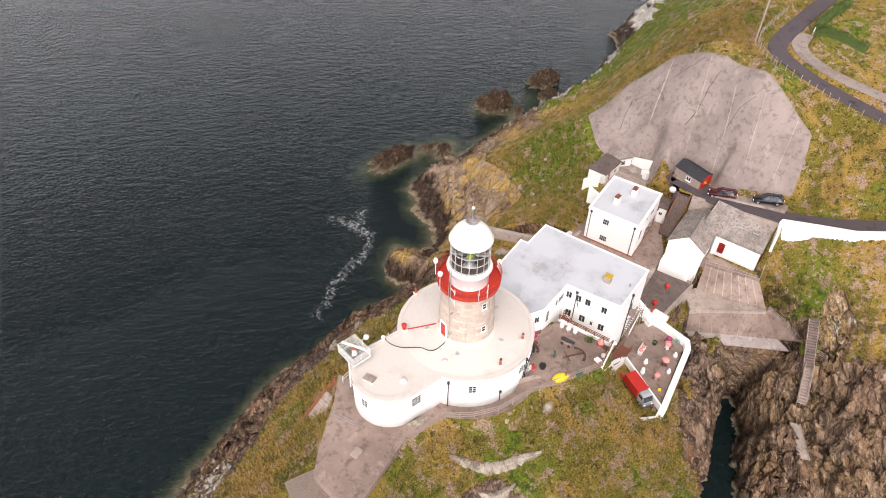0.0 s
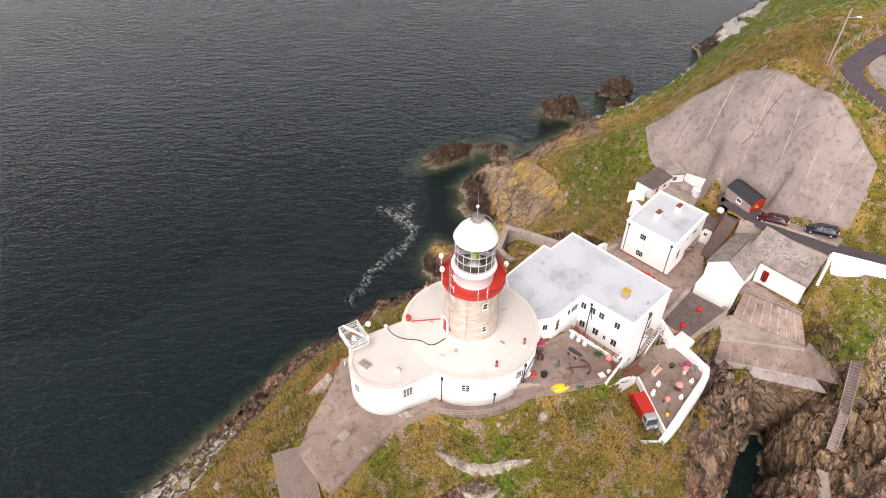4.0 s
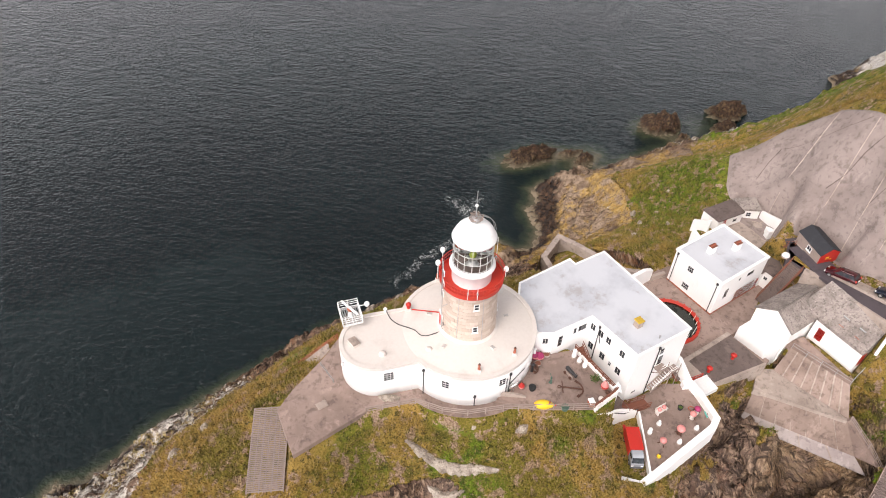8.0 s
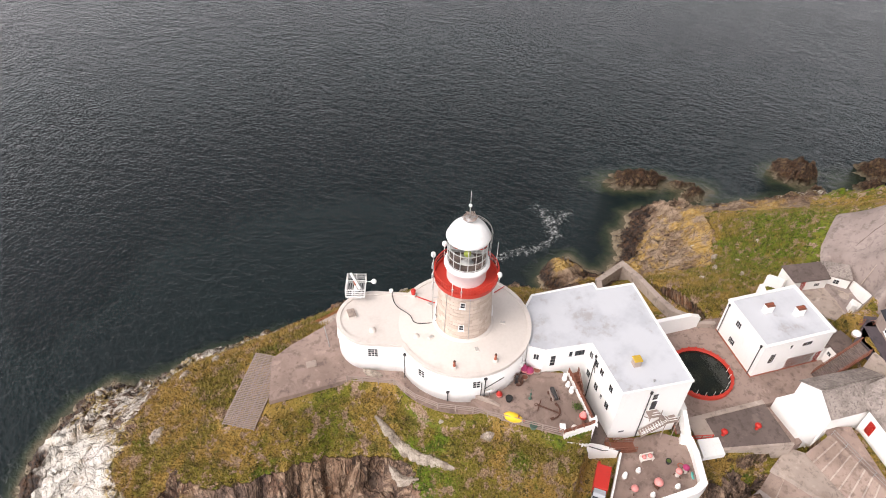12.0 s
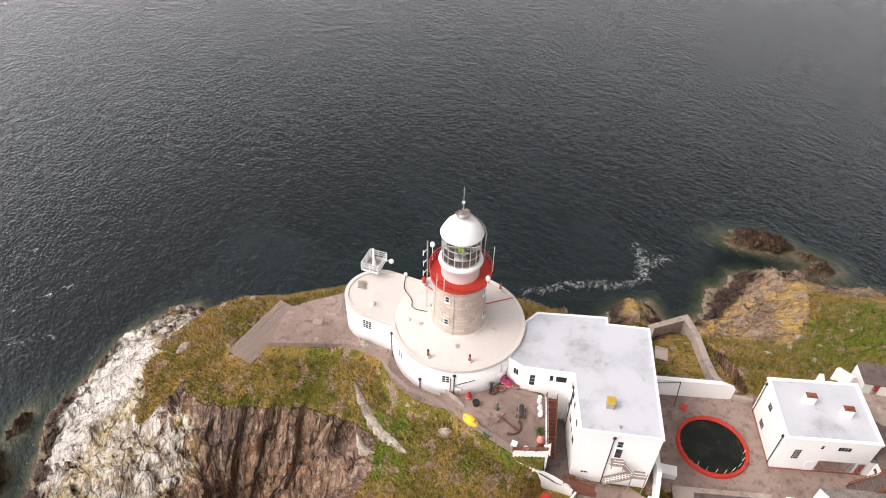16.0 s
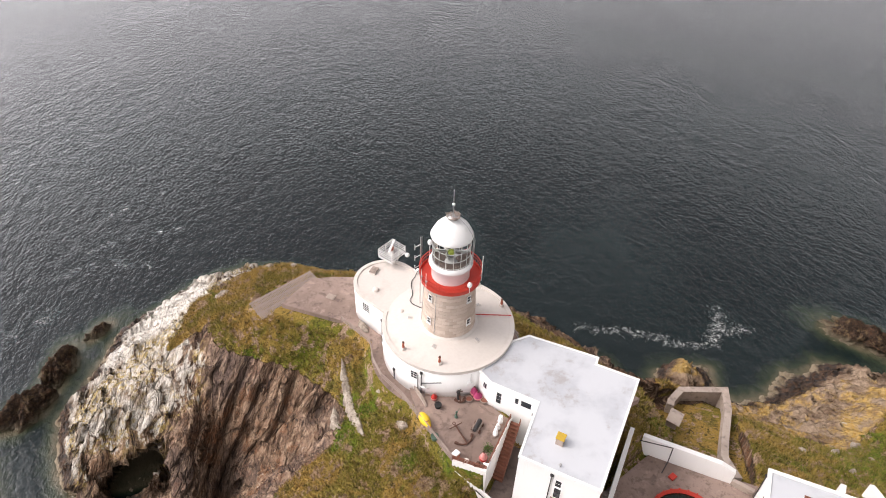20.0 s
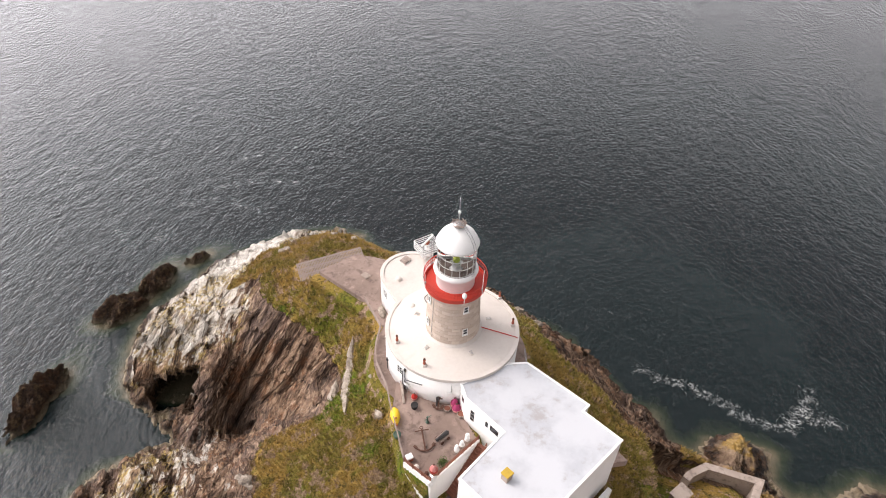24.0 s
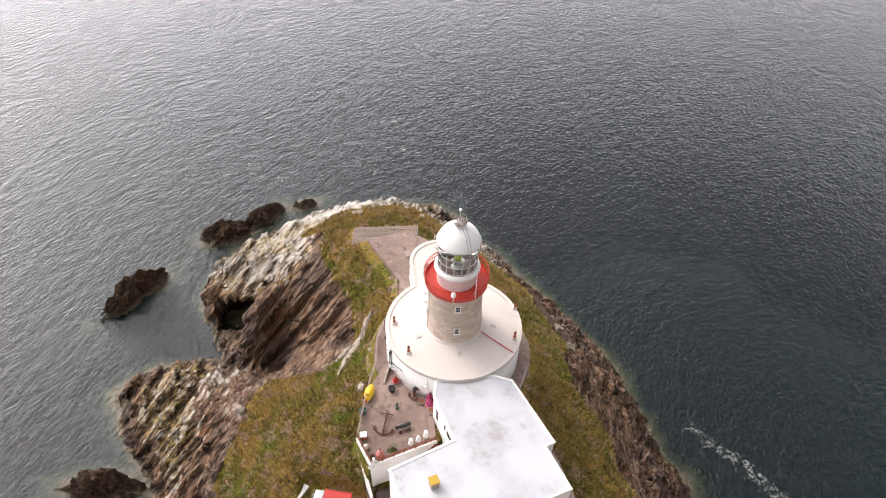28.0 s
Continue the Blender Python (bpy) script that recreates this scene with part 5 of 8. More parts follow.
def railing(name, path, height, material, label, rails=2, gap=1.6, r=0.04, group=""):
    """A fence of posts and rails along ground places; posts and rails are parts."""
    t = thing(name, path[0], label, "railing", group)
    pts = along(path, gap)
    for p in pts:
        part("post", beam(B(), p - Vector((0, 0, 0.1)), p + Vector((0, 0, height)), r * 2.2, r * 2.2), material, t)
    for k in range(rails):
        z = height * (1 - k / (rails + 0.15)) - 0.03
        bm = B()
        for p, q in zip(path, path[1:]):
            beam(bm, Vector(p) + Vector((0, 0, z)), Vector(q) + Vector((0, 0, z)), r * 1.6, r * 1.6)
        part("rail", bm, material, t)
    return t


def stairs(name, top, bottom, width, count, material, label, side=None, rail=None):
    """A straight flight: each tread a part, with side strings and hand rails."""
    top, bottom = Vector(top), Vector(bottom)
    t = thing(name, bottom, label, "stairs")
    d = (top - bottom)
    flat = Vector((d.x, d.y, 0))
    u = flat.normalized()
    n = Vector((-u.y, u.x, 0))
    run, rise = flat.length / count, d.z / count
    m = Matrix(((u.x, n.x, 0, bottom.x), (u.y, n.y, 0, bottom.y), (0, 0, 1, bottom.z), (0, 0, 0, 1)))
    for i in range(count):
        part("tread", box(B(), (run * i, -width / 2, rise * i), (run * (i + 1) + 0.04, width / 2, rise * (i + 1)), m), material, t)
    for s in (-1, 1):
        o = n * (s * (width / 2 + 0.04))
        part("string", beam(B(), bottom + o, top + o, 0.08, 0.32), side or material, t)
        if rail:
            bm = B()
            for zz in (0.5, 0.95):
                beam(bm, bottom + o + Vector((0, 0, zz)), top + o + Vector((0, 0, zz)), 0.07, 0.07)
            part("handrail", bm, rail, t)
            for k in range(max(3, count // 4) + 1):
                p = bottom.lerp(top, k / max(3, count // 4)) + o
                part("post", beam(B(), p, p + Vector((0, 0, 0.97)), 0.07, 0.07), rail, t)
    return t


def slab(name, poly, z0, z1, material, label, category="paving"):
    return solid(name, prism(B(), poly, z0, z1), material, label, category, kind="structure")


# ---- the main white block ----
MAIN = [(1.3, -8.0), (1.9, -9.9), (5.9, -13.8), (1.45, -19.4), (7.6, -25.1), (18.1, -13.9), (14.5, -10.6), (15.2, -9.75), (8.8, -4.4), (6.6, -4.7)]
MAIN_TOP = 30.75
block = thing("keepers_block", (8, -15, 18), "long white rendered flat-roofed block joined to the round building", "building")
part("wall", prism(B(), MAIN, 16.5, MAIN_TOP - 0.14), M_WHITE, block, "white rendered outer wall")


def grown(poly, by):
    out = []
    n = len(poly)
    area = sum(a[0] * b[1] - b[0] * a[1] for a, b in zip(poly, poly[1:] + poly[:1]))
    s = 1 if area > 0 else -1
    for i, p in enumerate(poly):
        a, b = Vector(poly[i - 1]), Vector(poly[(i + 1) % n])
        q = Vector(p)
        e0, e1 = (q - a).normalized(), (b - q).normalized()
        n0, n1 = Vector((e0.y, -e0.x)) * s, Vector((e1.y, -e1.x)) * s
        v = n0 + n1
        k = by / max(0.35, 1 + n0.dot(n1))
        out.append((p[0] + v.x * k, p[1] + v.y * k))
    return out


part("roof", prism(B(), grown(MAIN, -0.1), MAIN_TOP - 0.2, MAIN_TOP - 0.06), M_FELT, block, "stained white felt roof")
part("roof_edge", ring_prism(B(), grown(MAIN, -0.16), grown(MAIN, 0.09), MAIN_TOP - 0.24, MAIN_TOP), M_WTRIM, block, "white roof upstand")
FA, FB = (5.9, -13.8), (1.45, -19.4)
for _s, _z in ((0.45, 28.7), (1.75, 28.7), (3.0, 28.65), (5.2, 28.45)):
    face_window(block, FB, FA, 7.15 - _s, _z, 0.85, 1.15, (2, 1))
for _s, _z in ((0.75, 25.6), (2.7, 25.55), (4.0, 25.6), (5.3, 25.4)):
    face_window(block, FB, FA, 7.15 - _s, _z, 0.9 if _s != 4.0 else 0.5, 1.2 if _s != 4.0 else 0.8, (2, 1))
face_window(block, (5.9, -13.8), (1.9, -9.9), 4.45, 27.75, 0.75, 1.9, (1, 3), "glazed_door")
face_window(block, (5.9, -13.8), (1.9, -9.9), 2.35, 28.9, 0.55, 1.05, (1, 1))
face_window(block, (5.9, -13.8), (1.9, -9.9), 1.25, 28.9, 1.35, 1.05, (1, 1))
face_window(block, (1.9, -9.9), (1.3, -8.0), 0.9, 28.8, 0.75, 1.05, (2, 1))
SA, SB = (1.45, -19.4), (7.6, -25.1)
face_window(block, SB, SA, 8.39 - 4.35, 28.3, 0.75, 1.15, (1, 2))
face_window(block, SB, SA, 8.39 - 1.5, 22.8, 0.9, 0.45, (2, 1))
downpipe(block, (3.98, -21.9, 30.0), (3.98, -21.9, 21.4))
_fd = Vector((FB[0] - FA[0], FB[1] - FA[1], 0)).normalized()
_q = Vector((*FA, 0)) + _fd * 1.45 + Vector((-0.78, 0.62, 0)) * 0.08
downpipe(block, (_q.x, _q.y, 30.2), (_q.x, _q.y, 22.3))
part("branch_pipe", rod(B(), (_q.x, _q.y, 29.4), (_q.x + _fd.x * 0.5, _q.y + _fd.y * 0.5, 27.8), 0.05), M_PIPE, block, "black branch pipe")
chimney = thing("chimney", (6.05, -19.05, 30.7), "small rendered chimney with an ochre-painted top, on the white roof", "chimney")
_m = pose(6.05, -19.05, 0, 0, 0, 46)
part("stack", box(B(), (-0.4, -0.4, 30.6), (0.4, 0.4, 31.6), _m, 0.03), M_CONC_PALE, chimney, "buff rendered stack")
part("cap", box(B(), (-0.47, -0.47, 31.6), (0.47, 0.47, 31.78), _m, 0.04), M_OCHRE, chimney, "ochre-yellow cap")
solid("roof_vent", lathe(B(), [(0.06, 0), (0.06, 0.3), (0.13, 0.32), (0.13, 0.42), (0.0, 0.46)], (4.9, -21.6, 30.68), 12), M_STEEL, "small grey vent pipe on the white roof", "vent")

# ---- patio, its walls and the way down ----
PATIO = [(-6.15, -5.2), (-6.25, -9.4), (-4.2, -15.8), (-1.45, -17.85), (3.45, -12.45), (2.6, -11.0), (2.2, -10.1), (1.4, -7.6), (-2, -7.4), (-5, -5.9)]
slab("patio_paving", PATIO, 26.3, 26.86, M_CONC, "stained brown concrete patio", "patio")
solid("patio_wall", wall_strip(B(), [(-4.25, -15.85, 27.25), (-1.35, -18.0, 27.25), (3.55, -12.55, 27.25)], 0.3, 5.6), M_WHITE, "white-painted retaining wall of the patio", "wall", kind="structure")
railing("red_railing", [(-4.25, -15.85, 27.2), (-1.35, -18.0, 27.2), (3.5, -12.6, 27.2)], 0.75, M_BROWNWOOD, "low red-brown timber railing on the patio wall", 3, 1.2, 0.045)
slab("sunken_area", [(-0.9, -18.3), (3.8, -12.9), (5.7, -14.1), (1.6, -19.3), (0.4, -20.4), (-0.3, -19.2)], 21.8, 22.35, M_CONC_DARK, "dark brown concrete floor of the sunken area", "paving")
stairs("patio_stairs", (3.9, -13.0, 26.85), (0.75, -16.7, 22.4), 1.15, 16, M_BROWNWOOD, "red-brown timber stairs with red rails beside the patio", M_BROWNWOOD, M_BROWNWOOD)
stairs("terrace_stairs", (0.1, -19.8, 22.4), (2.6, -22.4, 21.45), 1.1, 7, M_BROWNWOOD, "short red-brown timber stairs down to the terrace", M_BROWNWOOD, M_BROWNWOOD)
solid("stair_wall", wall_strip(B(), [(-4.0, -16.3, 25.9), (-0.9, -19.3, 23.6), (0.4, -21.1, 22.5)], 0.3, 3.2), M_WHITE, "stepped white wall beside the patio stairs", "wall", kind="structure")
solid("drain_pipe", rod(rod(B(), (-2.4, -18.4, 24.6), (-0.9, -19.6, 22.9), 0.06), (-0.9, -19.6, 22.9), (0.6, -21.3, 22.5), 0.06), M_PIPE, "black drainpipe along the white wall", "pipe")

# round path of concrete, its kerb and fence
def ring_path():
    n = 120
    inner, outer = drum_outline(-0.1), drum_outline(1.55)
    bm = B()
    a = [bm.verts.new((*p, 26.3)) for p in inner]
    b = [bm.verts.new((*p, 26.28)) for p in outer]
    c = [bm.verts.new((*p, 25.2)) for p in outer]
    k = len(inner)
    for i in range(k):
        j = (i + 1) % k
        bm.faces.new((a[i], b[i], b[j], a[j]))
        bm.faces.new((b[i], c[i], c[j], b[j]))
    bmesh.ops.recalc_face_normals(bm, faces=bm.faces)
    return solid("ring_path", bm, M_CONC, "brown concrete path round the round building", "path", kind="structure") if n else None


ring_path()
PLATFORM = [(-1.8, 15.1), (-3.4, 12.2), (-6.5, 12.6), (-8.8, 10.6), (-9.6, 7.0), (-11.75, 8.3), (-19.0, 13.5), (-14.5, 17.6), (-11.6, 17.2), (-6.0, 15.7)]
slab("platform_paving", PLATFORM, 24.6, 26.24, M_CONC, "stained concrete platform at the headland's point", "platform")
solid("drain_cover", box(box(B(), (-0.6, -0.45, 0), (0.6, 0.45, 0.12), pose(-12.4, 13.2, 26.22, 0, 0, -38), 0.02), (-0.45, -0.3, 0.12), (0.45, 0.3, 0.16), pose(-12.4, 13.2, 26.22, 0, 0, -38), 0.01), M_CONC_PALE, "pale concrete hatch cover on the platform", "hatch")
railing("path_fence", [(-11.8, 8.2, 26.1), (-9.1, 3.4, 26.2), (-9.35, 0.2, 26.25), (-8.9, -2.6, 26.3), (-7.2, -6.2, 26.5), (-6.35, -9.4, 26.8), (-4.3, -15.7, 26.9)], 1.05, M_GREYWOOD, "weathered grey timber fence along the path edge", 3, 1.9, 0.05)
railing("side_railing", [(-9.2, 13.2, 25.95), (-7.4, 15.6, 25.9)], 1.0, M_STEEL, "pale tubular railing by the round building", 2, 1.4, 0.03)
railing("back_railing", [(-3.0, 14.6, 26.2), (1.0, 10.8, 26.2), (3.2, 9.0, 26.2)], 1.0, M_WTRIM, "white tubular railing behind the round building", 2, 1.4, 0.03)
railing("cliff_railing", [(9.2, 1.0, 25.9), (9.4, -2.2, 25.9), (10.6, -4.6, 25.8), (16.0, -9.2, 25.4), (19.6, -13.0, 24.6)], 1.0, M_STEEL, "thin grey railing on the cliff side of the block", 2, 1.5, 0.025)
slab("cliff_path", [(6.5, -4.6), (9.0, -4.4), (15.2, -9.6), (18.2, -13.6), (19.8, -13.2), (16.2, -8.8), (10.4, -4.0), (9.6, 1.5), (8.0, 1.5)], 25.0, 25.95, M_CONC, "narrow concrete path along the cliff side", "path")
solid("path_wall", wall_strip(B(), [(-5.6, -5.5, 27.5), (-5.2, -7.4, 27.4), (-5.0, -8.3, 27.0)], 0.25, 1.2), M_CONC_PALE, "short pale concrete wall at the patio's entrance", "wall", kind="structure")
# brown stepped ramp down the bank, with its red rail
stairs("bank_steps", (-4.2, 16.0, 25.4), (-8.6, 21.6, 20.6), 1.5, 22, M_CONC_PALE, "worn concrete steps down the bank", M_CONC_PALE)
railing("bank_railing", [(-2.6, 15.6, 25.6), (-7.0, 21.4, 20.9), (-12.6, 26.2, 19.3), (-18, 30.5, 17.6), (-21.5, 33.5, 15.2)], 1.0, M_TERRA, "rust-red railing down the grassy bank", 3, 1.7, 0.04)


def duckboard():
    """A slatted walkway of silvered boards down the bank."""
    a, b = Vector((-13.6, 18.9, 24.95)), Vector((-22.6, 15.2, 24.05))
    w = 3.9
    u = (b - a).normalized()
    n = Vector((-u.y, u.x, 0)).normalized()
    t = thing("slatted_walkway", a, "silvered timber slatted walkway on the turf", "walkway")
    L = (b - a).length
    count = 44
    for i in range(count):
        p = a + u * (L * (i + 0.5) / count) + Vector((0, 0, 0.12))
        part("slat", beam(B(), p - n * (w / 2), p + n * (w / 2), 0.14, 0.06), M_GREYWOOD, t)
    for s in (-0.48, -0.16, 0.16, 0.48):
        part("bearer", beam(B(), a + n * (w * s), b + n * (w * s), 0.12, 0.18), M_GREYWOOD, t)
    for s in (-0.3, 0.3, 0.0):
        part("batten", beam(B(), a + n * (w * s) + Vector((0, 0, 0.18)), b + n * (w * s) + Vector((0, 0, 0.18)), 0.08, 0.05), M_GREYWOOD, t)


duckboard()

# ---- the lookout terrace ----
slab("terrace_paving", [(7.0, -26.9), (2.2, -30.2), (-7.0, -23.3), (0.4, -21.4), (2.2, -20.4), (3.0, -21.2), (6.2, -24.3)], 20.6, 21.5, M_CONC, "brown concrete terrace floor", "terrace")
solid("terrace_wall", wall_strip(B(), [(6.3, -26.4, 22.4), (6.7, -27.4, 22.4), (5.4, -28.5, 22.4), (2.3, -30.4, 22.4), (1.0, -30.0, 22.3), (-7.3, -23.6, 22.1), (-8.6, -22.4, 21.7), (-8.5, -20.3, 21.5)], 0.75, 2.4), M_WHITE, "thick white-painted terrace wall", "wall", kind="structure")
solid("terrace_parapet", wall_strip(B(), [(0.5, -21.45, 22.3), (-7.1, -23.2, 22.2)], 0.22, 0.9), M_WHITE, "thin white parapet beside the parked truck", "wall", kind="structure")

# ---- the yard, tank and small walls ----
slab("yard_paving", [(13.2, -19.2), (22, -15.8), (31, -23), (37.4, -30), (32.6, -39.2), (24, -36.6), (20.4, -33.6), (11.8, -26.4), (9, -25)], 17.2, 18.12, M_CONC, "worn brown concrete yard", "yard")
slab("deck", [(20.4, -33.6), (16.4, -38.0), (10.2, -30.5), (12.0, -26.4)], 12.0, 18.5, M_CONC_DARK, "dark felted deck over a stone store", "deck")
solid("deck_kerb", wall_strip(B(), [(12.0, -26.3, 18.64), (20.5, -33.5, 18.64)], 0.6, 0.7), M_CONC_PALE, "pale concrete kerb walls beside the deck", "wall", kind="structure")
solid("deck_wall", wall_strip(B(), [(10.1, -30.6, 18.6), (16.4, -38.15, 18.6)], 0.3, 6.0), M_CONC_PALE, "streaked rendered wall under the deck", "wall", kind="structure")


def cowl(x, y, z, group):
    """A red mushroom ventilator."""
    t = thing("red_ventilator", (x, y, z), "red-painted mushroom ventilator on the dark deck", "ventilator", group)
    part("pipe", lathe(B(), [(0.22, 0), (0.2, 0.1), (0.14, 0.2), (0.14, 0.7)], (x, y, z), 16), M_ORANGE, t, "", True)
    part("hood", lathe(B(), [(0.14, 0.62), (0.4, 0.66), (0.42, 0.8), (0.28, 0.98), (0.0, 1.05)], (x, y, z), 16), M_ORANGE, t, "", True)
    return t


cowl(15.9, -33.8, 18.5, "ventilators on the deck")
cowl(12.6, -30.6, 18.5, "ventilators on the deck")
slab("pale_lid", [(9.6, -28.2), (11.4, -30.2), (9.6, -31.6), (7.6, -29.6)], 18.5, 19.2, M_WTRIM, "pale grey flat roof of a small store", "roof")
solid("gravel_bed", box(B(), (-1.5, -1.2, 18.4), (1.5, 1.2, 18.62), pose(12.0, -27.9, 0, 0, 0, 46)), M_CONC_PALE, "bed of pale stones beside the deck", "stones", kind="stuff")
railing("deck_railing", [(8.4, -26.4, 18.5), (11.0, -29.6, 18.5)], 1.2, M_RED, "dark red railing beside the terrace", 2, 1.2, 0.05)


def tank():
    x, y, R, z = 20.55, -25.35, 4.1, 18.1
    t = thing("water_tank", (x, y, z), "round sunken water tank with a red-painted rim and dark water", "tank")
    part("rim", lathe(B(), [(R - 0.22, -1.4), (R - 0.22, 0.52), (R - 0.14, 0.56), (R + 0.1, 0.56), (R + 0.14, 0.5), (R + 0.14, -0.3)], (x, y, z), 72), M_RED, t, "red-painted concrete rim", True)
    k = Nodes("tank_water", 0.05, 0, 0.5)
    k.colour(k.mix(k.step(k.noise(0.5, 4), 0.4, 0.7), (0.008, 0.011, 0.008), (0.02, 0.022, 0.014)))
    k.bump(k.noise(2.5, 2), 0.02)
    part("water", lathe(B(), [(R - 0.2, 0.2), (0.0, 0.2)], (x, y, z), 72), k.m, t, "still dark green water")
    for i in range(26):
        a = 2 * math.pi * i / 26
        part("rim_block", box(B(), (R - 0.26, -0.1, 0.56), (R + 0.16, 0.1, 0.68), pose(x, y, z, 0, 0, math.degrees(a)), 0.02), M_RED, t)
    for i in range(8):
        a = radians(190 + i * 17)
        part("stake", beam(B(), (x + (R - 0.5) * math.cos(a), y + (R - 0.5) * math.sin(a), z + 0.2), (x + (R - 0.4) * math.cos(a), y + (R - 0.4) * math.sin(a), z + 1.1), 0.05, 0.05), M_WTRIM, t, "thin white stake in the water")


# the yard floor is cut by the tank's own water, so the tank stands on it
tank()
solid("white_yard_wall", wall_strip(B(), [(20.4, -15.1, 21.2), (27.4, -20.9, 21.0), (28.8, -22.0, 20.2)], 0.6, 3.4), M_WHITE, "white rendered wall across the yard's seaward end", "wall", kind="structure")
solid("yard_kerb", wall_strip(B(), [(28.6, -22.2, 19.0), (30.2, -24.2, 19.0)], 0.5, 1.2), M_CONC_PALE, "low concrete wall between yard and house", "wall", kind="structure")
solid("pipe_frame", rod(rod(rod(B(), (19.3, -15.9, 21.6), (22.6, -17.9, 21.5), 0.06), (22.6, -17.9, 21.5), (22.2, -18.3, 19.4), 0.06), (22.2, -18.3, 19.4), (21.4, -18.8, 18.2), 0.06), M_PIPE, "black iron pipe frame against the white wall", "pipe")
slab("white_step", [(11.4, -23.6), (13.3, -25.7), (14.3, -24.9), (12.4, -22.8)], 18.0, 19.1, M_WHITE, "low white-painted block beside the tank", "block")
solid("side_passage_wall", wall_strip(B(), [(17.9, -15.6, 24.2), (8.6, -25.6, 24.2), (6.6, -27.3, 22.6)], 0.5, 6.5), M_WHITE, "white wall along the passage beside the block", "wall", kind="structure")
stairs("passage_stairs", (11.2, -22.1, 24.0), (7.4, -26.2, 21.5), 0.9, 12, M_CONC_DARK, "dark passage stairs with rusty rails beside the block", M_BROWNWOOD)
solid("red_hatch", box(B(), (-0.45, -0.35, 18.1), (0.45, 0.35, 18.35), pose(22.4, -19.6, 0, 0, 0, 20), 0.04), M_RED, "red-painted hatch on the yard", "hatch")

# sea wall round the little garden
solid("sea_wall", wall_strip(B(), [(30.6, -7.8, 14.3), (31.4, -6.9, 14.0), (34.0, -5.4, 13.7), (40.4, -7.0, 13.4), (38.2, -10.5, 14.2), (33.4, -15.6, 16.0), (30.9, -18.4, 17.2), (29.5, -22.2, 18.9)], 0.95, 2.4, 1.0), M_CONC_PALE, "pale weathered concrete sea wall round the garden", "wall", kind="structure")
_s = thing("garden_store", (28.6, -11, 15.6), "small wooden store with a pale sheet roof in the garden", "store")
_m = pose(28.6, -11.0, 15.2, 0, 0, 40)
part("body", box(B(), (-1.0, -0.7, 0), (1.0, 0.7, 1.2), _m, 0.02), M_GREYWOOD, _s)
part("roof", box(B(), (-1.2, -0.9, 1.2), (1.2, 0.9, 1.3), _m @ pose(0, 0, 0, 5, 0, 0), 0.02), M_CONC_PALE, _s, "pale sheet roof")

# ---- the two-storey house ----
HOUSE = [(29.7, -24.7), (23.9, -31.0), (32.1, -37.8), (37.9, -31.5)]
house = thing("white_house", (30.9, -31.2, 18), "two-storey white house with a flat roof and two chimneys", "house")
part("wall", prism(B(), HOUSE, 17.4, 24.15), M_WHITE, house, "white rendered wall")
part("plinth", ring_prism(B(), grown(HOUSE, -0.1), grown(HOUSE, 0.05), 17.5, 18.35), M_TERRA, house, "narrow red-brown plinth")
part("roof", prism(B(), grown(HOUSE, -0.2), 24.1, 24.32), M_FELT, house, "pale felted roof")
part("roof_edge", ring_prism(B(), grown(HOUSE, -0.28), grown(HOUSE, 0.12), 24.1, 24.45), M_WTRIM, house, "white roof upstand")
for _x, _y in ((30.5, -29.5), (32.4, -33.1)):
    _m = pose(_x, _y, 24.3, 0, 0, -42)
    _c = part("chimney", box(B(), (-0.6, -0.38, 0), (0.6, 0.38, 1.25), _m, 0.03), M_WHITE, house, "white chimney with red clay pots")
    part("cap", box(B(), (-0.62, -0.4, 1.25), (0.62, 0.4, 1.33), _m, 0.02), M_BROWNWOOD, _c)
    for _o in (-0.35, 0.0, 0.35):
        part("pot", lathe(B(), [(0.1, 0), (0.12, 0.05), (0.1, 0.2), (0.13, 0.24)], tuple(_m @ Vector((_o, 0, 1.33))), 10), M_TERRA, _c)
HC, HD, HB = HOUSE[0], HOUSE[1], HOUSE[2]
face_window(house, HD, HC, 8.56 - 3.2, 22.2, 1.1, 1.1, (3, 2))
face_window(house, HD, HC, 8.56 - 3.3, 18.9, 1.3, 1.1, (4, 2))
face_window(house, HB, HD, 10.65 - 2.1, 20.4, 0.95, 1.9, (3, 5))
face_window(house, HB, HD, 10.65 - 4.5, 22.6, 0.5, 0.8, (1, 2))
face_window(house, HB, HD, 10.65 - 7.0, 22.5, 1.6, 0.85, (4, 1))
_n = Vector((-(HC[1] - HD[1]), HC[0] - HD[0], 0)).normalized()
for _f in (0.06, 0.93):
    _p = Vector((*HC, 0)).lerp(Vector((*HD, 0)), _f) + _n * 0.1
    downpipe(house, (_p.x, _p.y, 23.8), (_p.x, _p.y, 18.2))
# brick porch with a white flat roof and a red door
_bm = face_box(B(), HB, HD, 1.3, 5.6, 18.0, 20.4, 0.0, 1.1)
part("porch", _bm, M_TERRA, house, "red-brick porch front")
part("porch_roof", face_box(B(), HB, HD, 1.1, 5.8, 20.4, 20.62, -0.02, 1.35), M_WTRIM, house, "white flat porch roof")
for _s in (2.0, 3.0, 4.0):
    part("porch_window", face_box(B(), HB, HD, _s, _s + 0.6, 19.2, 20.1, 1.08, 1.14), M_WTRIM, house)
part("front_door", face_box(B(), HB, HD, 6.0, 6.9, 18.1, 20.1, -0.03, 0.08), M_WTRIM, house, "white front door")
part("side_door", face_box(B(), HB, HD, 0.15, 1.0, 18.1, 20.3, 0.0, 0.09), M_RED, house, "red side door")
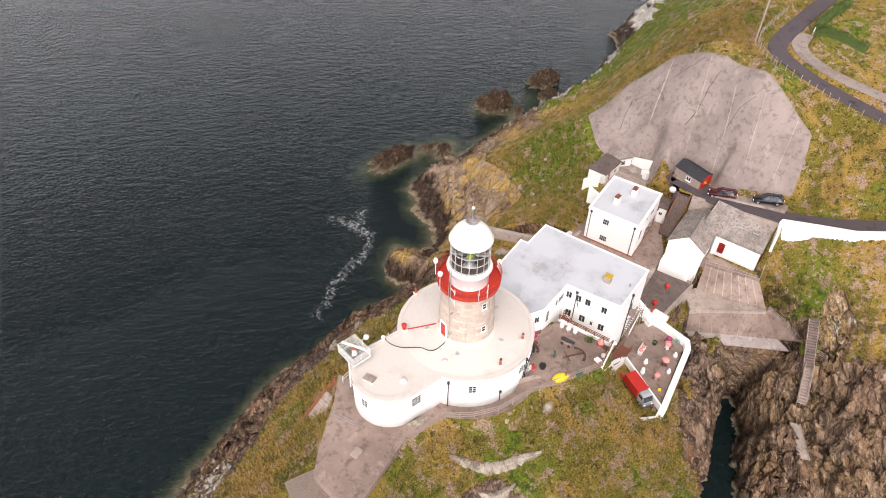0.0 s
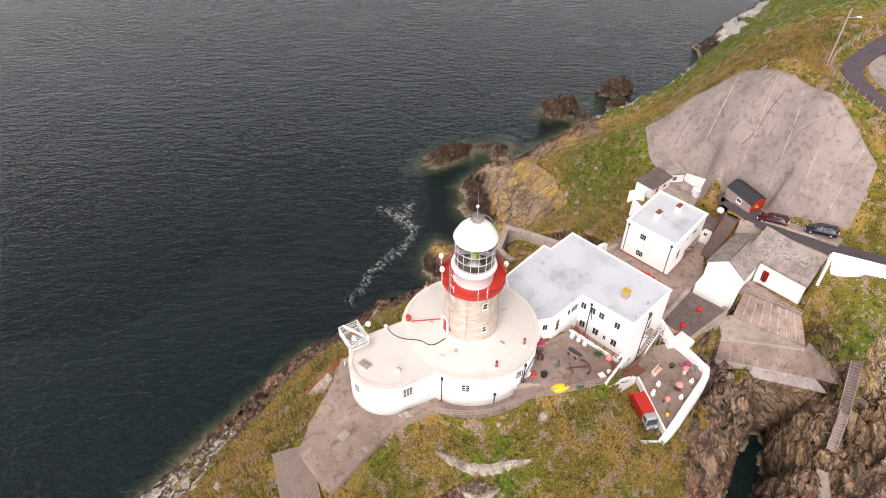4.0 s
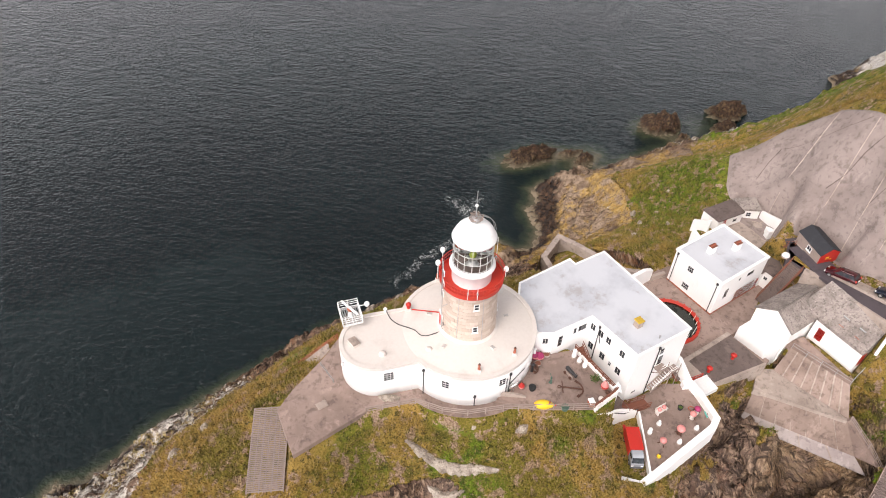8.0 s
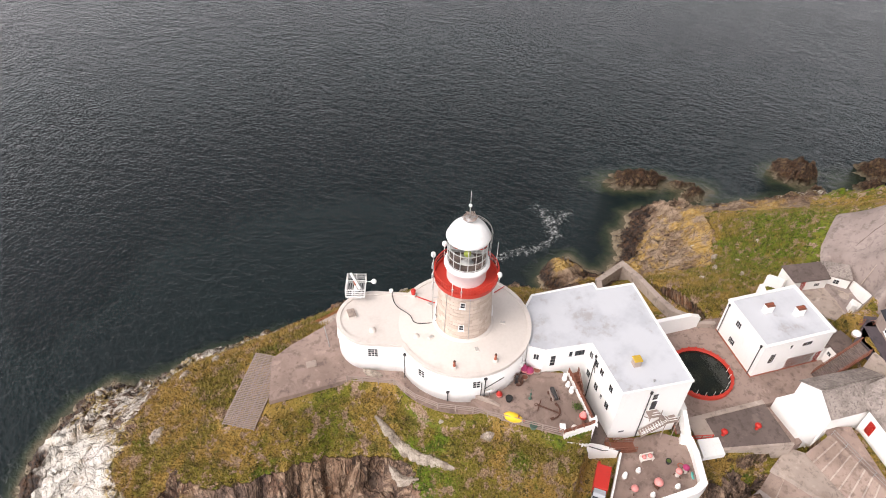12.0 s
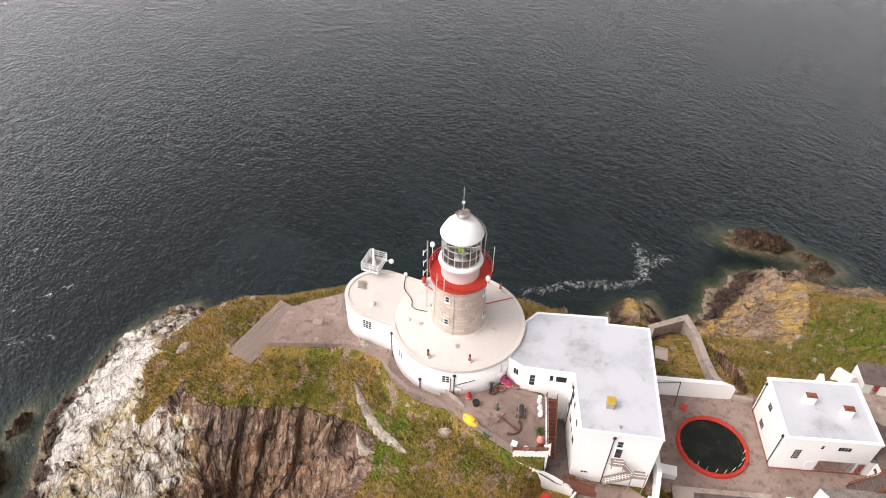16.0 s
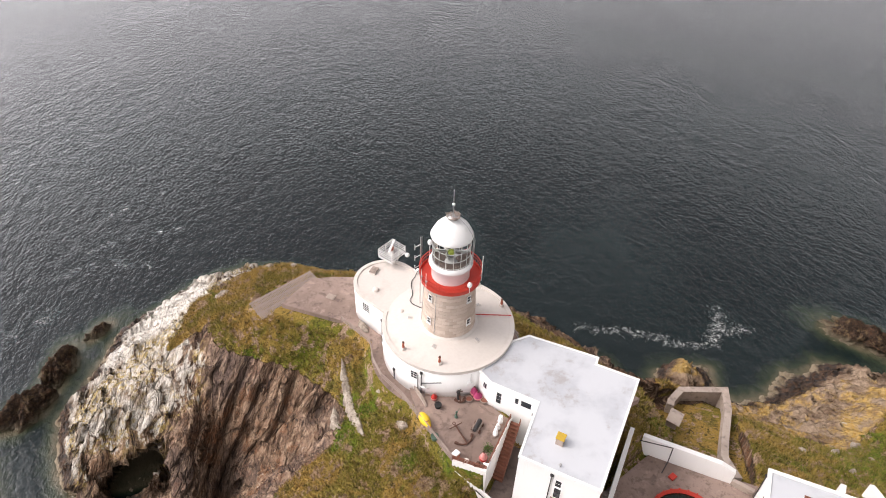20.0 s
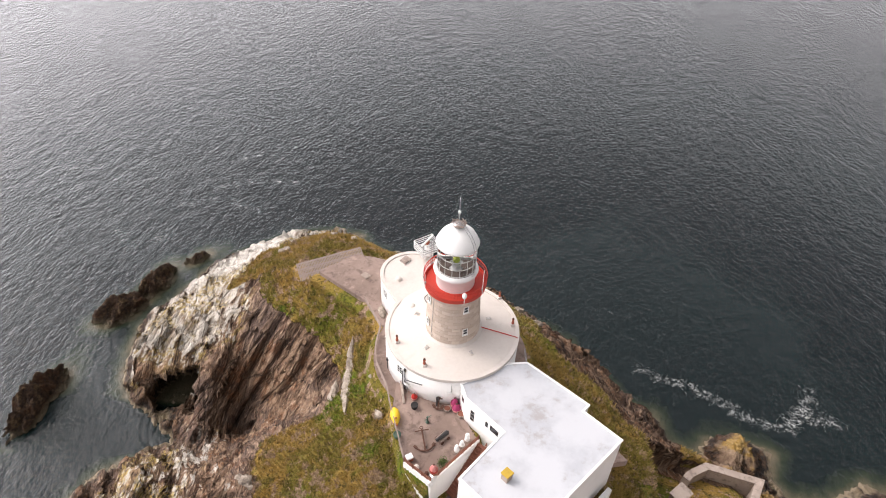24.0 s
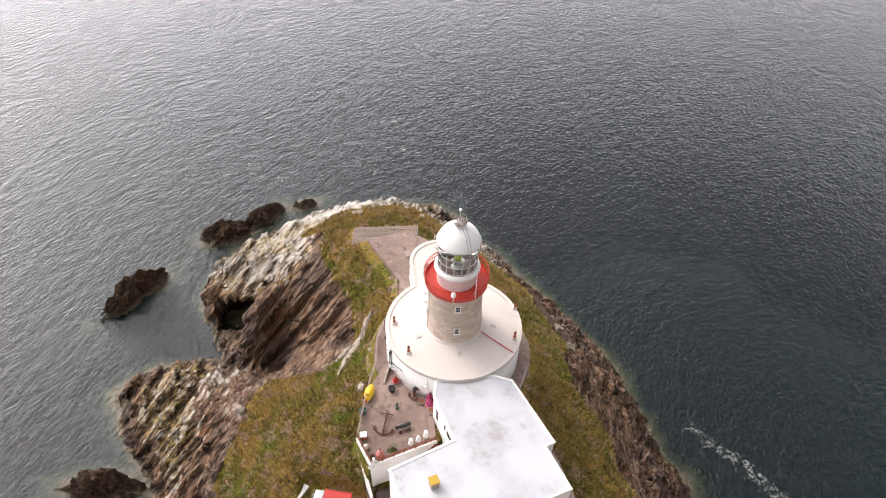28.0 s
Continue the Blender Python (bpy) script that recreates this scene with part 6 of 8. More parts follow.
annexe = thing("annexe", (34, -38.5, 18), "small white lean-to with a brown flat roof beside the stairs", "outhouse")
AN = [(32.2, -37.9), (34.9, -40.2), (38.3, -36.4), (35.4, -34.2)]
part("wall", prism(B(), AN, 17.6, 20.9), M_WHITE, annexe)
part("roof", prism(B(), grown(AN, 0.12), 20.9, 21.05), M_CONC_DARK, annexe, "brown felt roof")
part("door", face_box(B(), AN[1], AN[0], 0.6, 1.4, 18.1, 20.1, 0.0, 0.07), M_RED, annexe, "red door")
solid("buttress", wall_strip(B(), [(38.2, -27.6, 22.2), (36.5, -29.4, 21.2)], 0.6, 4.0), M_WHITE, "white sloping buttress wall on the bank", "wall", kind="structure")
solid("buttress_wall", wall_strip(B(), [(42.6, -28.0, 20.8), (41.2, -30.4, 22.2)], 0.5, 4.0), M_WHITE, "white raking wall beside the hut", "wall", kind="structure")

# ---- huts on the bank ----
hut = thing("white_hut", (45, -32.5, 20), "small white hut with a brown roof", "hut")
HU = [(44.1, -29.3), (41.7, -31.6), (45.5, -35.6), (48.2, -33.9)]
part("wall", prism(B(), HU, 17.5, 21.95), M_WHITE, hut)
part("roof", prism(B(), grown(HU, 0.15), lambda x, y: 21.95, lambda x, y: 22.2 + 0.05 * (x - 45)), M_CONC_DARK, hut, "brown mono-pitch roof")
part("door", face_box(B(), HU[2], HU[1], 3.6, 4.4, 20.0, 21.8, 0.0, 0.07), M_RED, hut, "red door")
face_window(hut, HU[2], HU[1], 1.6, 20.6, 0.95, 0.7, (3, 1))
hut2 = thing("white_outhouse", (47.5, -36, 20), "small white outhouse with a grey slate roof", "outhouse")
HV = [(46.4, -35.0), (48.3, -33.9), (49.3, -37.4), (47.1, -38.4)]
part("wall", prism(B(), HV, 18.5, 21.8), M_WHITE, hut2)
part("roof", prism(B(), grown(HV, 0.15), 21.8, lambda x, y: 21.9 + 0.25 * (x - 46)), M_SLATE, hut2, "grey slate roof")
face_window(hut2, HV[3], HV[0], 1.7, 20.5, 0.9, 0.9, (2, 2))
slab("court_gravel", [(38.6, -32.3), (42.0, -31.4), (46, -36.0), (46.9, -38.6), (45.0, -40.6), (39.6, -38.8)], 19.2, 20.1, M_CONC_PALE, "pale gravel court between the huts", "court")
solid("court_wall", wall_strip(B(), [(47.6, -38.8, 21.6), (44.4, -41.4, 22.6), (40.2, -42.4, 24.6)], 0.3, 1.6), M_WHITE, "whitewashed low wall along the concrete slope", "wall", kind="structure")
_d = thing("broken_cupboard", (42.6, -39.6, 20.1), "white broken cupboard and scrap on the gravel court", "scrap")
part("body", box(B(), (-0.5, -0.35, 0), (0.5, 0.35, 1.5), pose(42.6, -39.6, 20.1, 0, 0, 25), 0.03), M_WTRIM, _d)
part("board", box(B(), (-0.7, -0.05, 0), (0.7, 0.05, 1.1), pose(43.6, -39.9, 20.1, 18, 0, 70), 0.01), M_WTRIM, _d)
stairs("red_stairs", (31.6, -41.6, 24.05), (28.6, -38.4, 18.15), 1.9, 24, M_CONC_DARK, "wide brown stairs with dark red rails up to the road", M_BROWNWOOD, M_BROWNWOOD)
stairs("court_stairs", (36.2, -41.3, 24.05), (39.6, -39.8, 20.15), 1.2, 16, M_CONC_DARK, "brown stairs with dark red rails down to the court", M_BROWNWOOD, M_BROWNWOOD)

# ---- white building with the stone roof ----
barn = thing("stone_roofed_building", (24, -41, 16), "white-walled building with an old stone-slated roof below the road", "building")
PA, PB, PC, PD = (23.6, -36.4), (19.9, -40.6), (26.4, -46.2), (30.4, -42.6)
part("wall", prism(B(), [PA, PB, PC, PD], 13.4, 21.7), M_WHITE, barn, "tall white rendered wall")
part("front_annexe", prism(B(), [(21.3, -34.6), (18.4, -38.3), (20.0, -40.4), (23.5, -36.5)], 13.4, 19.4), M_WHITE, barn, "white stepped front wall")


def gable(a, b, c, d, eave, ridge, over, parent, material, label):
    """A pitched roof over the outline a, b, c, d; gables on a-b and c-d."""
    def P(p, z):
        return Vector((p[0], p[1], z))
    u = (P(c, 0) - P(b, 0)).normalized() * over
    m1, m2 = (P(a, ridge) + P(b, ridge)) / 2 - u, (P(c, ridge) + P(d, ridge)) / 2 + u
    for e0, e1, n in ((a, d, 0), (b, c, 1)):
        s = (P(e0, 0) - P(b if n == 0 else a, 0)).normalized() * over
        drop = (ridge - eave) / ((P(a, 0) - P(b, 0)).length / 2) * over
        q = [P(e0, eave - drop) + s - u, P(e1, eave - drop) + s + u, m2, m1]
        bm = B()
        up = (q[1] - q[0]).cross(q[3] - q[0]).normalized()
        up = up if up.z > 0 else -up
        lo = [bm.verts.new(v + up * 0.02) for v in q]
        hi = [bm.verts.new(v + up * 0.16) for v in q]
        bm.faces.new(hi)
        bm.faces.new(lo[::-1])
        for i in range(4):
            bm.faces.new((lo[i], lo[(i + 1) % 4], hi[(i + 1) % 4], hi[i]))
        bmesh.ops.recalc_face_normals(bm, faces=bm.faces)
        part("roof", bm, material, parent, label)
    for e0, e1, m in ((a, b, m1 + u), (c, d, m2 - u)):
        bm = B()
        w = (P(e1, 0) - P(e0, 0)).cross(Vector((0, 0, 1))).normalized() * 0.12
        v = [bm.verts.new(x) for x in (P(e0, eave - 0.05), P(e1, eave - 0.05), m - Vector((0, 0, 0.02)))]
        v2 = [bm.verts.new(x.co - w) for x in v]
        bm.faces.new(v)
        bm.faces.new(v2[::-1])
        for i in range(3):
            bm.faces.new((v[i], v[(i + 1) % 3], v2[(i + 1) % 3], v2[i]))
        bmesh.ops.recalc_face_normals(bm, faces=bm.faces)
        part("gable", bm, M_WHITE, parent, "white gable wall")


gable(PA, PB, PC, PD, 21.7, 23.6, 0.18, barn, M_SLATE, "old lichened stone-slate roof")
# lower wing along the road
W1, W2, W3, W4 = (23.5, -44.2), (18.5, -49.1), (20.3, -50.9), (26.4, -45.4)
part("wing_wall", prism(B(), [W1, W2, W3, W4], 15.5, 22.0), M_WHITE, barn, "white wall of the wing")
_bm = prism(B(), grown([(25.36, -42.38), W2, W3, (26.9, -44.9)], 0.15), 22.0, lambda x, y: 22.5 + 1.25 * max(0.0, (x - 23.5) * 0.7 - (y + 44.2) * 0.72))
part("wing_roof", _bm, M_SLATE, barn, "stone-slate roof of the wing")
part("door", face_box(B(), W2, W1, 5.2, 6.2, 19.05, 21.1, 0.0, 0.09), M_ORANGE, barn, "orange-red door")
part("end_door", face_box(B(), W3, W2, 1.0, 2.2, 19.4, 21.6, 0.0, 0.09), M_RED, barn, "red end door")
for _s in (1.6, 4.0):
    _p = Vector((*W2, 0)).lerp(Vector((*W1, 0)), _s / 7.0)
    _t = part("roof_light", box(B(), (-0.45, -0.55, 0), (0.45, 0.55, 0.14), pose(_p.x + 1.15, _p.y - 0.75, 24.0, 48, 0, 44), 0.02), M_STEEL, barn, "grey roof light")
    part("patch", box(B(), (-0.35, -0.3, 0), (0.35, 0.3, 0.06), pose(_p.x + 0.5, _p.y - 0.3, 23.1, 48, 0, 44), 0.01), M_TERRA, barn, "patch of red tiles")
# coping along the road side of the roof
solid("roof_coping", wall_strip(B(), [(30.9, -42.6, 24.5), (28.6, -45.6, 24.9), (26.5, -45.8, 25.5), (19.8, -51.0, 26.9)], 0.4, 2.4), M_CONC_PALE, "pale coping wall between roof and road", "wall", kind="structure")
solid("road_wall", wall_strip(B(), [(19.6, -51.0, 27.8), (17.4, -54.8, 28.3), (15.0, -60, 28.5), (13.9, -66, 28.8), (12, -80, 29.4)], 0.5, 4.4), M_WHITE, "long white-painted wall beside the road", "wall", kind="structure")
solid("road_wall_end", wall_strip(B(), [(19.6, -51.0, 27.6), (18.5, -50.5, 26.0)], 0.35, 3.2), M_WHITE, "white wall end running down the bank", "wall", kind="structure")

# ---- retained concrete slopes above the inlet ----
def ramp_face(name, quad, thick, label, material=None, ribs=0):
    """A sloping concrete slab over four corners, with raised joints across it."""
    bm = B()
    q = [Vector(p) for p in quad]
    up = (q[1] - q[0]).cross(q[3] - q[0]).normalized()
    up = up if up.z > 0 else -up
    hi, lo = [bm.verts.new(v) for v in q], [bm.verts.new(v - up * thick) for v in q]
    bm.faces.new(hi)
    bm.faces.new(lo[::-1])
    for i in range(4):
        bm.faces.new((lo[i], lo[(i + 1) % 4], hi[(i + 1) % 4], hi[i]))
    bmesh.ops.recalc_face_normals(bm, faces=bm.faces)
    ob = solid(name, bm, material or M_CONC, label, "slope", kind="structure")
    for k in range(1, ribs):
        f = k / ribs
        part("joint", beam(B(), q[0].lerp(q[1], f) + up * 0.02, q[3].lerp(q[2], f) + up * 0.02, 0.17, 0.06), M_CONC_PALE, ob)
    return ob


slab("apron_paving", [(19.9, -41.4), (15.5, -48.3), (16.2, -48.9), (22.6, -43.4), (20.6, -40.8)], 18.3, 19.05, M_CONC, "concrete apron before the wing", "paving")
ramp_face("upper_slope", SLOPES["upper_slope"], 0.4, "steep stained concrete slope with pale streaks", M_CONC_DAMP, 8)
slab("ramp_paving", [(17.9, -40.3), (12.0, -49.0), (11.6, -48.2), (13.4, -37.1), (17.4, -38.0)], 15.4, 16.2, M_CONC_PALE, "pale worn concrete ramp", "ramp")
solid("ramp_kerb", wall_strip(B(), [(13.4, -37.1, 16.45), (11.7, -48.5, 16.45)], 0.35, 0.6), M_CONC_PALE, "pale kerb along the ramp", "kerb", kind="structure")
ramp_face("middle_slope", SLOPES["middle_slope"], 0.5, "steep brown concrete slope below the ramp", M_CONC_DAMP, 7)
ramp_face("lower_slab", SLOPES["lower_slab"], 0.6, "broad grey concrete ledge above the inlet", M_CONC_GREY, 4)
ramp_face("side_slope", SLOPES["side_slope"], 0.5, "concrete edge slope beside the steps")
railing("ramp_fence", [(19.9, -41.6, 19.05), (15.6, -48.4, 19.05), (17.2, -49.6, 20.2)], 1.0, M_STEEL, "grey tubular fence above the slope", 2, 1.8, 0.024)
railing("steps_fence", [(11.9, -48.9, 16.3), (9.6, -51.4, 14.6), (7.4, -53.2, 13.0), (4.6, -55.6, 12.6)], 1.0, M_GREYWOOD, "grey timber fence beside the steps", 3, 1.6, 0.045)
stairs("inlet_steps", (8.1, -53.6, at_ground(8.1, -53.6) + 0.7), (2.9, -51.6, at_ground(2.9, -51.6) + 0.5), 1.3, 18, M_CONC_DARK, "concrete steps down to the rocks", M_CONC)
stairs("wooden_steps", (2.9, -51.6, at_ground(2.9, -51.6) + 0.5), (-1.2, -49.2, at_ground(-1.2, -49.2) + 0.5), 1.0, 12, M_GREYWOOD, "grey wooden steps over the rocks", M_GREYWOOD, M_GREYWOOD)
stairs("rock_steps", (-2.4, -48.9, at_ground(-2.4, -48.9) + 0.9), (-8.4, -46.6, at_ground(-8.4, -46.6) + 0.9), 1.4, 18, M_CONC_PALE, "rough steps cut down the rocks", M_CONC_PALE)

# ---- sprayed concrete over the slope ----
def concrete_slope():
    xs, ys = np.arange(22, 64, 0.5), np.arange(-61, -31, 0.5)
    gx, gy = np.meshgrid(xs, ys)
    z, _, _ = land(gx, gy)
    d = inside_distance(gx, gy, CONC_SLOPE)
    bm = B()
    bump = 0.5 * (fbm(gx, gy, 0.18, 3, 90) - 0.5)
    v = [[bm.verts.new((gx[j, i], gy[j, i], z[j, i] + 0.18 + min(0.14, max(-0.9, d[j, i])) + bump[j, i])) for i in range(len(xs))] for j in range(len(ys))]
    for j in range(len(ys) - 1):
        for i in range(len(xs) - 1):
            if min(d[j, i], d[j + 1, i], d[j, i + 1], d[j + 1, i + 1]) > -0.9:
                bm.faces.new((v[j][i], v[j][i + 1], v[j + 1][i + 1], v[j + 1][i]))
    bmesh.ops.delete(bm, geom=[q for q in bm.verts if not q.link_faces], context="VERTS")
    ob = solid("concrete_slope", bm, M_CONC_SLOPE, "pinkish-grey sprayed concrete covering the steep bank", "slope", kind="structure", smooth=True)
    for a, b in (((28, -53.4), (31.6, -56.4)), ((31.4, -50.2), (36, -52.4)), ((35, -47.4), (41, -50.2)), ((39.4, -44), (48, -48.6)), ((45, -38), (55, -45.6))):
        bm = B()
        pts = [Vector((*a, 0)).lerp(Vector((*b, 0)), k / 14) for k in range(15)]
        zz, _, _ = land(np.array([p.x for p in pts]), np.array([p.y for p in pts]))
        bb = 0.5 * (fbm(np.array([p.x for p in pts]), np.array([p.y for p in pts]), 0.18, 3, 90) - 0.5)
        for p, h, e in zip(pts, zz, bb):
            p.z = h + 0.36 + e
        for p, q in zip(pts, pts[1:]):
            beam(bm, p, q, 0.12, 0.1)
        part("joint", bm, M_CONC_PALE, ob)
    for path in ([(52.5, -37.2), (54.6, -38.6), (55.8, -40), (54.0, -41.8), (52.1, -43.8), (49.5, -46.7), (48.8, -48)], [(44.9, -49.3), (44.3, -47.6), (43.2, -46.3), (42.8, -44.4)], [(36.5, -51.4), (37.4, -49.8), (37.0, -48.2)]):
        pts = along([(*p, 0) for p in path], 0.6)
        zz, _, _ = land(np.array([p.x for p in pts]), np.array([p.y for p in pts]))
        bb = 0.5 * (fbm(np.array([p.x for p in pts]), np.array([p.y for p in pts]), 0.18, 3, 90) - 0.5)
        bm = B()
        for p, h, e in zip(pts, zz, bb):
            p.z = h + 0.32 + e
        for p, q in zip(pts, pts[1:]):
            beam(bm, p, q, 0.14 + 0.06 * math.sin(p.x * 5), 0.05)
        part("crack", bm, M_CONC_DARK, ob, "dark open crack")


concrete_slope()

# ---- roads ----
def road(name, path, width, material, label, lift=0.06):
    bm = B()
    pts = along(path, 1.5)
    rows = []
    for i, p in enumerate(pts):
        d = (pts[min(i + 1, len(pts) - 1)] - pts[max(i - 1, 0)]).xy.normalized()
        n = Vector((-d.y, d.x)) * width / 2
        rows.append([bm.verts.new((p.x + n.x * s, p.y + n.y * s, p.z + z)) for s, z in ((1.02, -0.4), (1, lift), (0, lift + 0.05), (-1, lift), (-1.02, -0.4))])
    for a, b in zip(rows, rows[1:]):
        for i in range(4):
            bm.faces.new((a[i], a[i + 1], b[i + 1], b[i]))
    bmesh.ops.recalc_face_normals(bm, faces=bm.faces)
    return solid(name, bm, material, label, "road", kind="structure")


road("road", ROAD, 3.8, M_ASPHALT, "narrow patched asphalt road below the slope")
road("upper_road", UPPER, 3.0, M_ASPHALT, "winding asphalt road up the hill")
road("side_track", SIDE, 2.5, M_CONC_SLOPE, "pale concrete track beside the upper road")
slab("parking_strip", [(31.8, -46.4), (24.2, -55.0), (22.2, -53.2), (29.6, -45.6)], 24.2, lambda x, y: 24.75 + (31.8 - x) * 0.27, M_CONC_PALE, "dusty concrete strip below the slope", "paving")
slab("shed_apron", [(32.5, -41), (37.6, -40.6), (38.6, -42.6), (33.5, -46.2), (30.6, -43.6)], 23.4, 24.12, M_ASPHALT, "dark asphalt apron beside the shed", "paving")

annex = thing("yard_annexe", (34, -39.8, 18.1), "low white annexe with a brown flat roof beside the stairs", "annexe")
AX = [(33.0, -38.0), (36.2, -39.0), (34.8, -41.5), (31.8, -39.4)]
part("wall", prism(B(), AX, 17.6, 21.1), M_WHITE, annex)
part("roof", prism(B(), grown(AX, 0.12), 21.1, 21.3), M_CONC_DARK, annex, "brown felted roof")
face_window(annex, AX[3], AX[0], 0.9, 19.6, 0.7, 0.7, (2, 1))
slab("passage_paving", [(20.4, -33.5), (16.4, -38.0), (18.4, -39.2), (21.7, -34.6)], 12.0, 17.2, M_CONC, "worn concrete passage behind the deck", "paving")
slab("stair_yard", [(31.8, -39.0), (30.0, -38.6), (31.2, -41.2), (34.6, -41.6)], 17.0, 18.1, M_CONC_DARK, "dark paving under the red stairs", "paving")

# ---- granite blocks of the tower ----
def tower_blocks():
    """Courses of curved blocks; the blocks of one course share a mesh."""
    courses, count = 13, 22
    z0, z1 = T0 + 0.34, T1 - 0.5
    h = (z1 - z0) / courses
    rng = random.Random(11)
    inv = world_of(tower).inverted()
    for c in range(courses):
        lo, hi = z0 + h * c + 0.006, z0 + h * (c + 1) - 0.006
        r = [R0 + (R1 - R0) * (z - T0) / (T1 - T0) for z in (lo, hi)]
        half = math.pi / count - 0.003
        bm = B()
        cols = []
        for i in range(4):
            a = -half + 2 * half * i / 3
            cols.append([bm.verts.new((q * math.cos(a), q * math.sin(a), z)) for q, z in ((r[0] - 0.1, lo), (r[0] + 0.018, lo + 0.01), (r[1] + 0.018, hi - 0.01), (r[1] - 0.1, hi))])
        for p, q in zip(cols, cols[1:]):
            for k in range(3):
                bm.faces.new((p[k], q[k], q[k + 1], p[k + 1]))
        bm.faces.new(cols[0])
        bm.faces.new(cols[-1][::-1])
        bmesh.ops.recalc_face_normals(bm, faces=bm.faces)
        me = bpy.data.meshes.new("stone")
        bm.to_mesh(me)
        bm.free()
        me.materials.append(M_STONE)
        for i in range(count):
            ob = new("stone", me)
            ob.parent = tower
            ob.matrix_parent_inverse = inv
            turn = 360 * (i + 0.5 * (c % 2)) / count + rng.uniform(-0.3, 0.3)
            s = 1 + rng.uniform(-0.004, 0.005)
            ob.matrix_basis = pose(0, 0, 0, 0, 0, turn) @ Matrix.Diagonal((s, s, 1, 1))
            tagged(ob)


# ---- things on the round roof ----
def chimney_pot(x, y, z=31.2):
    t = thing("roof_vent_pot", (x, y, z), "red clay vent pot on the cream roof", "vent", "vent pots on the round roof")
    part("base", box(B(), (-0.24, -0.24, -0.15), (0.24, 0.24, 0.22), pose(x, y, z, 0, 0, 20), 0.05), M_CREAM, t, "pale mortar base")
    part("pot", lathe(B(), [(0.16, 0.2), (0.17, 0.3), (0.13, 0.55), (0.11, 0.8), (0.15, 0.86), (0.15, 0.94), (0.06, 0.95)], (x, y, z), 14), M_TERRA, t, "red clay pot", True)
    part("cap", lathe(B(), [(0.05, 0.94), (0.14, 1.0), (0.1, 1.12), (0.0, 1.16)], (x, y, z), 12), M_RUST, t, "dark cowl", True)


for _x, _y in ((-6.3, -2.9), (-2.9, -6.1), (7.2, 0.9), (5.7, 5.4)):
    chimney_pot(_x, _y)
_t = thing("red_vent", (-0.05, 7.2, 31.1), "squat red-painted vent on the edge of the cream roof", "vent")
part("base", box(B(), (-0.35, -0.35, -0.1), (0.35, 0.35, 0.3), pose(-0.05, 7.2, 31.1, 0, 0, 15), 0.05), M_CREAM, _t, "cream upstand")
part("drum", lathe(B(), [(0.24, 0.28), (0.26, 0.7), (0.3, 0.75), (0.3, 0.95), (0.18, 1.1), (0.0, 1.14)], (-0.05, 7.2, 31.1), 16), M_ORANGE, _t, "", True)
solid("roof_pipe", rod(rod(B(), (-0.04, 6.9, 31.2), (0.3, 3.2, 31.52), 0.07), (0.3, 3.2, 31.5), (0.3, 3.2, 31.75), 0.07), M_ORANGE, "red-painted pipe across the cream roof to the tower", "pipe")
solid("roof_pipe", rod(rod(B(), (3.3, -0.05, 31.52), (7.6, -1.05, 31.18), 0.06), (7.6, -1.05, 31.2), (7.9, -1.12, 30.9), 0.06), M_ORANGE, "red-painted pipe across the cream roof to its edge", "pipe")


def hose(name, path, r, material, label, category):
    """A cable that lies in smooth bends along a line of places."""
    cu = bpy.data.curves.new(name, "CURVE")
    cu.dimensions, cu.bevel_depth, cu.bevel_resolution, cu.resolution_u = "3D", r, 1, 6
    sp = cu.splines.new("BEZIER")
    sp.bezier_points.add(len(path) - 1)
    for b, p in zip(sp.bezier_points, path):
        b.co = p
        b.handle_left_type = b.handle_right_type = "AUTO"
    cu.materials.append(material)
    return tagged(new(name, cu), label, category)


hose("black_cable", [(-1.2, 9.6, 31.55), (-1.6, 9.2, 31.1), (-2.5, 8, 31.1), (-3, 5.5, 31.25), (-3.6, 4.4, 31.35), (-3.0, 3.2, 31.42), (-2.2, 2.5, 31.5), (-2.35, 2.35, 33)], 0.05, M_RUBBER, "black cable lying in a bend over the cream roof", "cable")
_t = thing("cable_cowl", (-1.2, 9.7, 31.05), "small white cowl where the cable leaves the roof", "cowl")
part("pipe", lathe(B(), [(0.16, -0.1), (0.14, 0.35)], (-1.2, 9.7, 31.1), 12), M_WTRIM, _t, "", True)
part("hood", ball(B(), (-1.2, 9.7, 31.5), 0.25, (1, 1, 0.75)), M_WTRIM, _t, "", True)
for _x, _y in ((-5.1, 3.1), (-7.2, 7.8)):
    solid("roof_skylight_plug", lathe(B(), [(0.42, -0.12), (0.38, 0.12), (0.24, 0.22), (0, 0.24)], (_x, _y, 31.1), 16), M_CREAM, "low cream-coated hump on the flat roof", "cap", smooth=True)
_t = thing("roof_hatch", (-6.7, 11.4, 31), "pale roof hatch with a raised lid and dark edge", "hatch")
part("frame", box(B(), (-0.6, -0.4, -0.1), (0.6, 0.4, 0.25), pose(-6.7, 11.4, 31, 0, 0, 55), 0.03), M_CREAM, _t)
part("lid", box(B(), (-0.66, -0.46, 0.25), (0.66, 0.46, 0.33), pose(-6.7, 11.4, 31, 4, 0, 55), 0.02), M_CONC_PALE, _t, "grey lid")
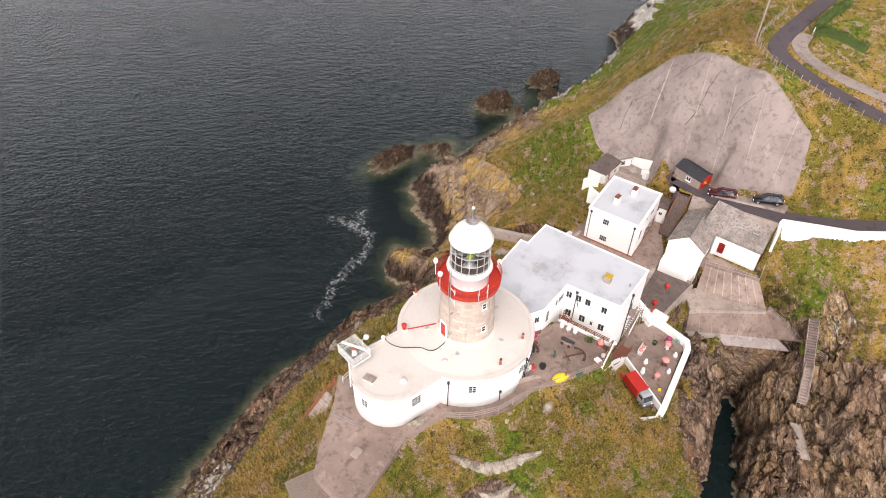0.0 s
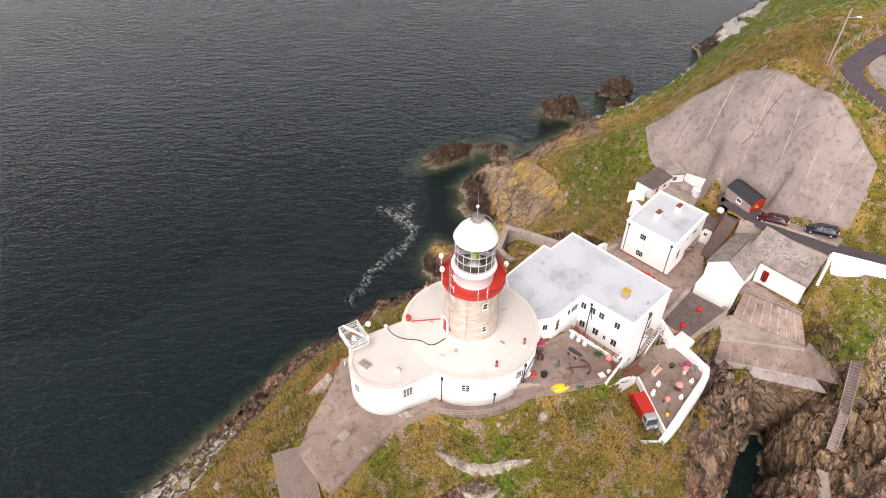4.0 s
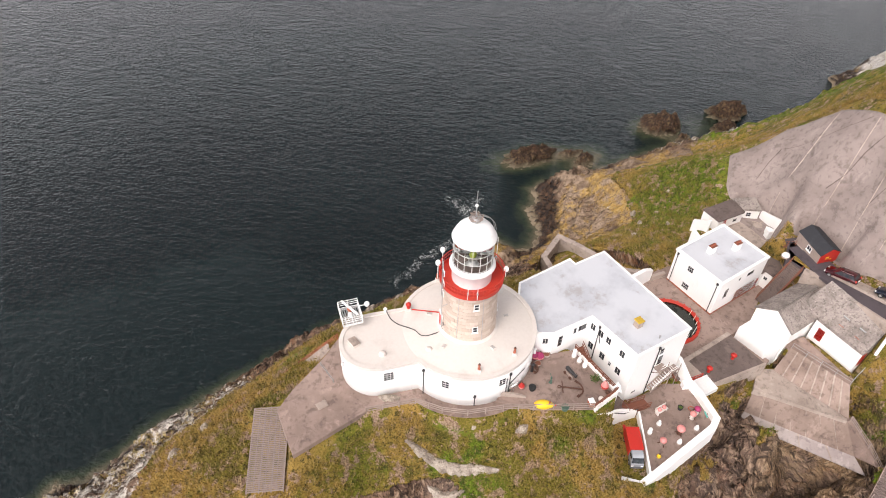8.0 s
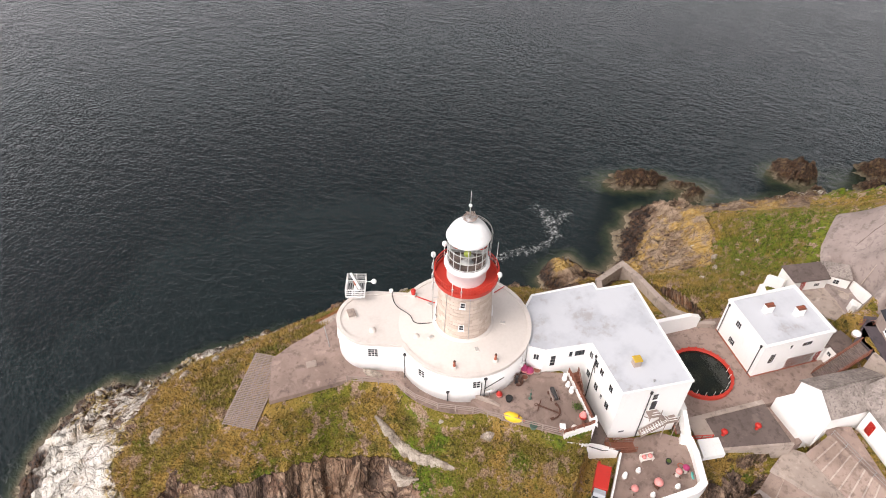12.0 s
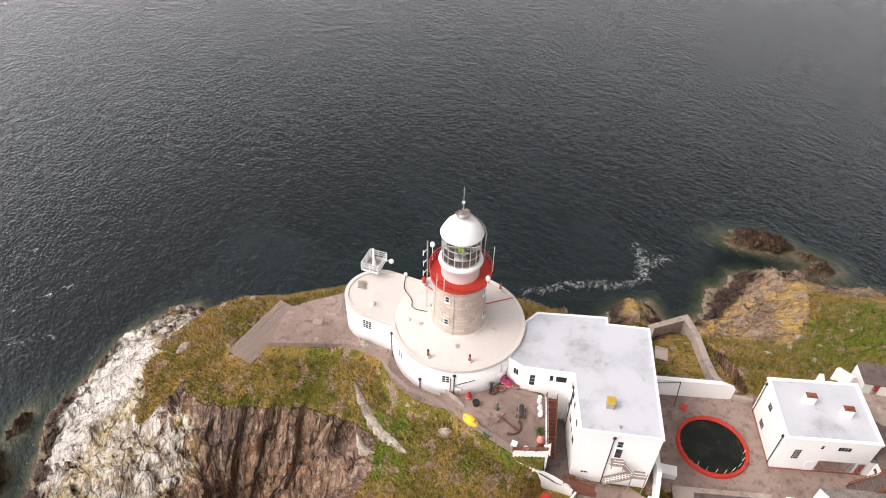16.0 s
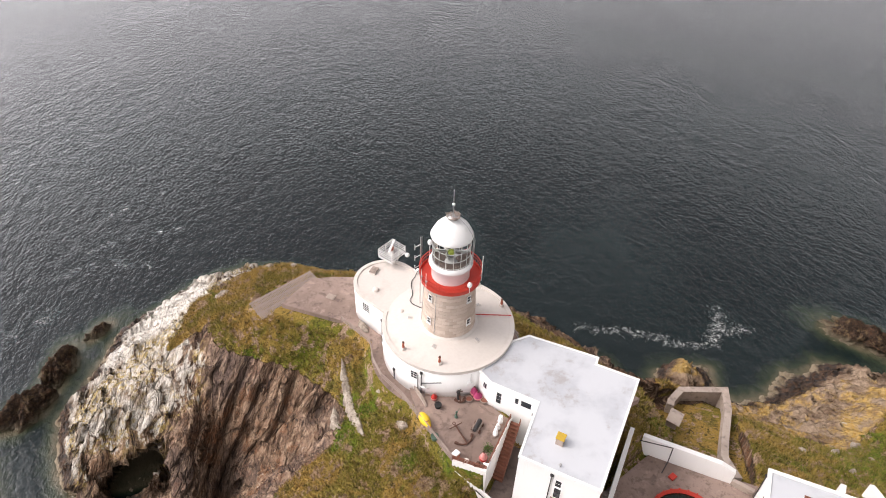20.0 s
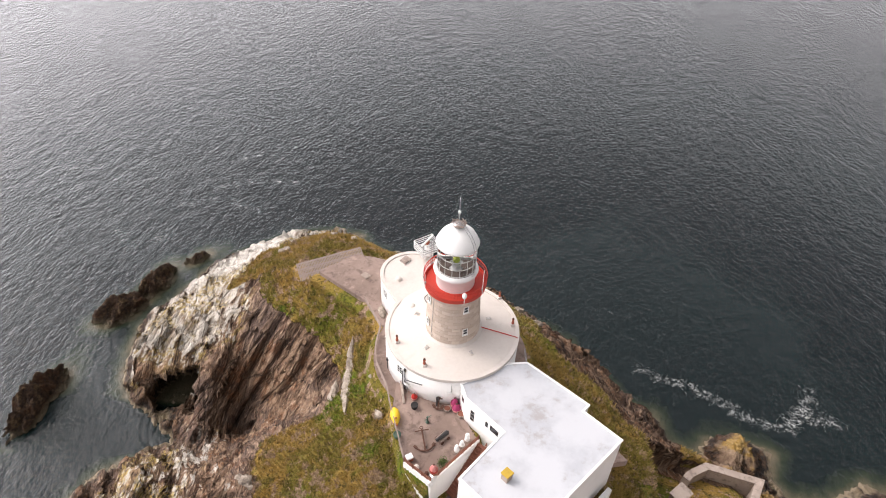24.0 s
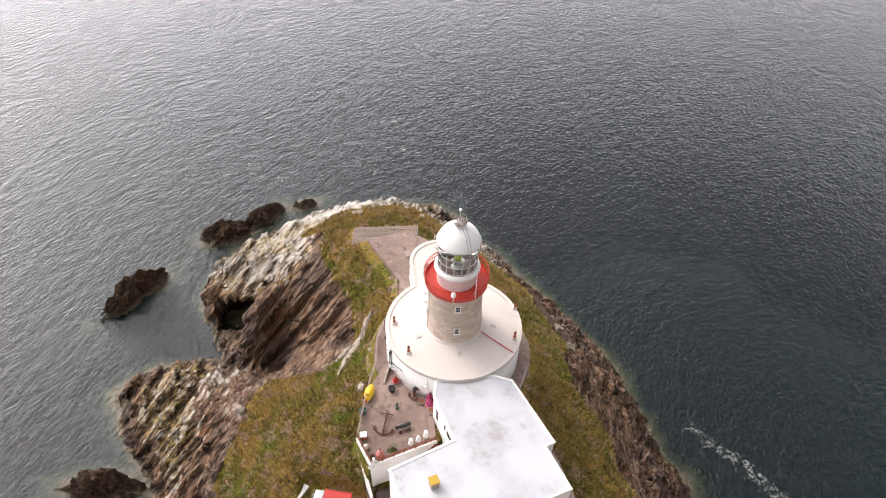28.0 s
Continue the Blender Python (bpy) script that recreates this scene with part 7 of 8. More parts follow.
for _a in (20, 92, 160, 232, 300):
    _t = thing("pavement_light", (*on_drum(_a, 4.6), 31.3), "small barred skylight at the tower's foot", "skylight", "barred skylights round the tower")
    _m = pose(*on_drum(_a, 4.6), 31.3, 0, 0, _a)
    part("frame", box(B(), (-0.34, -0.24, -0.05), (0.34, 0.24, 0.1), _m, 0.03), M_CREAM, _t)
    for _o in (-0.2, -0.07, 0.07, 0.2):
        part("bar", box(B(), (_o - 0.03, -0.18, 0.1), (_o + 0.03, 0.18, 0.13), _m), M_STEEL, _t)


# ---- radar stage beside the round building ----
def radar_stage():
    x, y, z = -3.9, 12.9, 32.0
    t = thing("radar_stage", (x, y, 26.1), "white railed steel stage on a lattice post, beside the round building", "radar stage")
    m = pose(x, y, 0, 0, 0, 35)
    for u, v in ((-0.5, -0.5), (0.5, -0.5), (0.5, 0.5), (-0.5, 0.5)):
        part("leg", beam(B(), m @ Vector((u * 1.2, v * 1.2, 25.6)), m @ Vector((u, v, z)), 0.12, 0.12), M_WTRIM, t)
    for k in range(5):
        a, b = 26 + k * 1.15, 27.15 + k * 1.15
        for s in (-0.53, 0.53):
            part("brace", beam(B(), m @ Vector((-0.53, s, a)), m @ Vector((0.53, s, b)), 0.05, 0.05), M_WTRIM, t)
            part("brace", beam(B(), m @ Vector((s, 0.53, a)), m @ Vector((s, -0.53, b)), 0.05, 0.05), M_WTRIM, t)
    for k in range(9):
        v = -1.05 + 2.1 * k / 8
        part("deck_bar", box(B(), (-1.4, v - 0.07, z + 0.04), (1.4, v + 0.07, z + 0.1), m), M_STEEL, t, "grey grating bar")
    for u in (-1.3, 0.0, 1.3):
        part("deck_joist", box(B(), (u - 0.06, -1.15, z - 0.08), (u + 0.06, 1.15, z + 0.04), m), M_WTRIM, t)
    cs = [(-1.38, -1.13), (1.38, -1.13), (1.38, 1.13), (-1.38, 1.13)]
    for (u, v), (u2, v2) in zip(cs, cs[1:] + cs[:1]):
        for f in (0, 0.5):
            a = m @ Vector((u + (u2 - u) * f, v + (v2 - v) * f, z + 0.1))
            part("post", beam(B(), a, a + Vector((0, 0, 1.25)), 0.055, 0.055), M_WTRIM, t)
        for h in (0.6, 0.92, 1.25):
            part("rail", beam(B(), m @ Vector((u, v, z + h)), m @ Vector((u2, v2, z + h)), 0.06, 0.06), M_WTRIM, t)
        part("toe_board", beam(B(), m @ Vector((u, v, z + 0.18)), m @ Vector((u2, v2, z + 0.18)), 0.04, 0.12), M_WTRIM, t)
    r = thing("radar_scanner", (x, y, z + 0.14), "white radar bar on a pedestal with a red-brown motor box", "radar")
    part("pedestal", lathe(B(), [(0.32, 0.14), (0.26, 0.3), (0.22, 0.9), (0.3, 1.0)], (x, y, z), 14), M_WTRIM, r, "", True)
    part("motor", box(B(), (-0.28, -0.22, 0.95), (0.28, 0.22, 1.35), pose(x, y, z, 0, 0, 60), 0.05), M_TERRA, r, "red-brown motor box")
    part("bar", box(B(), (-1.45, -0.1, 1.38), (1.45, 0.16, 1.62), pose(x, y, z, 0, 0, 62), 0.06), M_WTRIM, r, "long white scanner bar")
    b = thing("white_floodlight", (-2.2, 11.6, 32.5), "round white floodlight on an arm from the stage", "floodlight")
    part("arm", rod(B(), (-2.9, 12.3, 32.9), (-2.2, 11.6, 32.7), 0.05), M_WTRIM, b)
    part("head", ball(B(), (-2.15, 11.55, 32.75), 0.32), M_WTRIM, b, "", True)


radar_stage()


# ---- aerials on the gallery ----
def aerials():
    a = radians(140)
    x, y = 3.75 * math.cos(a), 3.75 * math.sin(a)
    t = thing("aerial_mast", (x, y, T1), "slim steel aerial mast with three cross arms on the gallery", "aerial")
    part("pole", rod(B(), (x, y, T1 - 6.0), (x, y, T1 + 4.2), 0.045), M_STEEL, t)
    part("pole", rod(B(), (x + 0.2, y + 0.15, T1 - 1.0), (x + 0.2, y + 0.15, T1 + 4.2), 0.035), M_STEEL, t)
    for z in (0.2, 1.7, 3.2):
        p, q = Vector((x, y, T1 + z)), Vector((x - 0.75, y - 0.35, T1 + z))
        part("cross_arm", rod(B(), p, q, 0.04), M_WTRIM, t)
        part("element", rod(B(), q - Vector((0, 0, 0.4)), q + Vector((0, 0, 0.4)), 0.035), M_WTRIM, t)
    for z in (-0.1, -5.7, -2.5):
        part("bracket", rod(B(), (x, y, T1 + z), (x * 0.8, y * 0.8, T1 + z), 0.035), M_STEEL, t)
    for ang, h in ((326, 3.6), (204, 2.0), (188, 1.9)):
        b = radians(ang)
        w = thing("whip_aerial", (3.6 * math.cos(b), 3.6 * math.sin(b), T1 + 0.2), "thin white whip aerial on the gallery rail", "aerial", "whip aerials")
        part("rod", rod(B(), (3.6 * math.cos(b), 3.6 * math.sin(b), T1 + 0.2), (3.6 * math.cos(b), 3.6 * math.sin(b), T1 + 0.2 + h), 0.035), M_WTRIM, w)
        part("clamp", box(B(), (-0.1, -0.1, 0.9), (0.1, 0.1, 1.1), pose(3.55 * math.cos(b), 3.55 * math.sin(b), T1, 0, 0, ang)), M_STEEL, w)
    for ang, z in ((114, 2.5), (75, 2.2), (287, 1.3)):
        b = radians(ang)
        p = Vector((3.68 * math.cos(b), 3.68 * math.sin(b), T1 + z))
        w = thing("white_dish", (p.x, p.y, T1 + 0.2), "small white aerial dome on the gallery rail", "aerial", "aerial domes on the gallery")
        part("stem", rod(B(), (p.x, p.y, T1 + 0.2), p, 0.04), M_WTRIM, w)
        part("dome", ball(B(), p, 0.28, (1, 1, 1.35)), M_WTRIM, w, "", True)


aerials()


# ---- patio ornaments ----
def buoy(name, x, y, z, r, h, material, label, band=None, group=""):
    """A can buoy with a conical top, a band and a ring."""
    t = thing(name, (x, y, z), label, "buoy", group)
    part("body", lathe(B(), [(r * 0.75, 0), (r, h * 0.12), (r * 1.05, h * 0.35), (r * 0.9, h * 0.55), (r * 0.45, h * 0.75), (r * 0.3, h * 0.92), (0, h * 0.95)], (x, y, z), 18), material, t, "", True)
    if band:
        part("band", lathe(B(), [(r * 1.0, h * 0.2), (r * 1.1, h * 0.22), (r * 1.1, h * 0.36), (r * 1.0, h * 0.38)], (x, y, z), 18), band, t, "paler band", True)
    part("eye", lathe(B(), [(0.09, h * 0.9), (0.11, h * 0.95), (0.07, h * 1.03), (0.0, h * 1.04)], (x, y, z), 10), M_RUST, t, "iron eye")
    return t


def toadstool(x, y, z, cap, stem, label, r=0.42, h=1.15, group="painted mushroom buoys"):
    """A buoy set up as a toadstool on a splayed stand."""
    t = thing("mushroom_buoy", (x, y, z), label, "ornament", group)
    part("cap", lathe(B(), [(0.0, h * 0.62), (r * 0.8, h * 0.6), (r, h * 0.66), (r * 0.92, h * 0.82), (r * 0.55, h * 0.96), (0, h)], (x, y, z), 18), cap, t, "rounded cap", True)
    part("collar", lathe(B(), [(r * 0.6, h * 0.5), (r * 0.72, h * 0.54), (r * 0.7, h * 0.62)], (x, y, z), 16), M_WTRIM, t, "white collar", True)
    part("stem", lathe(B(), [(0.32, 0), (0.26, h * 0.3), (0.3, h * 0.6)], (x, y, z), 14), stem, t, "", True)
    for k in range(3):
        a = 2.1 * k + x
        part("foot", beam(B(), (x + 0.15 * math.cos(a), y + 0.15 * math.sin(a), z + 0.3), (x + 0.5 * math.cos(a), y + 0.5 * math.sin(a), z + 0.03), 0.09, 0.07), M_RUST, t)
    return t


def bollard_figure(x, y, z, h, label):
    """A white buoy of two balls on a short post."""
    t = thing("white_ornament", (x, y, z), label, "ornament", "white ornaments")
    part("foot", lathe(B(), [(0.3, 0), (0.3, 0.08), (0.2, 0.12)], (x, y, z), 14), M_CONC_PALE, t, "", True)
    part("belly", lathe(B(), [(0.2, 0.1), (0.3, h * 0.25), (0.27, h * 0.5), (0.15, h * 0.62)], (x, y, z), 14), M_WTRIM, t, "", True)
    part("top", ball(B(), (x, y, z + h * 0.8), h * 0.19), M_WTRIM, t, "", True)
    return t


def tub(x, y, z, r, h, material, label, soil=M_BROWNWOOD):
    t = thing("plant_tub", (x, y, z), label, "tub")
    part("tub", lathe(B(), [(r * 0.8, 0), (r, h * 0.7), (r * 1.06, h), (r * 0.85, h), (r * 0.8, h * 0.82), (0, h * 0.82)], (x, y, z), 18), material, t, "", True)
    part("soil", lathe(B(), [(r * 0.82, h * 0.84), (0, h * 0.88)], (x, y, z), 18), soil, t, "dark soil")
    return t


def shrub(x, y, z, r, label, seed):
    t = thing("shrub", (x, y, z), label, "shrub")
    rng = random.Random(seed)
    bm = B()
    for _ in range(220):
        v = Vector((rng.gauss(0, 0.5), rng.gauss(0, 0.5), abs(rng.gauss(0.4, 0.4)))) * r
        d = Vector((rng.gauss(0, 1), rng.gauss(0, 1), rng.gauss(0, 1))).normalized() * r * 0.28
        e = d.orthogonal().normalized() * r * 0.1
        p = Vector((x, y, z)) + v
        bm.faces.new([bm.verts.new(q) for q in (p - e, p + d, p + e)])
    part("leaves", bm, M_LEAF, t, "small green leaves")
    part("stem", rod(B(), (x, y, z - 0.1), (x, y, z + r * 0.6), 0.05), M_BROWNWOOD, t)
    return t


_k = Nodes("leaf_green", 0.7, 0, 0.3)
_k.colour(_k.mix(_k.island(), (0.03, 0.055, 0.012), (0.1, 0.14, 0.03)))
M_LEAF = _k.m
PZ = 26.9


def anchor(x, y, z, turn, length, tilt, label):
    """An admiralty anchor: shank, ring, stock and curved arms with flukes."""
    t = thing("old_anchor", (x, y, z), label, "anchor", "old anchors on the patio")
    m = pose(x, y, z + 0.15, tilt, 0, turn)
    part("shank", rod(B(), m @ Vector((0, 0, 0)), m @ Vector((0, length, 0.1)), 0.09), M_RUST, t)
    bm = B()
    pts = [m @ Vector((math.sin(radians(a)) * length * 0.42, length * 0.42 * (1 - math.cos(radians(a))), 0)) for a in range(-70, 71, 20)]
    for p, q in zip(pts, pts[1:]):
        rod(bm, p, q, 0.09)
    part("arms", bm, M_RUST, t)
    for s in (-1, 1):
        part("fluke", box(B(), (-0.16, -0.22, -0.05), (0.16, 0.22, 0.05), m @ Matrix.Translation((s * length * 0.38, length * 0.24, 0)) @ pose(0, 0, 0, 0, 0, -s * 40), 0.03), M_RUST, t)
    part("stock", rod(B(), m @ Vector((-length * 0.3, length * 0.92, 0.1)), m @ Vector((length * 0.3, length * 0.92, 0.15)), 0.06), M_RUST, t)
    part("ring", lathe(B(), [(0.14, -0.03), (0.2, -0.03), (0.2, 0.03), (0.14, 0.03), (0.14, -0.03)], tuple(m @ Vector((0, length + 0.15, 0.1))), 14), M_RUST, t)


anchor(-2.1, -14.3, PZ, 14, 2.6, 4, "large rusty anchor lying on the patio's concrete")
anchor(-1.1, -8.9, PZ, -5, 1.3, 40, "smaller rusty anchor leaning by the round wall")


def cannon():
    x, y, z, turn = -0.35, -12.6, PZ, -43
    t = thing("old_cannon", (x, y, z), "old dark iron cannon on a low timber carriage, on the patio", "cannon")
    m = pose(x, y, z, 0, 0, turn)
    bm = lathe(B(), [(0.0, -0.85), (0.1, -0.84), (0.14, -0.72), (0.27, -0.66), (0.25, -0.3), (0.2, 0.3), (0.17, 0.78), (0.22, 0.86), (0.2, 0.95), (0.1, 0.95), (0.09, 0.7)], (0, 0, 0), 16)
    bmesh.ops.transform(bm, matrix=m @ Matrix.Translation((0, 0, 0.62)) @ Matrix.Rotation(radians(86), 4, "X"), verts=bm.verts)
    part("barrel", bm, M_PIPE, t, "dark iron barrel", True)
    for s in (-1, 1):
        part("cheek", box(B(), (s * 0.32 - 0.06, -0.75, 0.12), (s * 0.32 + 0.06, 0.6, 0.55), m, 0.03), M_GREYWOOD, t)
        for v in (-0.5, 0.42):
            b = lathe(B(), [(0.05, -0.06), (0.2, -0.06), (0.2, 0.06), (0.05, 0.06)], (0, 0, 0), 14)
            bmesh.ops.transform(b, matrix=m @ Matrix.Translation((s * 0.46, v, 0.2)) @ Matrix.Rotation(radians(90), 4, "Y"), verts=b.verts)
            part("wheel", b, M_RUST, t)
    part("bed", box(B(), (-0.3, -0.6, 0.2), (0.3, 0.45, 0.3), m, 0.02), M_GREYWOOD, t)


cannon()
# the long yellow buoy lies against the fence
_t = thing("yellow_buoy", (-5.75, -10.4, PZ), "long bright yellow spindle buoy lying by the patio fence", "buoy")
_bm = lathe(B(), [(0.0, -1.2), (0.12, -1.15), (0.32, -0.8), (0.52, -0.3), (0.56, 0.1), (0.48, 0.6), (0.25, 1.0), (0.0, 1.12)], (0, 0, 0), 20)
bmesh.ops.transform(_bm, matrix=pose(-5.75, -10.4, PZ + 0.52, 0, 0, 14) @ Matrix.Rotation(radians(-90), 4, "X"), verts=_bm.verts)
part("hull", _bm, M_YELLOW, _t, "", True)
_bm = lathe(B(), [(0.06, 0), (0.12, 0.05), (0.12, 0.2), (0.05, 0.22)], (-5.5, -11.62, PZ + 0.5), 10)
part("eye", _bm, M_ORANGE, _t, "orange-red eye")
part("mark", box(B(), (-0.14, -0.02, -0.12), (0.14, 0.1, 0.12), pose(-5.62, -11.0, PZ + 0.95, 30, 0, 14), 0.02), M_TERRA, _t, "faded red mark")
buoy("magenta_buoy", 1.0, -8.75, PZ, 0.5, 1.15, M_MAGENTA, "netted magenta buoy by the round wall", M_PINK)
buoy("magenta_buoy", 0.75, -8.2, PZ + 0.0, 0.42, 1.5, M_MAGENTA, "taller netted magenta buoy by the round wall", M_PINK)
buoy("pink_buoy", -1.1, -16.6, PZ, 0.4, 1.45, M_PINK, "tall faded pink buoy on the patio's edge", M_ORANGE)
buoy("red_buoy", -3.87, -7.55, PZ, 0.34, 1.0, M_ORANGE, "small red buoy by the round wall", M_PINK)
tub(1.55, -9.45, PZ, 0.48, 0.42, M_CONC_PALE, "pale round tub of dark soil")
tub(-0.05, -8.75, PZ, 0.42, 0.3, M_GREYWOOD, "half-barrel tub beside the anchor")
tub(-3.75, -8.75, PZ, 0.4, 0.5, M_RUBBER, "black iron pot on the patio", M_RUBBER)
tub(-5.3, -12.7, PZ, 0.42, 0.55, M_GREENP, "dark green tub by the patio fence", M_GREENP)
_t = thing("white_topped_box", (-3.75, -15.3, PZ), "red box with a white lid on the patio", "box")
part("body", box(B(), (-0.35, -0.3, 0), (0.35, 0.3, 0.5), pose(-3.75, -15.4, PZ, 0, 0, 30), 0.04), M_TERRA, _t)
part("lid", box(B(), (-0.38, -0.33, 0.5), (0.38, 0.33, 0.72), pose(-3.75, -15.4, PZ, 0, 0, 30), 0.04), M_WTRIM, _t, "white lid")
solid("white_float", ball(B(), (-2.9, -16.4, PZ + 0.3), 0.32), M_CREAM, "round cream fishing float on the patio", "float", smooth=True)
solid("rusty_lump", ball(ball(B(), (-2.0, -17.2, PZ + 0.2), 0.34, (1, 0.8, 0.7)), (-1.8, -17.0, PZ + 0.3), 0.24), M_RUST, "rusty iron lump in the patio's corner", "scrap", smooth=True)
shrub(-0.2, -15.5, PZ, 0.55, "small dense green shrub on the patio", 3)
for _x, _y, _h in ((1.2, -14.05, 1.2), (1.75, -13.35, 1.0), (2.3, -12.65, 1.35)):
    bollard_figure(_x, _y, PZ, _h, "white-painted ornament beside the stair wall")
_t = thing("green_pump", (-2.16, -10.6, PZ), "green-bronze hand pump on the patio", "pump")
part("column", lathe(B(), [(0.22, 0), (0.2, 0.08), (0.09, 0.14), (0.08, 0.8), (0.14, 0.85), (0.1, 1.0), (0, 1.05)], (-2.16, -10.6, PZ), 12), M_GREENP, _t, "", True)
part("lever", rod(B(), (-2.16, -10.6, PZ + 0.85), (-1.75, -10.4, PZ + 1.1), 0.035), M_GREENP, _t)
part("spout", rod(B(), (-2.16, -10.6, PZ + 0.65), (-2.45, -10.75, PZ + 0.5), 0.05), M_GREENP, _t)
solid("black_bollard", lathe(B(), [(0.2, 0), (0.16, 0.1), (0.15, 1.1), (0.2, 1.16), (0.2, 1.28), (0, 1.32)], (-1.2, -8.25, PZ), 14), M_PIPE, "black iron bollard by the round wall", "bollard", smooth=True)
_t = thing("white_dish_aerial", (-4.75, -6.75, PZ), "white satellite dish on the round wall", "dish")
_bm = lathe(B(), [(0.0, 0.0), (0.3, 0.06), (0.5, 0.2), (0.52, 0.2), (0.31, 0.03), (0.0, -0.04)], (0, 0, 0), 20)
bmesh.ops.transform(_bm, matrix=pose(-4.85, -6.85, PZ + 1.3, 55, 0, 145), verts=_bm.verts)
part("bowl", _bm, M_WTRIM, _t, "", True)
part("arm", rod(B(), (-4.55, -6.5, PZ + 1.2), (-4.85, -6.85, PZ + 1.3), 0.04), M_STEEL, _t)
part("stand", rod(B(), (-4.75, -6.75, PZ - 0.1), (-4.75, -6.75, PZ + 1.25), 0.04), M_STEEL, _t)
_t = thing("wall_lamp", (0.1, -7.85, PZ), "white bulkhead lamp on the round wall", "lamp")
part("box", box(B(), (-0.28, -0.06, 1.8), (0.28, 0.22, 2.3), pose(0.1, -8.05, PZ, 0, 0, 180), 0.06), M_WTRIM, _t)
part("conduit", rod(B(), (0.3, -8.0, PZ + 2.3), (0.3, -7.9, 30.7), 0.03), M_STEEL, _t)
for _dx, _dz in ((0.0, 1.0), (-0.25, 0.45)):
    _t = thing("horn_loudspeaker", (-1.2, -17.75, PZ), "white horn loudspeaker on the patio's corner", "loudspeaker", "horn loudspeakers")
    _bm = lathe(B(), [(0.06, -0.35), (0.1, -0.3), (0.12, 0.0), (0.2, 0.2), (0.42, 0.36), (0.38, 0.36), (0.16, 0.18), (0.0, 0.0)], (0, 0, 0), 16)
    bmesh.ops.transform(_bm, matrix=pose(-1.2 + _dx, -17.75 + _dx, PZ + _dz, 80, 0, 40), verts=_bm.verts)
    part("horn", _bm, M_WTRIM, _t, "", True)
    part("bracket", rod(B(), (-1.3, -17.6, PZ - 0.3), (-1.2 + _dx, -17.75 + _dx, PZ + _dz), 0.035), M_STEEL, _t)

# ---- terrace ornaments ----
TZ = 21.5
toadstool(-2.7, -24.4, TZ, M_PINK, M_GREYWOOD, "pink-capped mushroom buoy on an iron stand, on the terrace")
toadstool(-0.6, -26.3, TZ, M_PINK, M_RUST, "large pink-capped mushroom buoy over a rusty stand, on the terrace", 0.52, 1.35)
toadstool(2.05, -27.7, TZ, M_PINK, M_CREAM, "pink-capped mushroom buoy with a pale base, on the terrace", 0.4)
toadstool(2.95, -28.2, TZ, M_MAGENTA, M_CREAM, "purple-capped mushroom buoy with a pale base, on the terrace", 0.4)
for _x, _y, _h in ((-0.2, -23.9, 0.95), (-1.75, -22.9, 1.2), (0.5, -28.2, 0.9), (-2.0, -26.3, 0.9)):
    bollard_figure(_x, _y, TZ, _h, "white-painted ornament on the terrace paving")
_t = thing("pink_bench", (1.8, -24.1, TZ), "pale pink bench with two cushions on the terrace", "bench")
_m = pose(1.8, -24.1, TZ, 0, 0, -43)
part("seat", box(B(), (-0.85, -0.3, 0.38), (0.85, 0.3, 0.5), _m, 0.03), M_CREAM, _t)
part("backrest", box(B(), (-0.85, 0.24, 0.5), (0.85, 0.34, 0.95), _m, 0.03), M_CREAM, _t)
for _u in (-0.7, 0.7):
    part("leg", box(B(), (_u - 0.06, -0.28, 0), (_u + 0.06, 0.28, 0.38), _m, 0.02), M_CREAM, _t)
for _u in (-0.35, 0.4):
    part("cushion", ball(B(), tuple(_m @ Vector((_u, 0.05, 0.68))), 0.27, (1, 1, 0.9)), M_PINK, _t, "pink cushion", True)
buoy("yellow_float", -4.55, -24.1, TZ, 0.24, 0.7, M_YELLOW, "small yellow float on the terrace", M_OCHRE)
tub(2.9, -26.3, TZ, 0.32, 0.45, M_RUBBER, "small black pot on the terrace", M_LEAF)
_t = thing("teal_ring", (2.3, -29.1, TZ), "teal lifebuoy on a post by the terrace wall", "lifebuoy")
_bm = lathe(B(), [(0.22, -0.08), (0.38, -0.08), (0.42, 0), (0.38, 0.08), (0.22, 0.08), (0.2, 0), (0.22, -0.08)], (0, 0, 0), 18)
bmesh.ops.transform(_bm, matrix=pose(2.3, -29.1, TZ + 0.95, 60, 0, 20), verts=_bm.verts)
k_teal = worn("teal_paint", (0.07, 0.36, 0.3), (0.3, 0.42, 0.38), 0.5, 10, 2, 0.4)
part("ring", _bm, k_teal, _t, "", True)
part("post", beam(B(), (2.3, -29.2, TZ), (2.3, -29.2, TZ + 1.2), 0.08, 0.08), M_GREYWOOD, _t)
hose("garden_hose", [(3.0, -27.6, TZ + 0.06), (3.3, -27.3, TZ + 0.06), (3.6, -27.5, TZ + 0.06), (3.5, -28.0, TZ + 0.06), (3.1, -28.0, TZ + 0.06)], 0.06, M_TERRA, "rust-red hose coiled on the terrace", "hose")


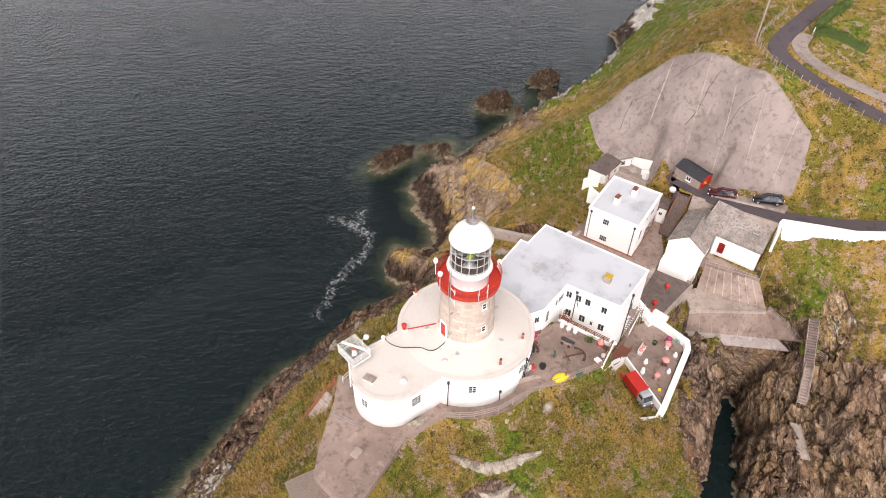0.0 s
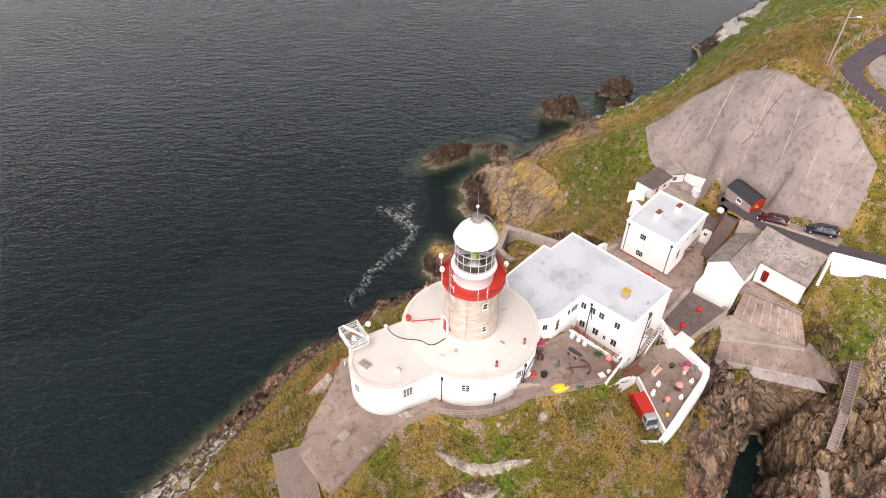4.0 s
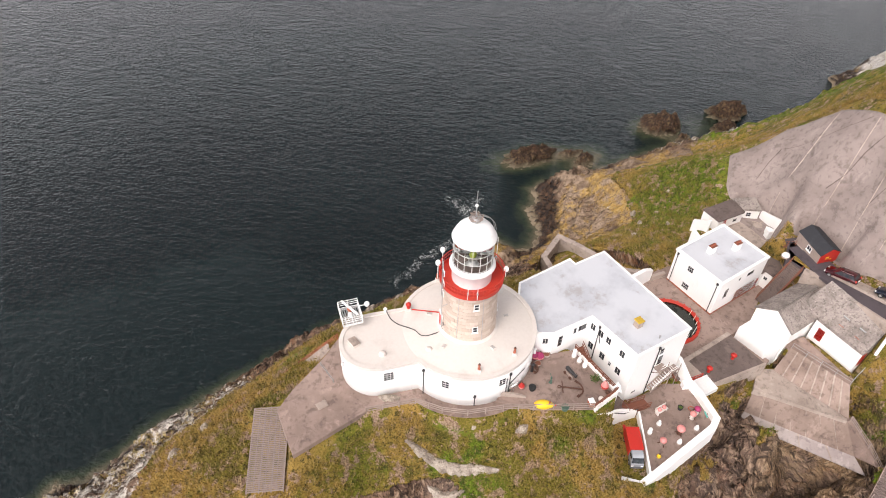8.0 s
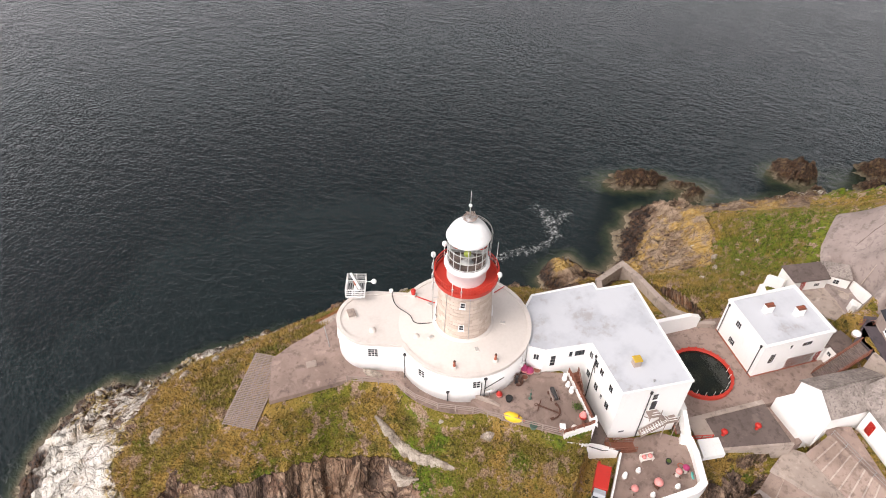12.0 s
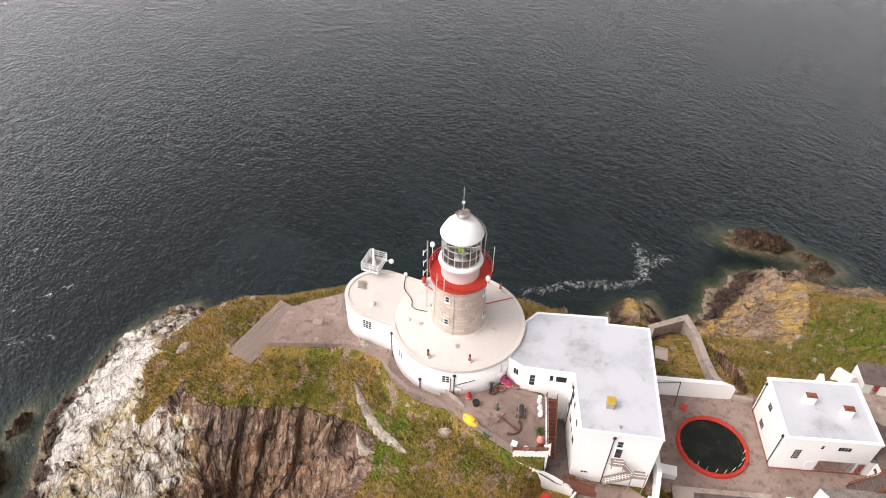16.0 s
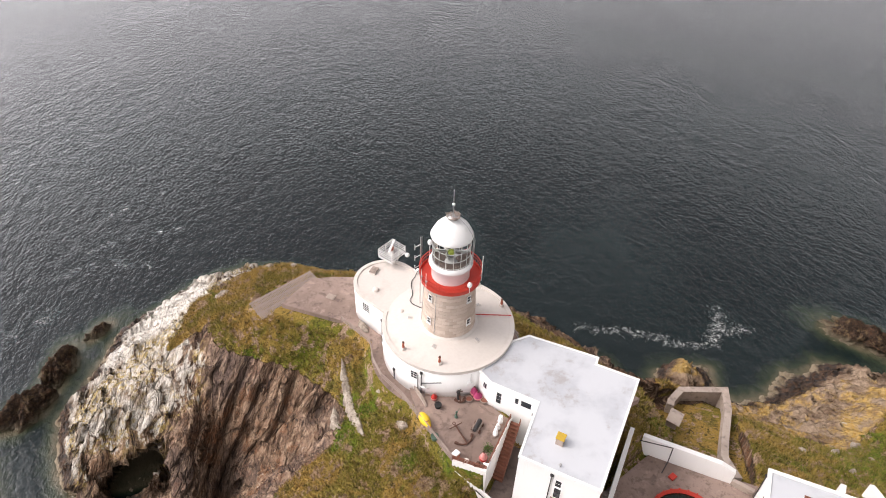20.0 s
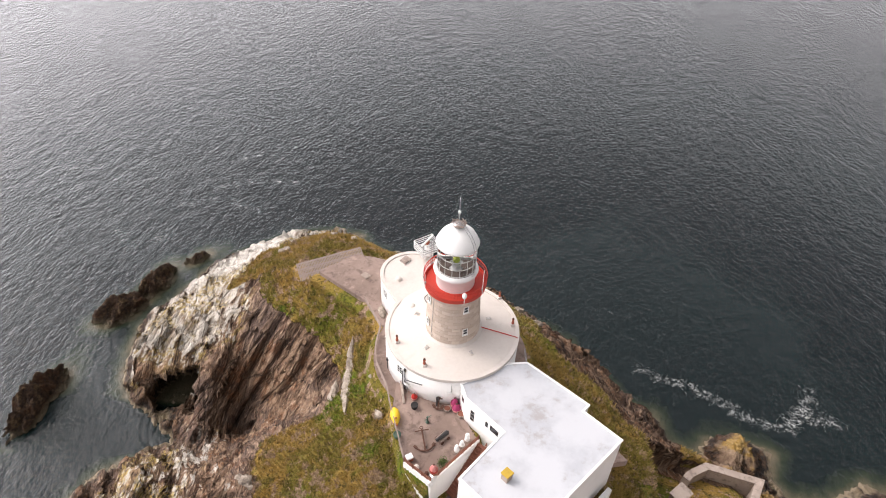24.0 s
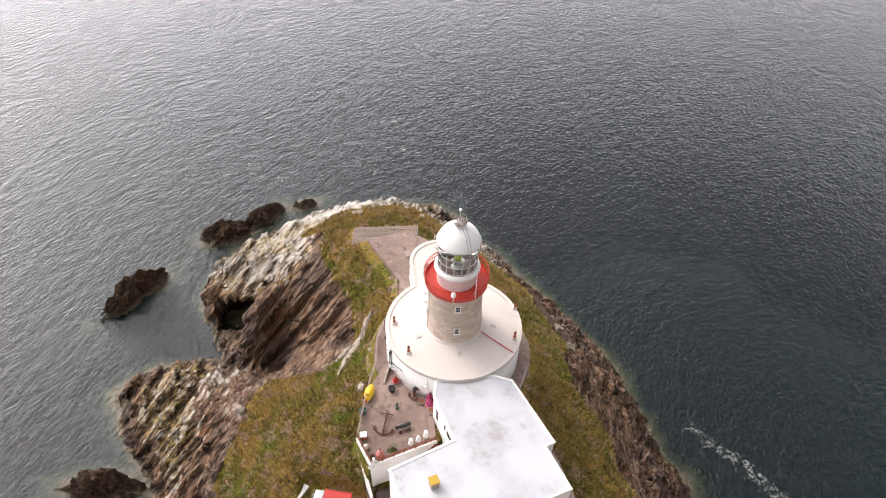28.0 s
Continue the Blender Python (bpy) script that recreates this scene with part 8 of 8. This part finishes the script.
# ---- outside stairs on the block's end wall ----
def end_stairs():
    d = Vector((SB[0] - SA[0], SB[1] - SA[1], 0)).normalized()
    n = Vector((d.y, -d.x, 0))
    at = lambda s, o, z: Vector((SA[0], SA[1], z)) + d * s + n * o  # noqa: E731
    t = thing("outside_stairs", tuple(at(5, 0.4, 21.5)), "grey timber landing and steps on the block's white end wall", "stairs")
    for s0, s1, z in ((3.9, 5.1, 26.35), (6.3, 7.8, 24.5)):
        for i in range(6):
            a = s0 + (s1 - s0) * (i + 0.5) / 6
            part("board", beam(B(), at(a, 0.05, z), at(a, 1.0, z), (s1 - s0) / 6 - 0.03, 0.06), M_GREYWOOD, t)
        for s in (s0, s1):
            part("post", beam(B(), at(s, 0.95, 21.4 if s1 > 6 else z - 0.6), at(s, 0.95, z + 1.05), 0.09, 0.09), M_GREYWOOD, t)
            part("joist", beam(B(), at(s, 0.0, z - 0.12), at(s, 1.0, z - 0.12), 0.09, 0.14), M_GREYWOOD, t)
        for h in (0.5, 1.0):
            part("rail", beam(B(), at(s0, 0.97, z + h), at(s1, 0.97, z + h), 0.05, 0.05), M_WTRIM, t)
        part("brace", beam(B(), at(s0, 0.95, z - 0.1), at(s0, 0.02, z - 1.1), 0.08, 0.08), M_GREYWOOD, t)
    for a, b, za, zb, cnt in ((5.1, 6.4, 26.3, 24.55, 7), (6.3, 3.6, 24.45, 22.6, 10)):
        for i in range(cnt):
            f = (i + 0.5) / cnt
            s, z = a + (b - a) * f, za + (zb - za) * f
            part("tread", beam(B(), at(s, 0.1, z), at(s, 0.92, z), 0.22, 0.05), M_GREYWOOD, t)
        for o in (0.1, 0.93):
            part("string", beam(B(), at(a, o, za - 0.1), at(b, o, zb - 0.1), 0.06, 0.2), M_GREYWOOD, t)
        for h in (0.55, 0.95):
            part("rail", beam(B(), at(a, 0.96, za + h), at(b, 0.96, zb + h), 0.05, 0.05), M_WTRIM, t)
    _o = thing("end_doorway", tuple(at(4.35, 0, 26.4)), "dark glazed door onto the outside landing", "door")
    part("frame", face_box(B(), SA, SB, 3.98, 4.85, 26.4, 28.25, -0.02, 0.06, 0.01), M_WTRIM, _o)
    part("pane", face_box(B(), SA, SB, 4.08, 4.75, 26.6, 28.15, 0.05, 0.075), M_PANE, _o)


end_stairs()

# ---- vehicles ----
def wheel(parent, m, x, y, r, w):
    b = lathe(B(), [(r * 0.6, -w / 2), (r * 0.92, -w / 2), (r, -w / 4), (r, w / 4), (r * 0.92, w / 2), (r * 0.6, w / 2)], (0, 0, 0), 20)
    t = m @ Matrix.Translation((x, y, r)) @ Matrix.Rotation(radians(90), 4, "X")
    bmesh.ops.transform(b, matrix=t, verts=b.verts)
    tyre = part("wheel", b, M_RUBBER, parent, "black tyre", True)
    b = lathe(B(), [(0.0, -w * 0.4), (r * 0.25, -w * 0.42), (r * 0.58, -w * 0.3), (r * 0.62, -w * 0.3), (r * 0.62, w * 0.3), (r * 0.58, w * 0.3), (r * 0.25, w * 0.42), (0.0, w * 0.4)], (0, 0, 0), 16)
    bmesh.ops.transform(b, matrix=t, verts=b.verts)
    part("rim", b, M_STEEL, tyre, "silver rim")


def loft(bm, rows):
    """A closed skin through rows of points of one length, its ends filled."""
    v = [[bm.verts.new(p) for p in row] for row in rows]
    n = len(v[0])
    for a, b in zip(v, v[1:]):
        for i in range(n):
            bm.faces.new((a[i], a[(i + 1) % n], b[(i + 1) % n], b[i]))
    bm.faces.new(v[0])
    bm.faces.new(v[-1])
    bmesh.ops.recalc_face_normals(bm, faces=bm.faces)
    return bm


def estate_car(x, y, z, turn, pitch, paint, label):
    """An estate car: body, glass, roof, wheels, lamps and bumpers."""
    t = thing("estate_car", (x, y, z), label, "car", "parked cars")
    m = pose(x, y, z, 0, -pitch, turn)
    w = 0.86

    def ring(u, half, lo, hi, tuck=0.1):
        return [m @ Vector((u, s * h, q)) for s, h, q in ((-1, half * 0.92, lo), (-1, half, lo + 0.25), (-1, half * 0.98, hi - 0.12), (-1, half - tuck, hi), (1, half - tuck, hi), (1, half * 0.98, hi - 0.12), (1, half, lo + 0.25), (1, half * 0.92, lo))]
    rows = [ring(-2.22, w * 0.86, 0.42, 0.78), ring(-2.1, w * 0.96, 0.3, 0.92), ring(-1.5, w, 0.24, 0.95), ring(0.7, w, 0.24, 0.93), ring(1.0, w, 0.24, 0.9), ring(1.75, w * 0.97, 0.27, 0.8), ring(2.08, w * 0.9, 0.32, 0.68), ring(2.2, w * 0.8, 0.4, 0.58)]
    part("body", loft(B(), rows), paint, t, "", True)

    def cabin(u, half, z0):
        return [m @ Vector((u, s * half, z0)) for s in (-1, 1)]
    base, top = 0.9, 1.4
    bm = loft(B(), [[m @ Vector(p) for p in ((-2.08, -w * 0.9, base), (-1.75, -w * 0.72, top), (-1.75, w * 0.72, top), (-2.08, w * 0.9, base))], [m @ Vector(p) for p in ((-0.6, -w * 0.93, base), (-0.6, -w * 0.76, top + 0.04), (-0.6, w * 0.76, top + 0.04), (-0.6, w * 0.93, base))], [m @ Vector(p) for p in ((0.95, -w * 0.9, base - 0.02), (0.2, -w * 0.74, top), (0.2, w * 0.74, top), (0.95, w * 0.9, base - 0.02))]])
    part("windows", bm, M_PANE, t, "dark tinted glass")
    bm = loft(B(), [[m @ Vector(p) for p in ((u, -w * k, h), (u, -w * k * 0.9, h + 0.06), (u, w * k * 0.9, h + 0.06), (u, w * k, h))] for u, k, h in ((-1.82, 0.72, top - 0.03), (-0.7, 0.78, top + 0.03), (0.25, 0.74, top - 0.02))])
    part("roof", bm, paint, t, "", True)
    for s in (-1, 1):
        for u0, u1 in ((0.93, 0.18), (-0.25, -0.25), (-1.2, -1.2), (-2.05, -1.74)):
            part("pillar", beam(B(), m @ Vector((u0, s * w * 0.93, base - 0.02)), m @ Vector((u1, s * w * 0.75, top + 0.02)), 0.05, 0.06), paint, t)
        part("roof_bar", beam(B(), m @ Vector((-1.6, s * 0.56, top + 0.12)), m @ Vector((0.1, s * 0.56, top + 0.12)), 0.035, 0.035), M_STEEL, t)
        part("headlight", box(B(), (1.98, s * 0.62 - 0.16, 0.55), (2.16, s * 0.62 + 0.16, 0.69), m, 0.04), M_WTRIM, t, "clear headlight")
        part("tail_light", box(B(), (-2.22, s * 0.72 - 0.08, 0.62), (-2.06, s * 0.72 + 0.08, 0.95), m, 0.03), M_RED, t, "red tail light")
        part("mirror", box(B(), (0.72, s * 0.93 - 0.08, 0.92), (0.86, s * 0.93 + 0.08, 1.05), m, 0.03), paint, t)
        for u in (-1.38, 1.35):
            wheel(t, m, u, s * 0.78, 0.32, 0.22)
    part("bumper", box(B(), (2.1, -0.72, 0.34), (2.27, 0.72, 0.52), m, 0.06), M_GRILLE, t)
    part("bumper", box(B(), (-2.3, -0.74, 0.38), (-2.14, 0.74, 0.58), m, 0.06), M_GRILLE, t)
    part("number_plate", box(B(), (-2.32, -0.26, 0.6), (-2.22, 0.26, 0.71), m), M_WTRIM, t, "plain white plate")


estate_car(29.65, -46.95, 25.05, 55, -10, car_paint("dark_red_car_paint", (0.06, 0.004, 0.008)), "dark red estate car parked on the steep road")
estate_car(25.3, -52.1, 26.7, 56, -11, car_paint("dark_blue_car_paint", (0.006, 0.009, 0.02)), "dark blue estate car parked beside the steep road")


def box_truck():
    x, y, z, turn = -4.4, -21.1, 21.38, 195
    t = thing("box_truck", (x, y, z), "red box truck with a silver cab by the terrace wall", "truck")
    m = pose(x, y, z, 0, 0, turn) @ Matrix.Diagonal((0.92, 0.85, 0.95, 1))
    part("box", box(B(), (-1.95, -0.9, 0.55), (1.2, 0.9, 2.05), m, 0.05), M_ORANGE, t, "red box body")
    part("box_rim", box(box(B(), (-1.98, -0.93, 1.99), (1.23, -0.84, 2.09), m, 0.02), (-1.98, 0.84, 1.99), (1.23, 0.93, 2.09), m, 0.02), M_RED, t, "darker red roof edge")
    part("chassis", box(B(), (-2.0, -0.4, 0.4), (2.3, 0.4, 0.62), m, 0.03), M_GRILLE, t)
    bm = loft(B(), [[m @ Vector((u, s * h, q)) for s, h, q in ((-1, 0.84, 0.42), (-1, 0.86, 1.15), (-1, 0.74, k), (1, 0.74, k), (1, 0.86, 1.15), (1, 0.84, 0.42))] for u, k in ((1.28, 1.95), (1.9, 1.98), (2.3, 1.86))])
    part("cab", bm, car_paint("silver_cab_paint", (0.42, 0.44, 0.46)), t, "silver cab")
    bm = loft(B(), [[m @ Vector((u, s * 0.84, q)) for s, q in ((-1, 0.42), (-1, k), (1, k), (1, 0.42))] for u, k in ((2.3, 1.2), (2.66, 1.0), (2.72, 0.6))])
    part("bonnet", bm, car_paint("grey_bonnet_paint", (0.3, 0.31, 0.33)), t, "grey bonnet")
    bm = loft(B(), [[m @ Vector((u, s * h, q)) for s, h in ((-1, 1), (1, 1))for h in (0.72,)] + [m @ Vector((u2, 0.78, q2)), m @ Vector((u2, -0.78, q2))] for u, q, u2, q2 in ((2.3, 1.85, 2.56, 1.16), (2.34, 1.88, 2.6, 1.18))])
    part("windscreen", bm, M_PANE, t, "dark windscreen")
    for s in (-1, 1):
        for u in (-1.2, 1.95):
            wheel(t, m, u, s * 0.76, 0.34, 0.22)
        part("side_window", box(B(), (1.45, s * 0.8 - 0.03, 1.22), (2.15, s * 0.8 + 0.03, 1.75), m @ pose(0, 0, 0, 0, 0, 0)), M_PANE, t)
        part("headlight", box(B(), (2.66, s * 0.62 - 0.14, 0.66), (2.76, s * 0.62 + 0.14, 0.84), m, 0.03), M_WTRIM, t)
    part("bumper", box(B(), (2.62, -0.86, 0.36), (2.82, 0.86, 0.58), m, 0.05), M_GRILLE, t)
    part("tail_lift", box(B(), (-3.1, -0.75, 0.55), (-1.98, -0.4, 0.75), m, 0.03), M_ORANGE, t, "narrow red loading plank")


box_truck()


# ---- the shed by the road ----
def road_shed():
    fl, fr, br, bl = (32.5, -44.3), (34.4, -47.1), (39.2, -44.9), (37.4, -42.0)
    t = thing("road_shed", (36, -44.6, 24), "grey timber shed with black felt roof and red front", "shed")
    part("wall", prism(B(), [fl, fr, br, bl], 23.6, 26.1), M_GREYWOOD, t, "grey boarded wall")
    part("base", ring_prism(B(), grown([fl, fr, br, bl], -0.1), grown([fl, fr, br, bl], 0.12), 23.5, 24.25), M_CONC_PALE, t, "concrete base")
    P = lambda p, z: Vector((p[0], p[1], z))  # noqa: E731
    m1, m2 = (P(fl, 26.95) + P(fr, 26.95)) / 2, (P(bl, 26.95) + P(br, 26.95)) / 2
    u = (m2 - m1).normalized() * 0.15
    for e0, e1, o in ((fl, bl, fr), (fr, br, fl)):
        s = (P(e0, 0) - P(o, 0)).normalized() * 0.15
        q = [P(e0, 26.05) + s - u, P(e1, 26.05) + s + u, m2 + u, m1 - u]
        up = (q[1] - q[0]).cross(q[3] - q[0]).normalized()
        up = up if up.z > 0 else -up
        bm = B()
        lo, hi = [bm.verts.new(v + up * 0.01) for v in q], [bm.verts.new(v + up * 0.09) for v in q]
        bm.faces.new(hi)
        bm.faces.new(lo)
        for i in range(4):
            bm.faces.new((lo[i], lo[(i + 1) % 4], hi[(i + 1) % 4], hi[i]))
        bmesh.ops.recalc_face_normals(bm, faces=bm.faces)
        part("roof", bm, M_BLACKFELT, t, "black felt roof")
    for e0, e1, mm, mat in ((fl, fr, m1, M_ORANGE), (bl, br, m2, M_GREYWOOD)):
        w = (mm - (m1 + m2) / 2).normalized() * 0.08
        bm = loft(B(), [[P(e0, 24.2 if mat is M_ORANGE else 26.05) + w * k, P(e1, 24.2 if mat is M_ORANGE else 26.05) + w * k, P(e1, 26.1) + w * k, mm + w * k, P(e0, 26.1) + w * k] for k in (0.0, 1.0)])
        part("gable", bm, mat, t, "red boarded front" if mat is M_ORANGE else "")
    d = Vector((fr[0] - fl[0], fr[1] - fl[1], 0)).normalized()
    thing_window(t, bl, fl)
    n = Vector((d.y, -d.x, 0))
    n = n if n.dot(m1 - m2) > 0 else -n
    c = P(fl, 0) + d * 1.35 + n * 0.1
    turn = math.degrees(math.atan2(d.y, d.x))
    s = part("notice", box(B(), (-0.28, -0.02, 25.15), (0.28, 0.02, 25.6), pose(c.x, c.y, 0, 0, 0, turn)), M_YELLOW, t, "small yellow notice")
    part("notice_bar", box(B(), (-0.2, -0.03, 25.3), (0.2, 0.03, 25.36), pose(c.x, c.y, 0, 0, 0, turn)), M_PIPE, s, "dark bar of lettering")
    part("notice_bar", box(B(), (0.45, -0.03, 25.0), (0.85, 0.03, 25.1), pose(c.x, c.y, 0, 0, 0, turn)), M_YELLOW, s, "yellow bar of lettering")


def thing_window(t, a, b):
    return face_window(t, a, b, (Vector(a) - Vector(b)).length * 0.55, 24.9, 1.0, 0.8, (2, 1))


road_shed()
solid("forecourt", prism(B(), [(33.0, -40.4), (36.6, -41.2), (37.4, -42.0), (32.5, -44.3), (30.6, -43.4)], 22.5, 24.12), M_ASPHALT, "black asphalt apron between shed and stairs", "paving", kind="structure")
_t = thing("white_bath", (33.5, -39.9, 24.0), "white basin upside down beside the stairs", "basin")
part("basin", lathe(B(), [(0.55, 0), (0.5, 0.3), (0.3, 0.42), (0, 0.45)], (33.5, -40.3, 24.1), 16), M_WTRIM, _t, "", True)
part("foot", lathe(B(), [(0.6, -0.2), (0.6, 0.05), (0, 0.05)], (33.5, -40.3, 24.1), 16), M_CONC_PALE, _t)


# ---- upper road: pole, posts, hedges ----
def telegraph_pole():
    x, y = 48.0, -55.5
    z = at_ground(x, y) - 0.4
    t = thing("telegraph_pole", (x, y, z), "leaning silvered timber pole with a lamp arm", "pole")
    bm = B()
    rod(bm, (x, y, z), (x + 1.3, y - 0.9, z + 8.4), 0.14, 10)
    part("pole", bm, M_GREYWOOD, t)
    part("lamp_arm", rod(B(), (x + 1.1, y - 0.75, z + 7.0), (x + 0.6, y - 1.9, z + 7.4), 0.05), M_STEEL, t)
    part("lamp", box(B(), (-0.35, -0.14, -0.08), (0.35, 0.14, 0.1), pose(x + 0.5, y - 2.1, z + 7.4, 0, 0, 65), 0.05), M_WTRIM, t, "white lamp head")
    for k in range(5):
        part("step", rod(B(), (x + 0.6 + k * 0.1, y - 0.4 - k * 0.07, z + 4 + k * 0.7), (x + 0.9 + k * 0.1, y - 0.2 - k * 0.07, z + 4 + k * 0.7), 0.025), M_STEEL, t)


telegraph_pole()


def off_road(path, by):
    """A line beside a road's middle line, at one distance from it."""
    out = []
    for i, p in enumerate(path):
        a, b = path[max(0, i - 1)], path[min(len(path) - 1, i + 1)]
        d = Vector((b[0] - a[0], b[1] - a[1])).normalized()
        out.append((p[0] - d.y * by, p[1] + d.x * by, p[2]))
    return out


for _p in along(off_road(UPPER[:20], 2.5), 4.0):
    solid("marker_post", rod(B(), (_p.x, _p.y, _p.z - 0.4), (_p.x, _p.y, _p.z + 0.9), 0.055, 6), M_CONC_PALE, "short pale post on the upper road's edge", "post", "road edge posts")


def wire_fence():
    pts = along(off_road(UPPER[18:34], 3.2), 2.6)
    t = thing("wire_fence", tuple(pts[0]), "grey post and wire fence along the upper road", "fence")
    for p in pts:
        z = at_ground(p.x, p.y)
        part("post", rod(B(), (p.x, p.y, z - 0.4), (p.x, p.y, z + 1.25), 0.07, 6), M_GREYWOOD, t)
    for h in (0.5, 0.85, 1.2):
        bm = B()
        for p, q in zip(pts, pts[1:]):
            rod(bm, (p.x, p.y, at_ground(p.x, p.y) + h), (q.x, q.y, at_ground(q.x, q.y) + h), 0.02, 4)
        part("wire", bm, M_STEEL, t)


wire_fence()


def hedge(path, wide, high, label, seed):
    """A clipped hedge: twiggy core under thousands of small leaves."""
    t = thing("hedge", path[0], label, "hedge")
    rng = np.random.default_rng(seed)
    pts = along(path, 0.5)
    base = np.array([(p.x, p.y, at_ground(p.x, p.y)) for p in pts])
    n = 90
    i = rng.integers(0, len(pts), len(pts) * n)
    a = rng.uniform(0, math.pi, len(i))
    d = np.array(pts[-1].xy) - np.array(pts[0].xy)
    d = d / np.linalg.norm(d)
    side = np.array((-d[1], d[0]))
    lump = 1 + 0.18 * np.sin(i * 0.9 + seed) + rng.uniform(-0.15, 0.12, len(i))
    off = np.cos(a) * wide / 2 * lump
    c = base[i] + np.c_[off[:, None] * side + rng.uniform(-0.3, 0.3, (len(i), 2)), np.abs(np.sin(a)) ** 0.6 * high * lump]
    r1 = rng.normal(0, 0.12, (len(i), 3))
    r2 = rng.normal(0, 0.12, (len(i), 3))
    v = np.stack([c, c + r1, c + r2], 1).reshape(-1, 3)
    me = bpy.data.meshes.new("leaves")
    me.from_pydata(v.tolist(), [], np.arange(len(v)).reshape(-1, 3).tolist())
    me.materials.append(M_LEAF)
    ob = new("leaves", me)
    ob.parent = t
    ob.matrix_parent_inverse = world_of(t).inverted()
    tagged(ob, "dense small leaves", kind="stuff")
    bm = B()
    ring = []
    for p in base:
        ring.append([Vector(p) + Vector((*(side * wide / 2 * u), high * w)) for u, w in ((-0.85, -0.15), (-0.7, 0.7), (0, 0.9), (0.7, 0.7), (0.85, -0.15))])
    loft(bm, ring)
    part("core", bm, M_LEAF, t, "dark leafy core")


hedge([(49.2, -66.8, 44), (53.2, -73.6, 46)], 1.6, 1.5, "clipped dark green hedge beside the upper road", 5)
hedge([(48.4, -66.4, 44), (41.5, -71.0, 45)], 1.4, 1.2, "clipped green hedge along the field", 6)
solid("white_sign_post", rod(B(), (49.0, -66.2, at_ground(49, -66.2) - 0.3), (49.1, -66.3, at_ground(49, -66.2) + 1.3), 0.09, 8), M_WTRIM, "short white post at the hedge's corner", "post")


# ---- loose rocks on the turf ----
def ledge(points, wide, label, seed, material=None):
    """A low rib of bare pale rock that breaks through the turf."""
    rng = random.Random(seed)
    pts = along(points, 0.35)
    d = (pts[-1] - pts[0]).normalized()
    side = Vector((-d.y, d.x, 0)).normalized()
    rows = []
    for i, p in enumerate(pts):
        f = i / (len(pts) - 1)
        k = (max(0.02, math.sin(math.pi * f)) ** 0.6) * wide * (0.75 + 0.5 * rng.random())
        z = at_ground(p.x, p.y)
        rows.append([Vector((p.x, p.y, z)) + side * (u * k) + Vector((0, 0, h + rng.uniform(-0.06, 0.08))) for u, h in ((-0.55, -0.4), (-0.42, 0.2), (-0.15, 0.42), (0.2, 0.36), (0.45, 0.1), (0.55, -0.4))])
    return solid("rock_ledge", loft(B(), rows), M_PALEROCK, label, "rock")


def pale_rock():
    k = Nodes("lichened_rock", 0.9)
    a, b, c3 = k.noise(0.9, 6, 0.7), k.noise(4, 6, 0.75), k.noise(16, 4)
    c = k.mix(k.step(a, 0.35, 0.65), (0.24, 0.19, 0.15), (0.5, 0.43, 0.35))
    c = k.mix(k.step(b, 0.5, 0.66, 0, 0.8), c, (0.1, 0.078, 0.06))
    c = k.mix(k.step(c3, 0.55, 0.7, 0, 0.6), c, (0.66, 0.6, 0.52))
    k.colour(c)
    k.bump(b, 0.15)
    k.bump(c3, 0.04)
    return k.m


M_PALEROCK = pale_rock()
ledge([(-12.2, -7.2, 0), (-12.7, -3.0, 0), (-12.8, 3.4, 0)], 1.5, "long pale rib of rock in the turf below the path", 1)
ledge([(-14.6, 0.2, 0), (-14.9, -1.8, 0), (-14.5, -4.0, 0)], 1.3, "broken pale rock in the turf below the rib", 4)
ledge([(-9.6, 7.6, 0), (-9.0, 5.2, 0)], 1.3, "pale stony outcrop at the platform's corner", 2)
ledge([(-7.4, -9.2, 0), (-8.4, -8.0, 0)], 1.1, "pale rock under the patio fence", 3)


def boulder(x, y, r, seed, label="pale lichened boulder on the turf"):
    bm = B()
    bmesh.ops.create_icosphere(bm, subdivisions=3, radius=1.0)
    z = at_ground(x, y)
    for v in bm.verts:
        q = v.co * 1.3 + Vector((seed * 3.7, 0, 0))
        v.co = v.co * (1 + 0.6 * noise.noise(q) + 0.2 * noise.noise(q * 3))
        v.co = Vector((v.co.x * r, v.co.y * r * 0.75, v.co.z * r * 0.6)) + Vector((x, y, z + r * 0.1))
    return solid("boulder", bm, M_PALEROCK, label, "boulder", "loose boulders")


for _i, (_x, _y, _r) in enumerate(((-23, -13.8, 0.8), (-24.2, -13.0, 0.5), (-22.2, -14.6, 0.45), (-27, 25, 1.1), (-20, 28.5, 0.7), (-16.5, 26.5, 0.6), (47.5, -20.5, 0.7), (44.8, -24.6, 0.5), (50.5, -23, 0.5), (55.2, -24.5, 0.45), (53, -19.5, 0.8), (42.5, -19.5, 0.6), (-9.5, -3.5, 0.3), (12.5, 13.0, 0.7), (10, 16.5, 0.8))):
    boulder(_x, _y, _r, _i)

tower_blocks()
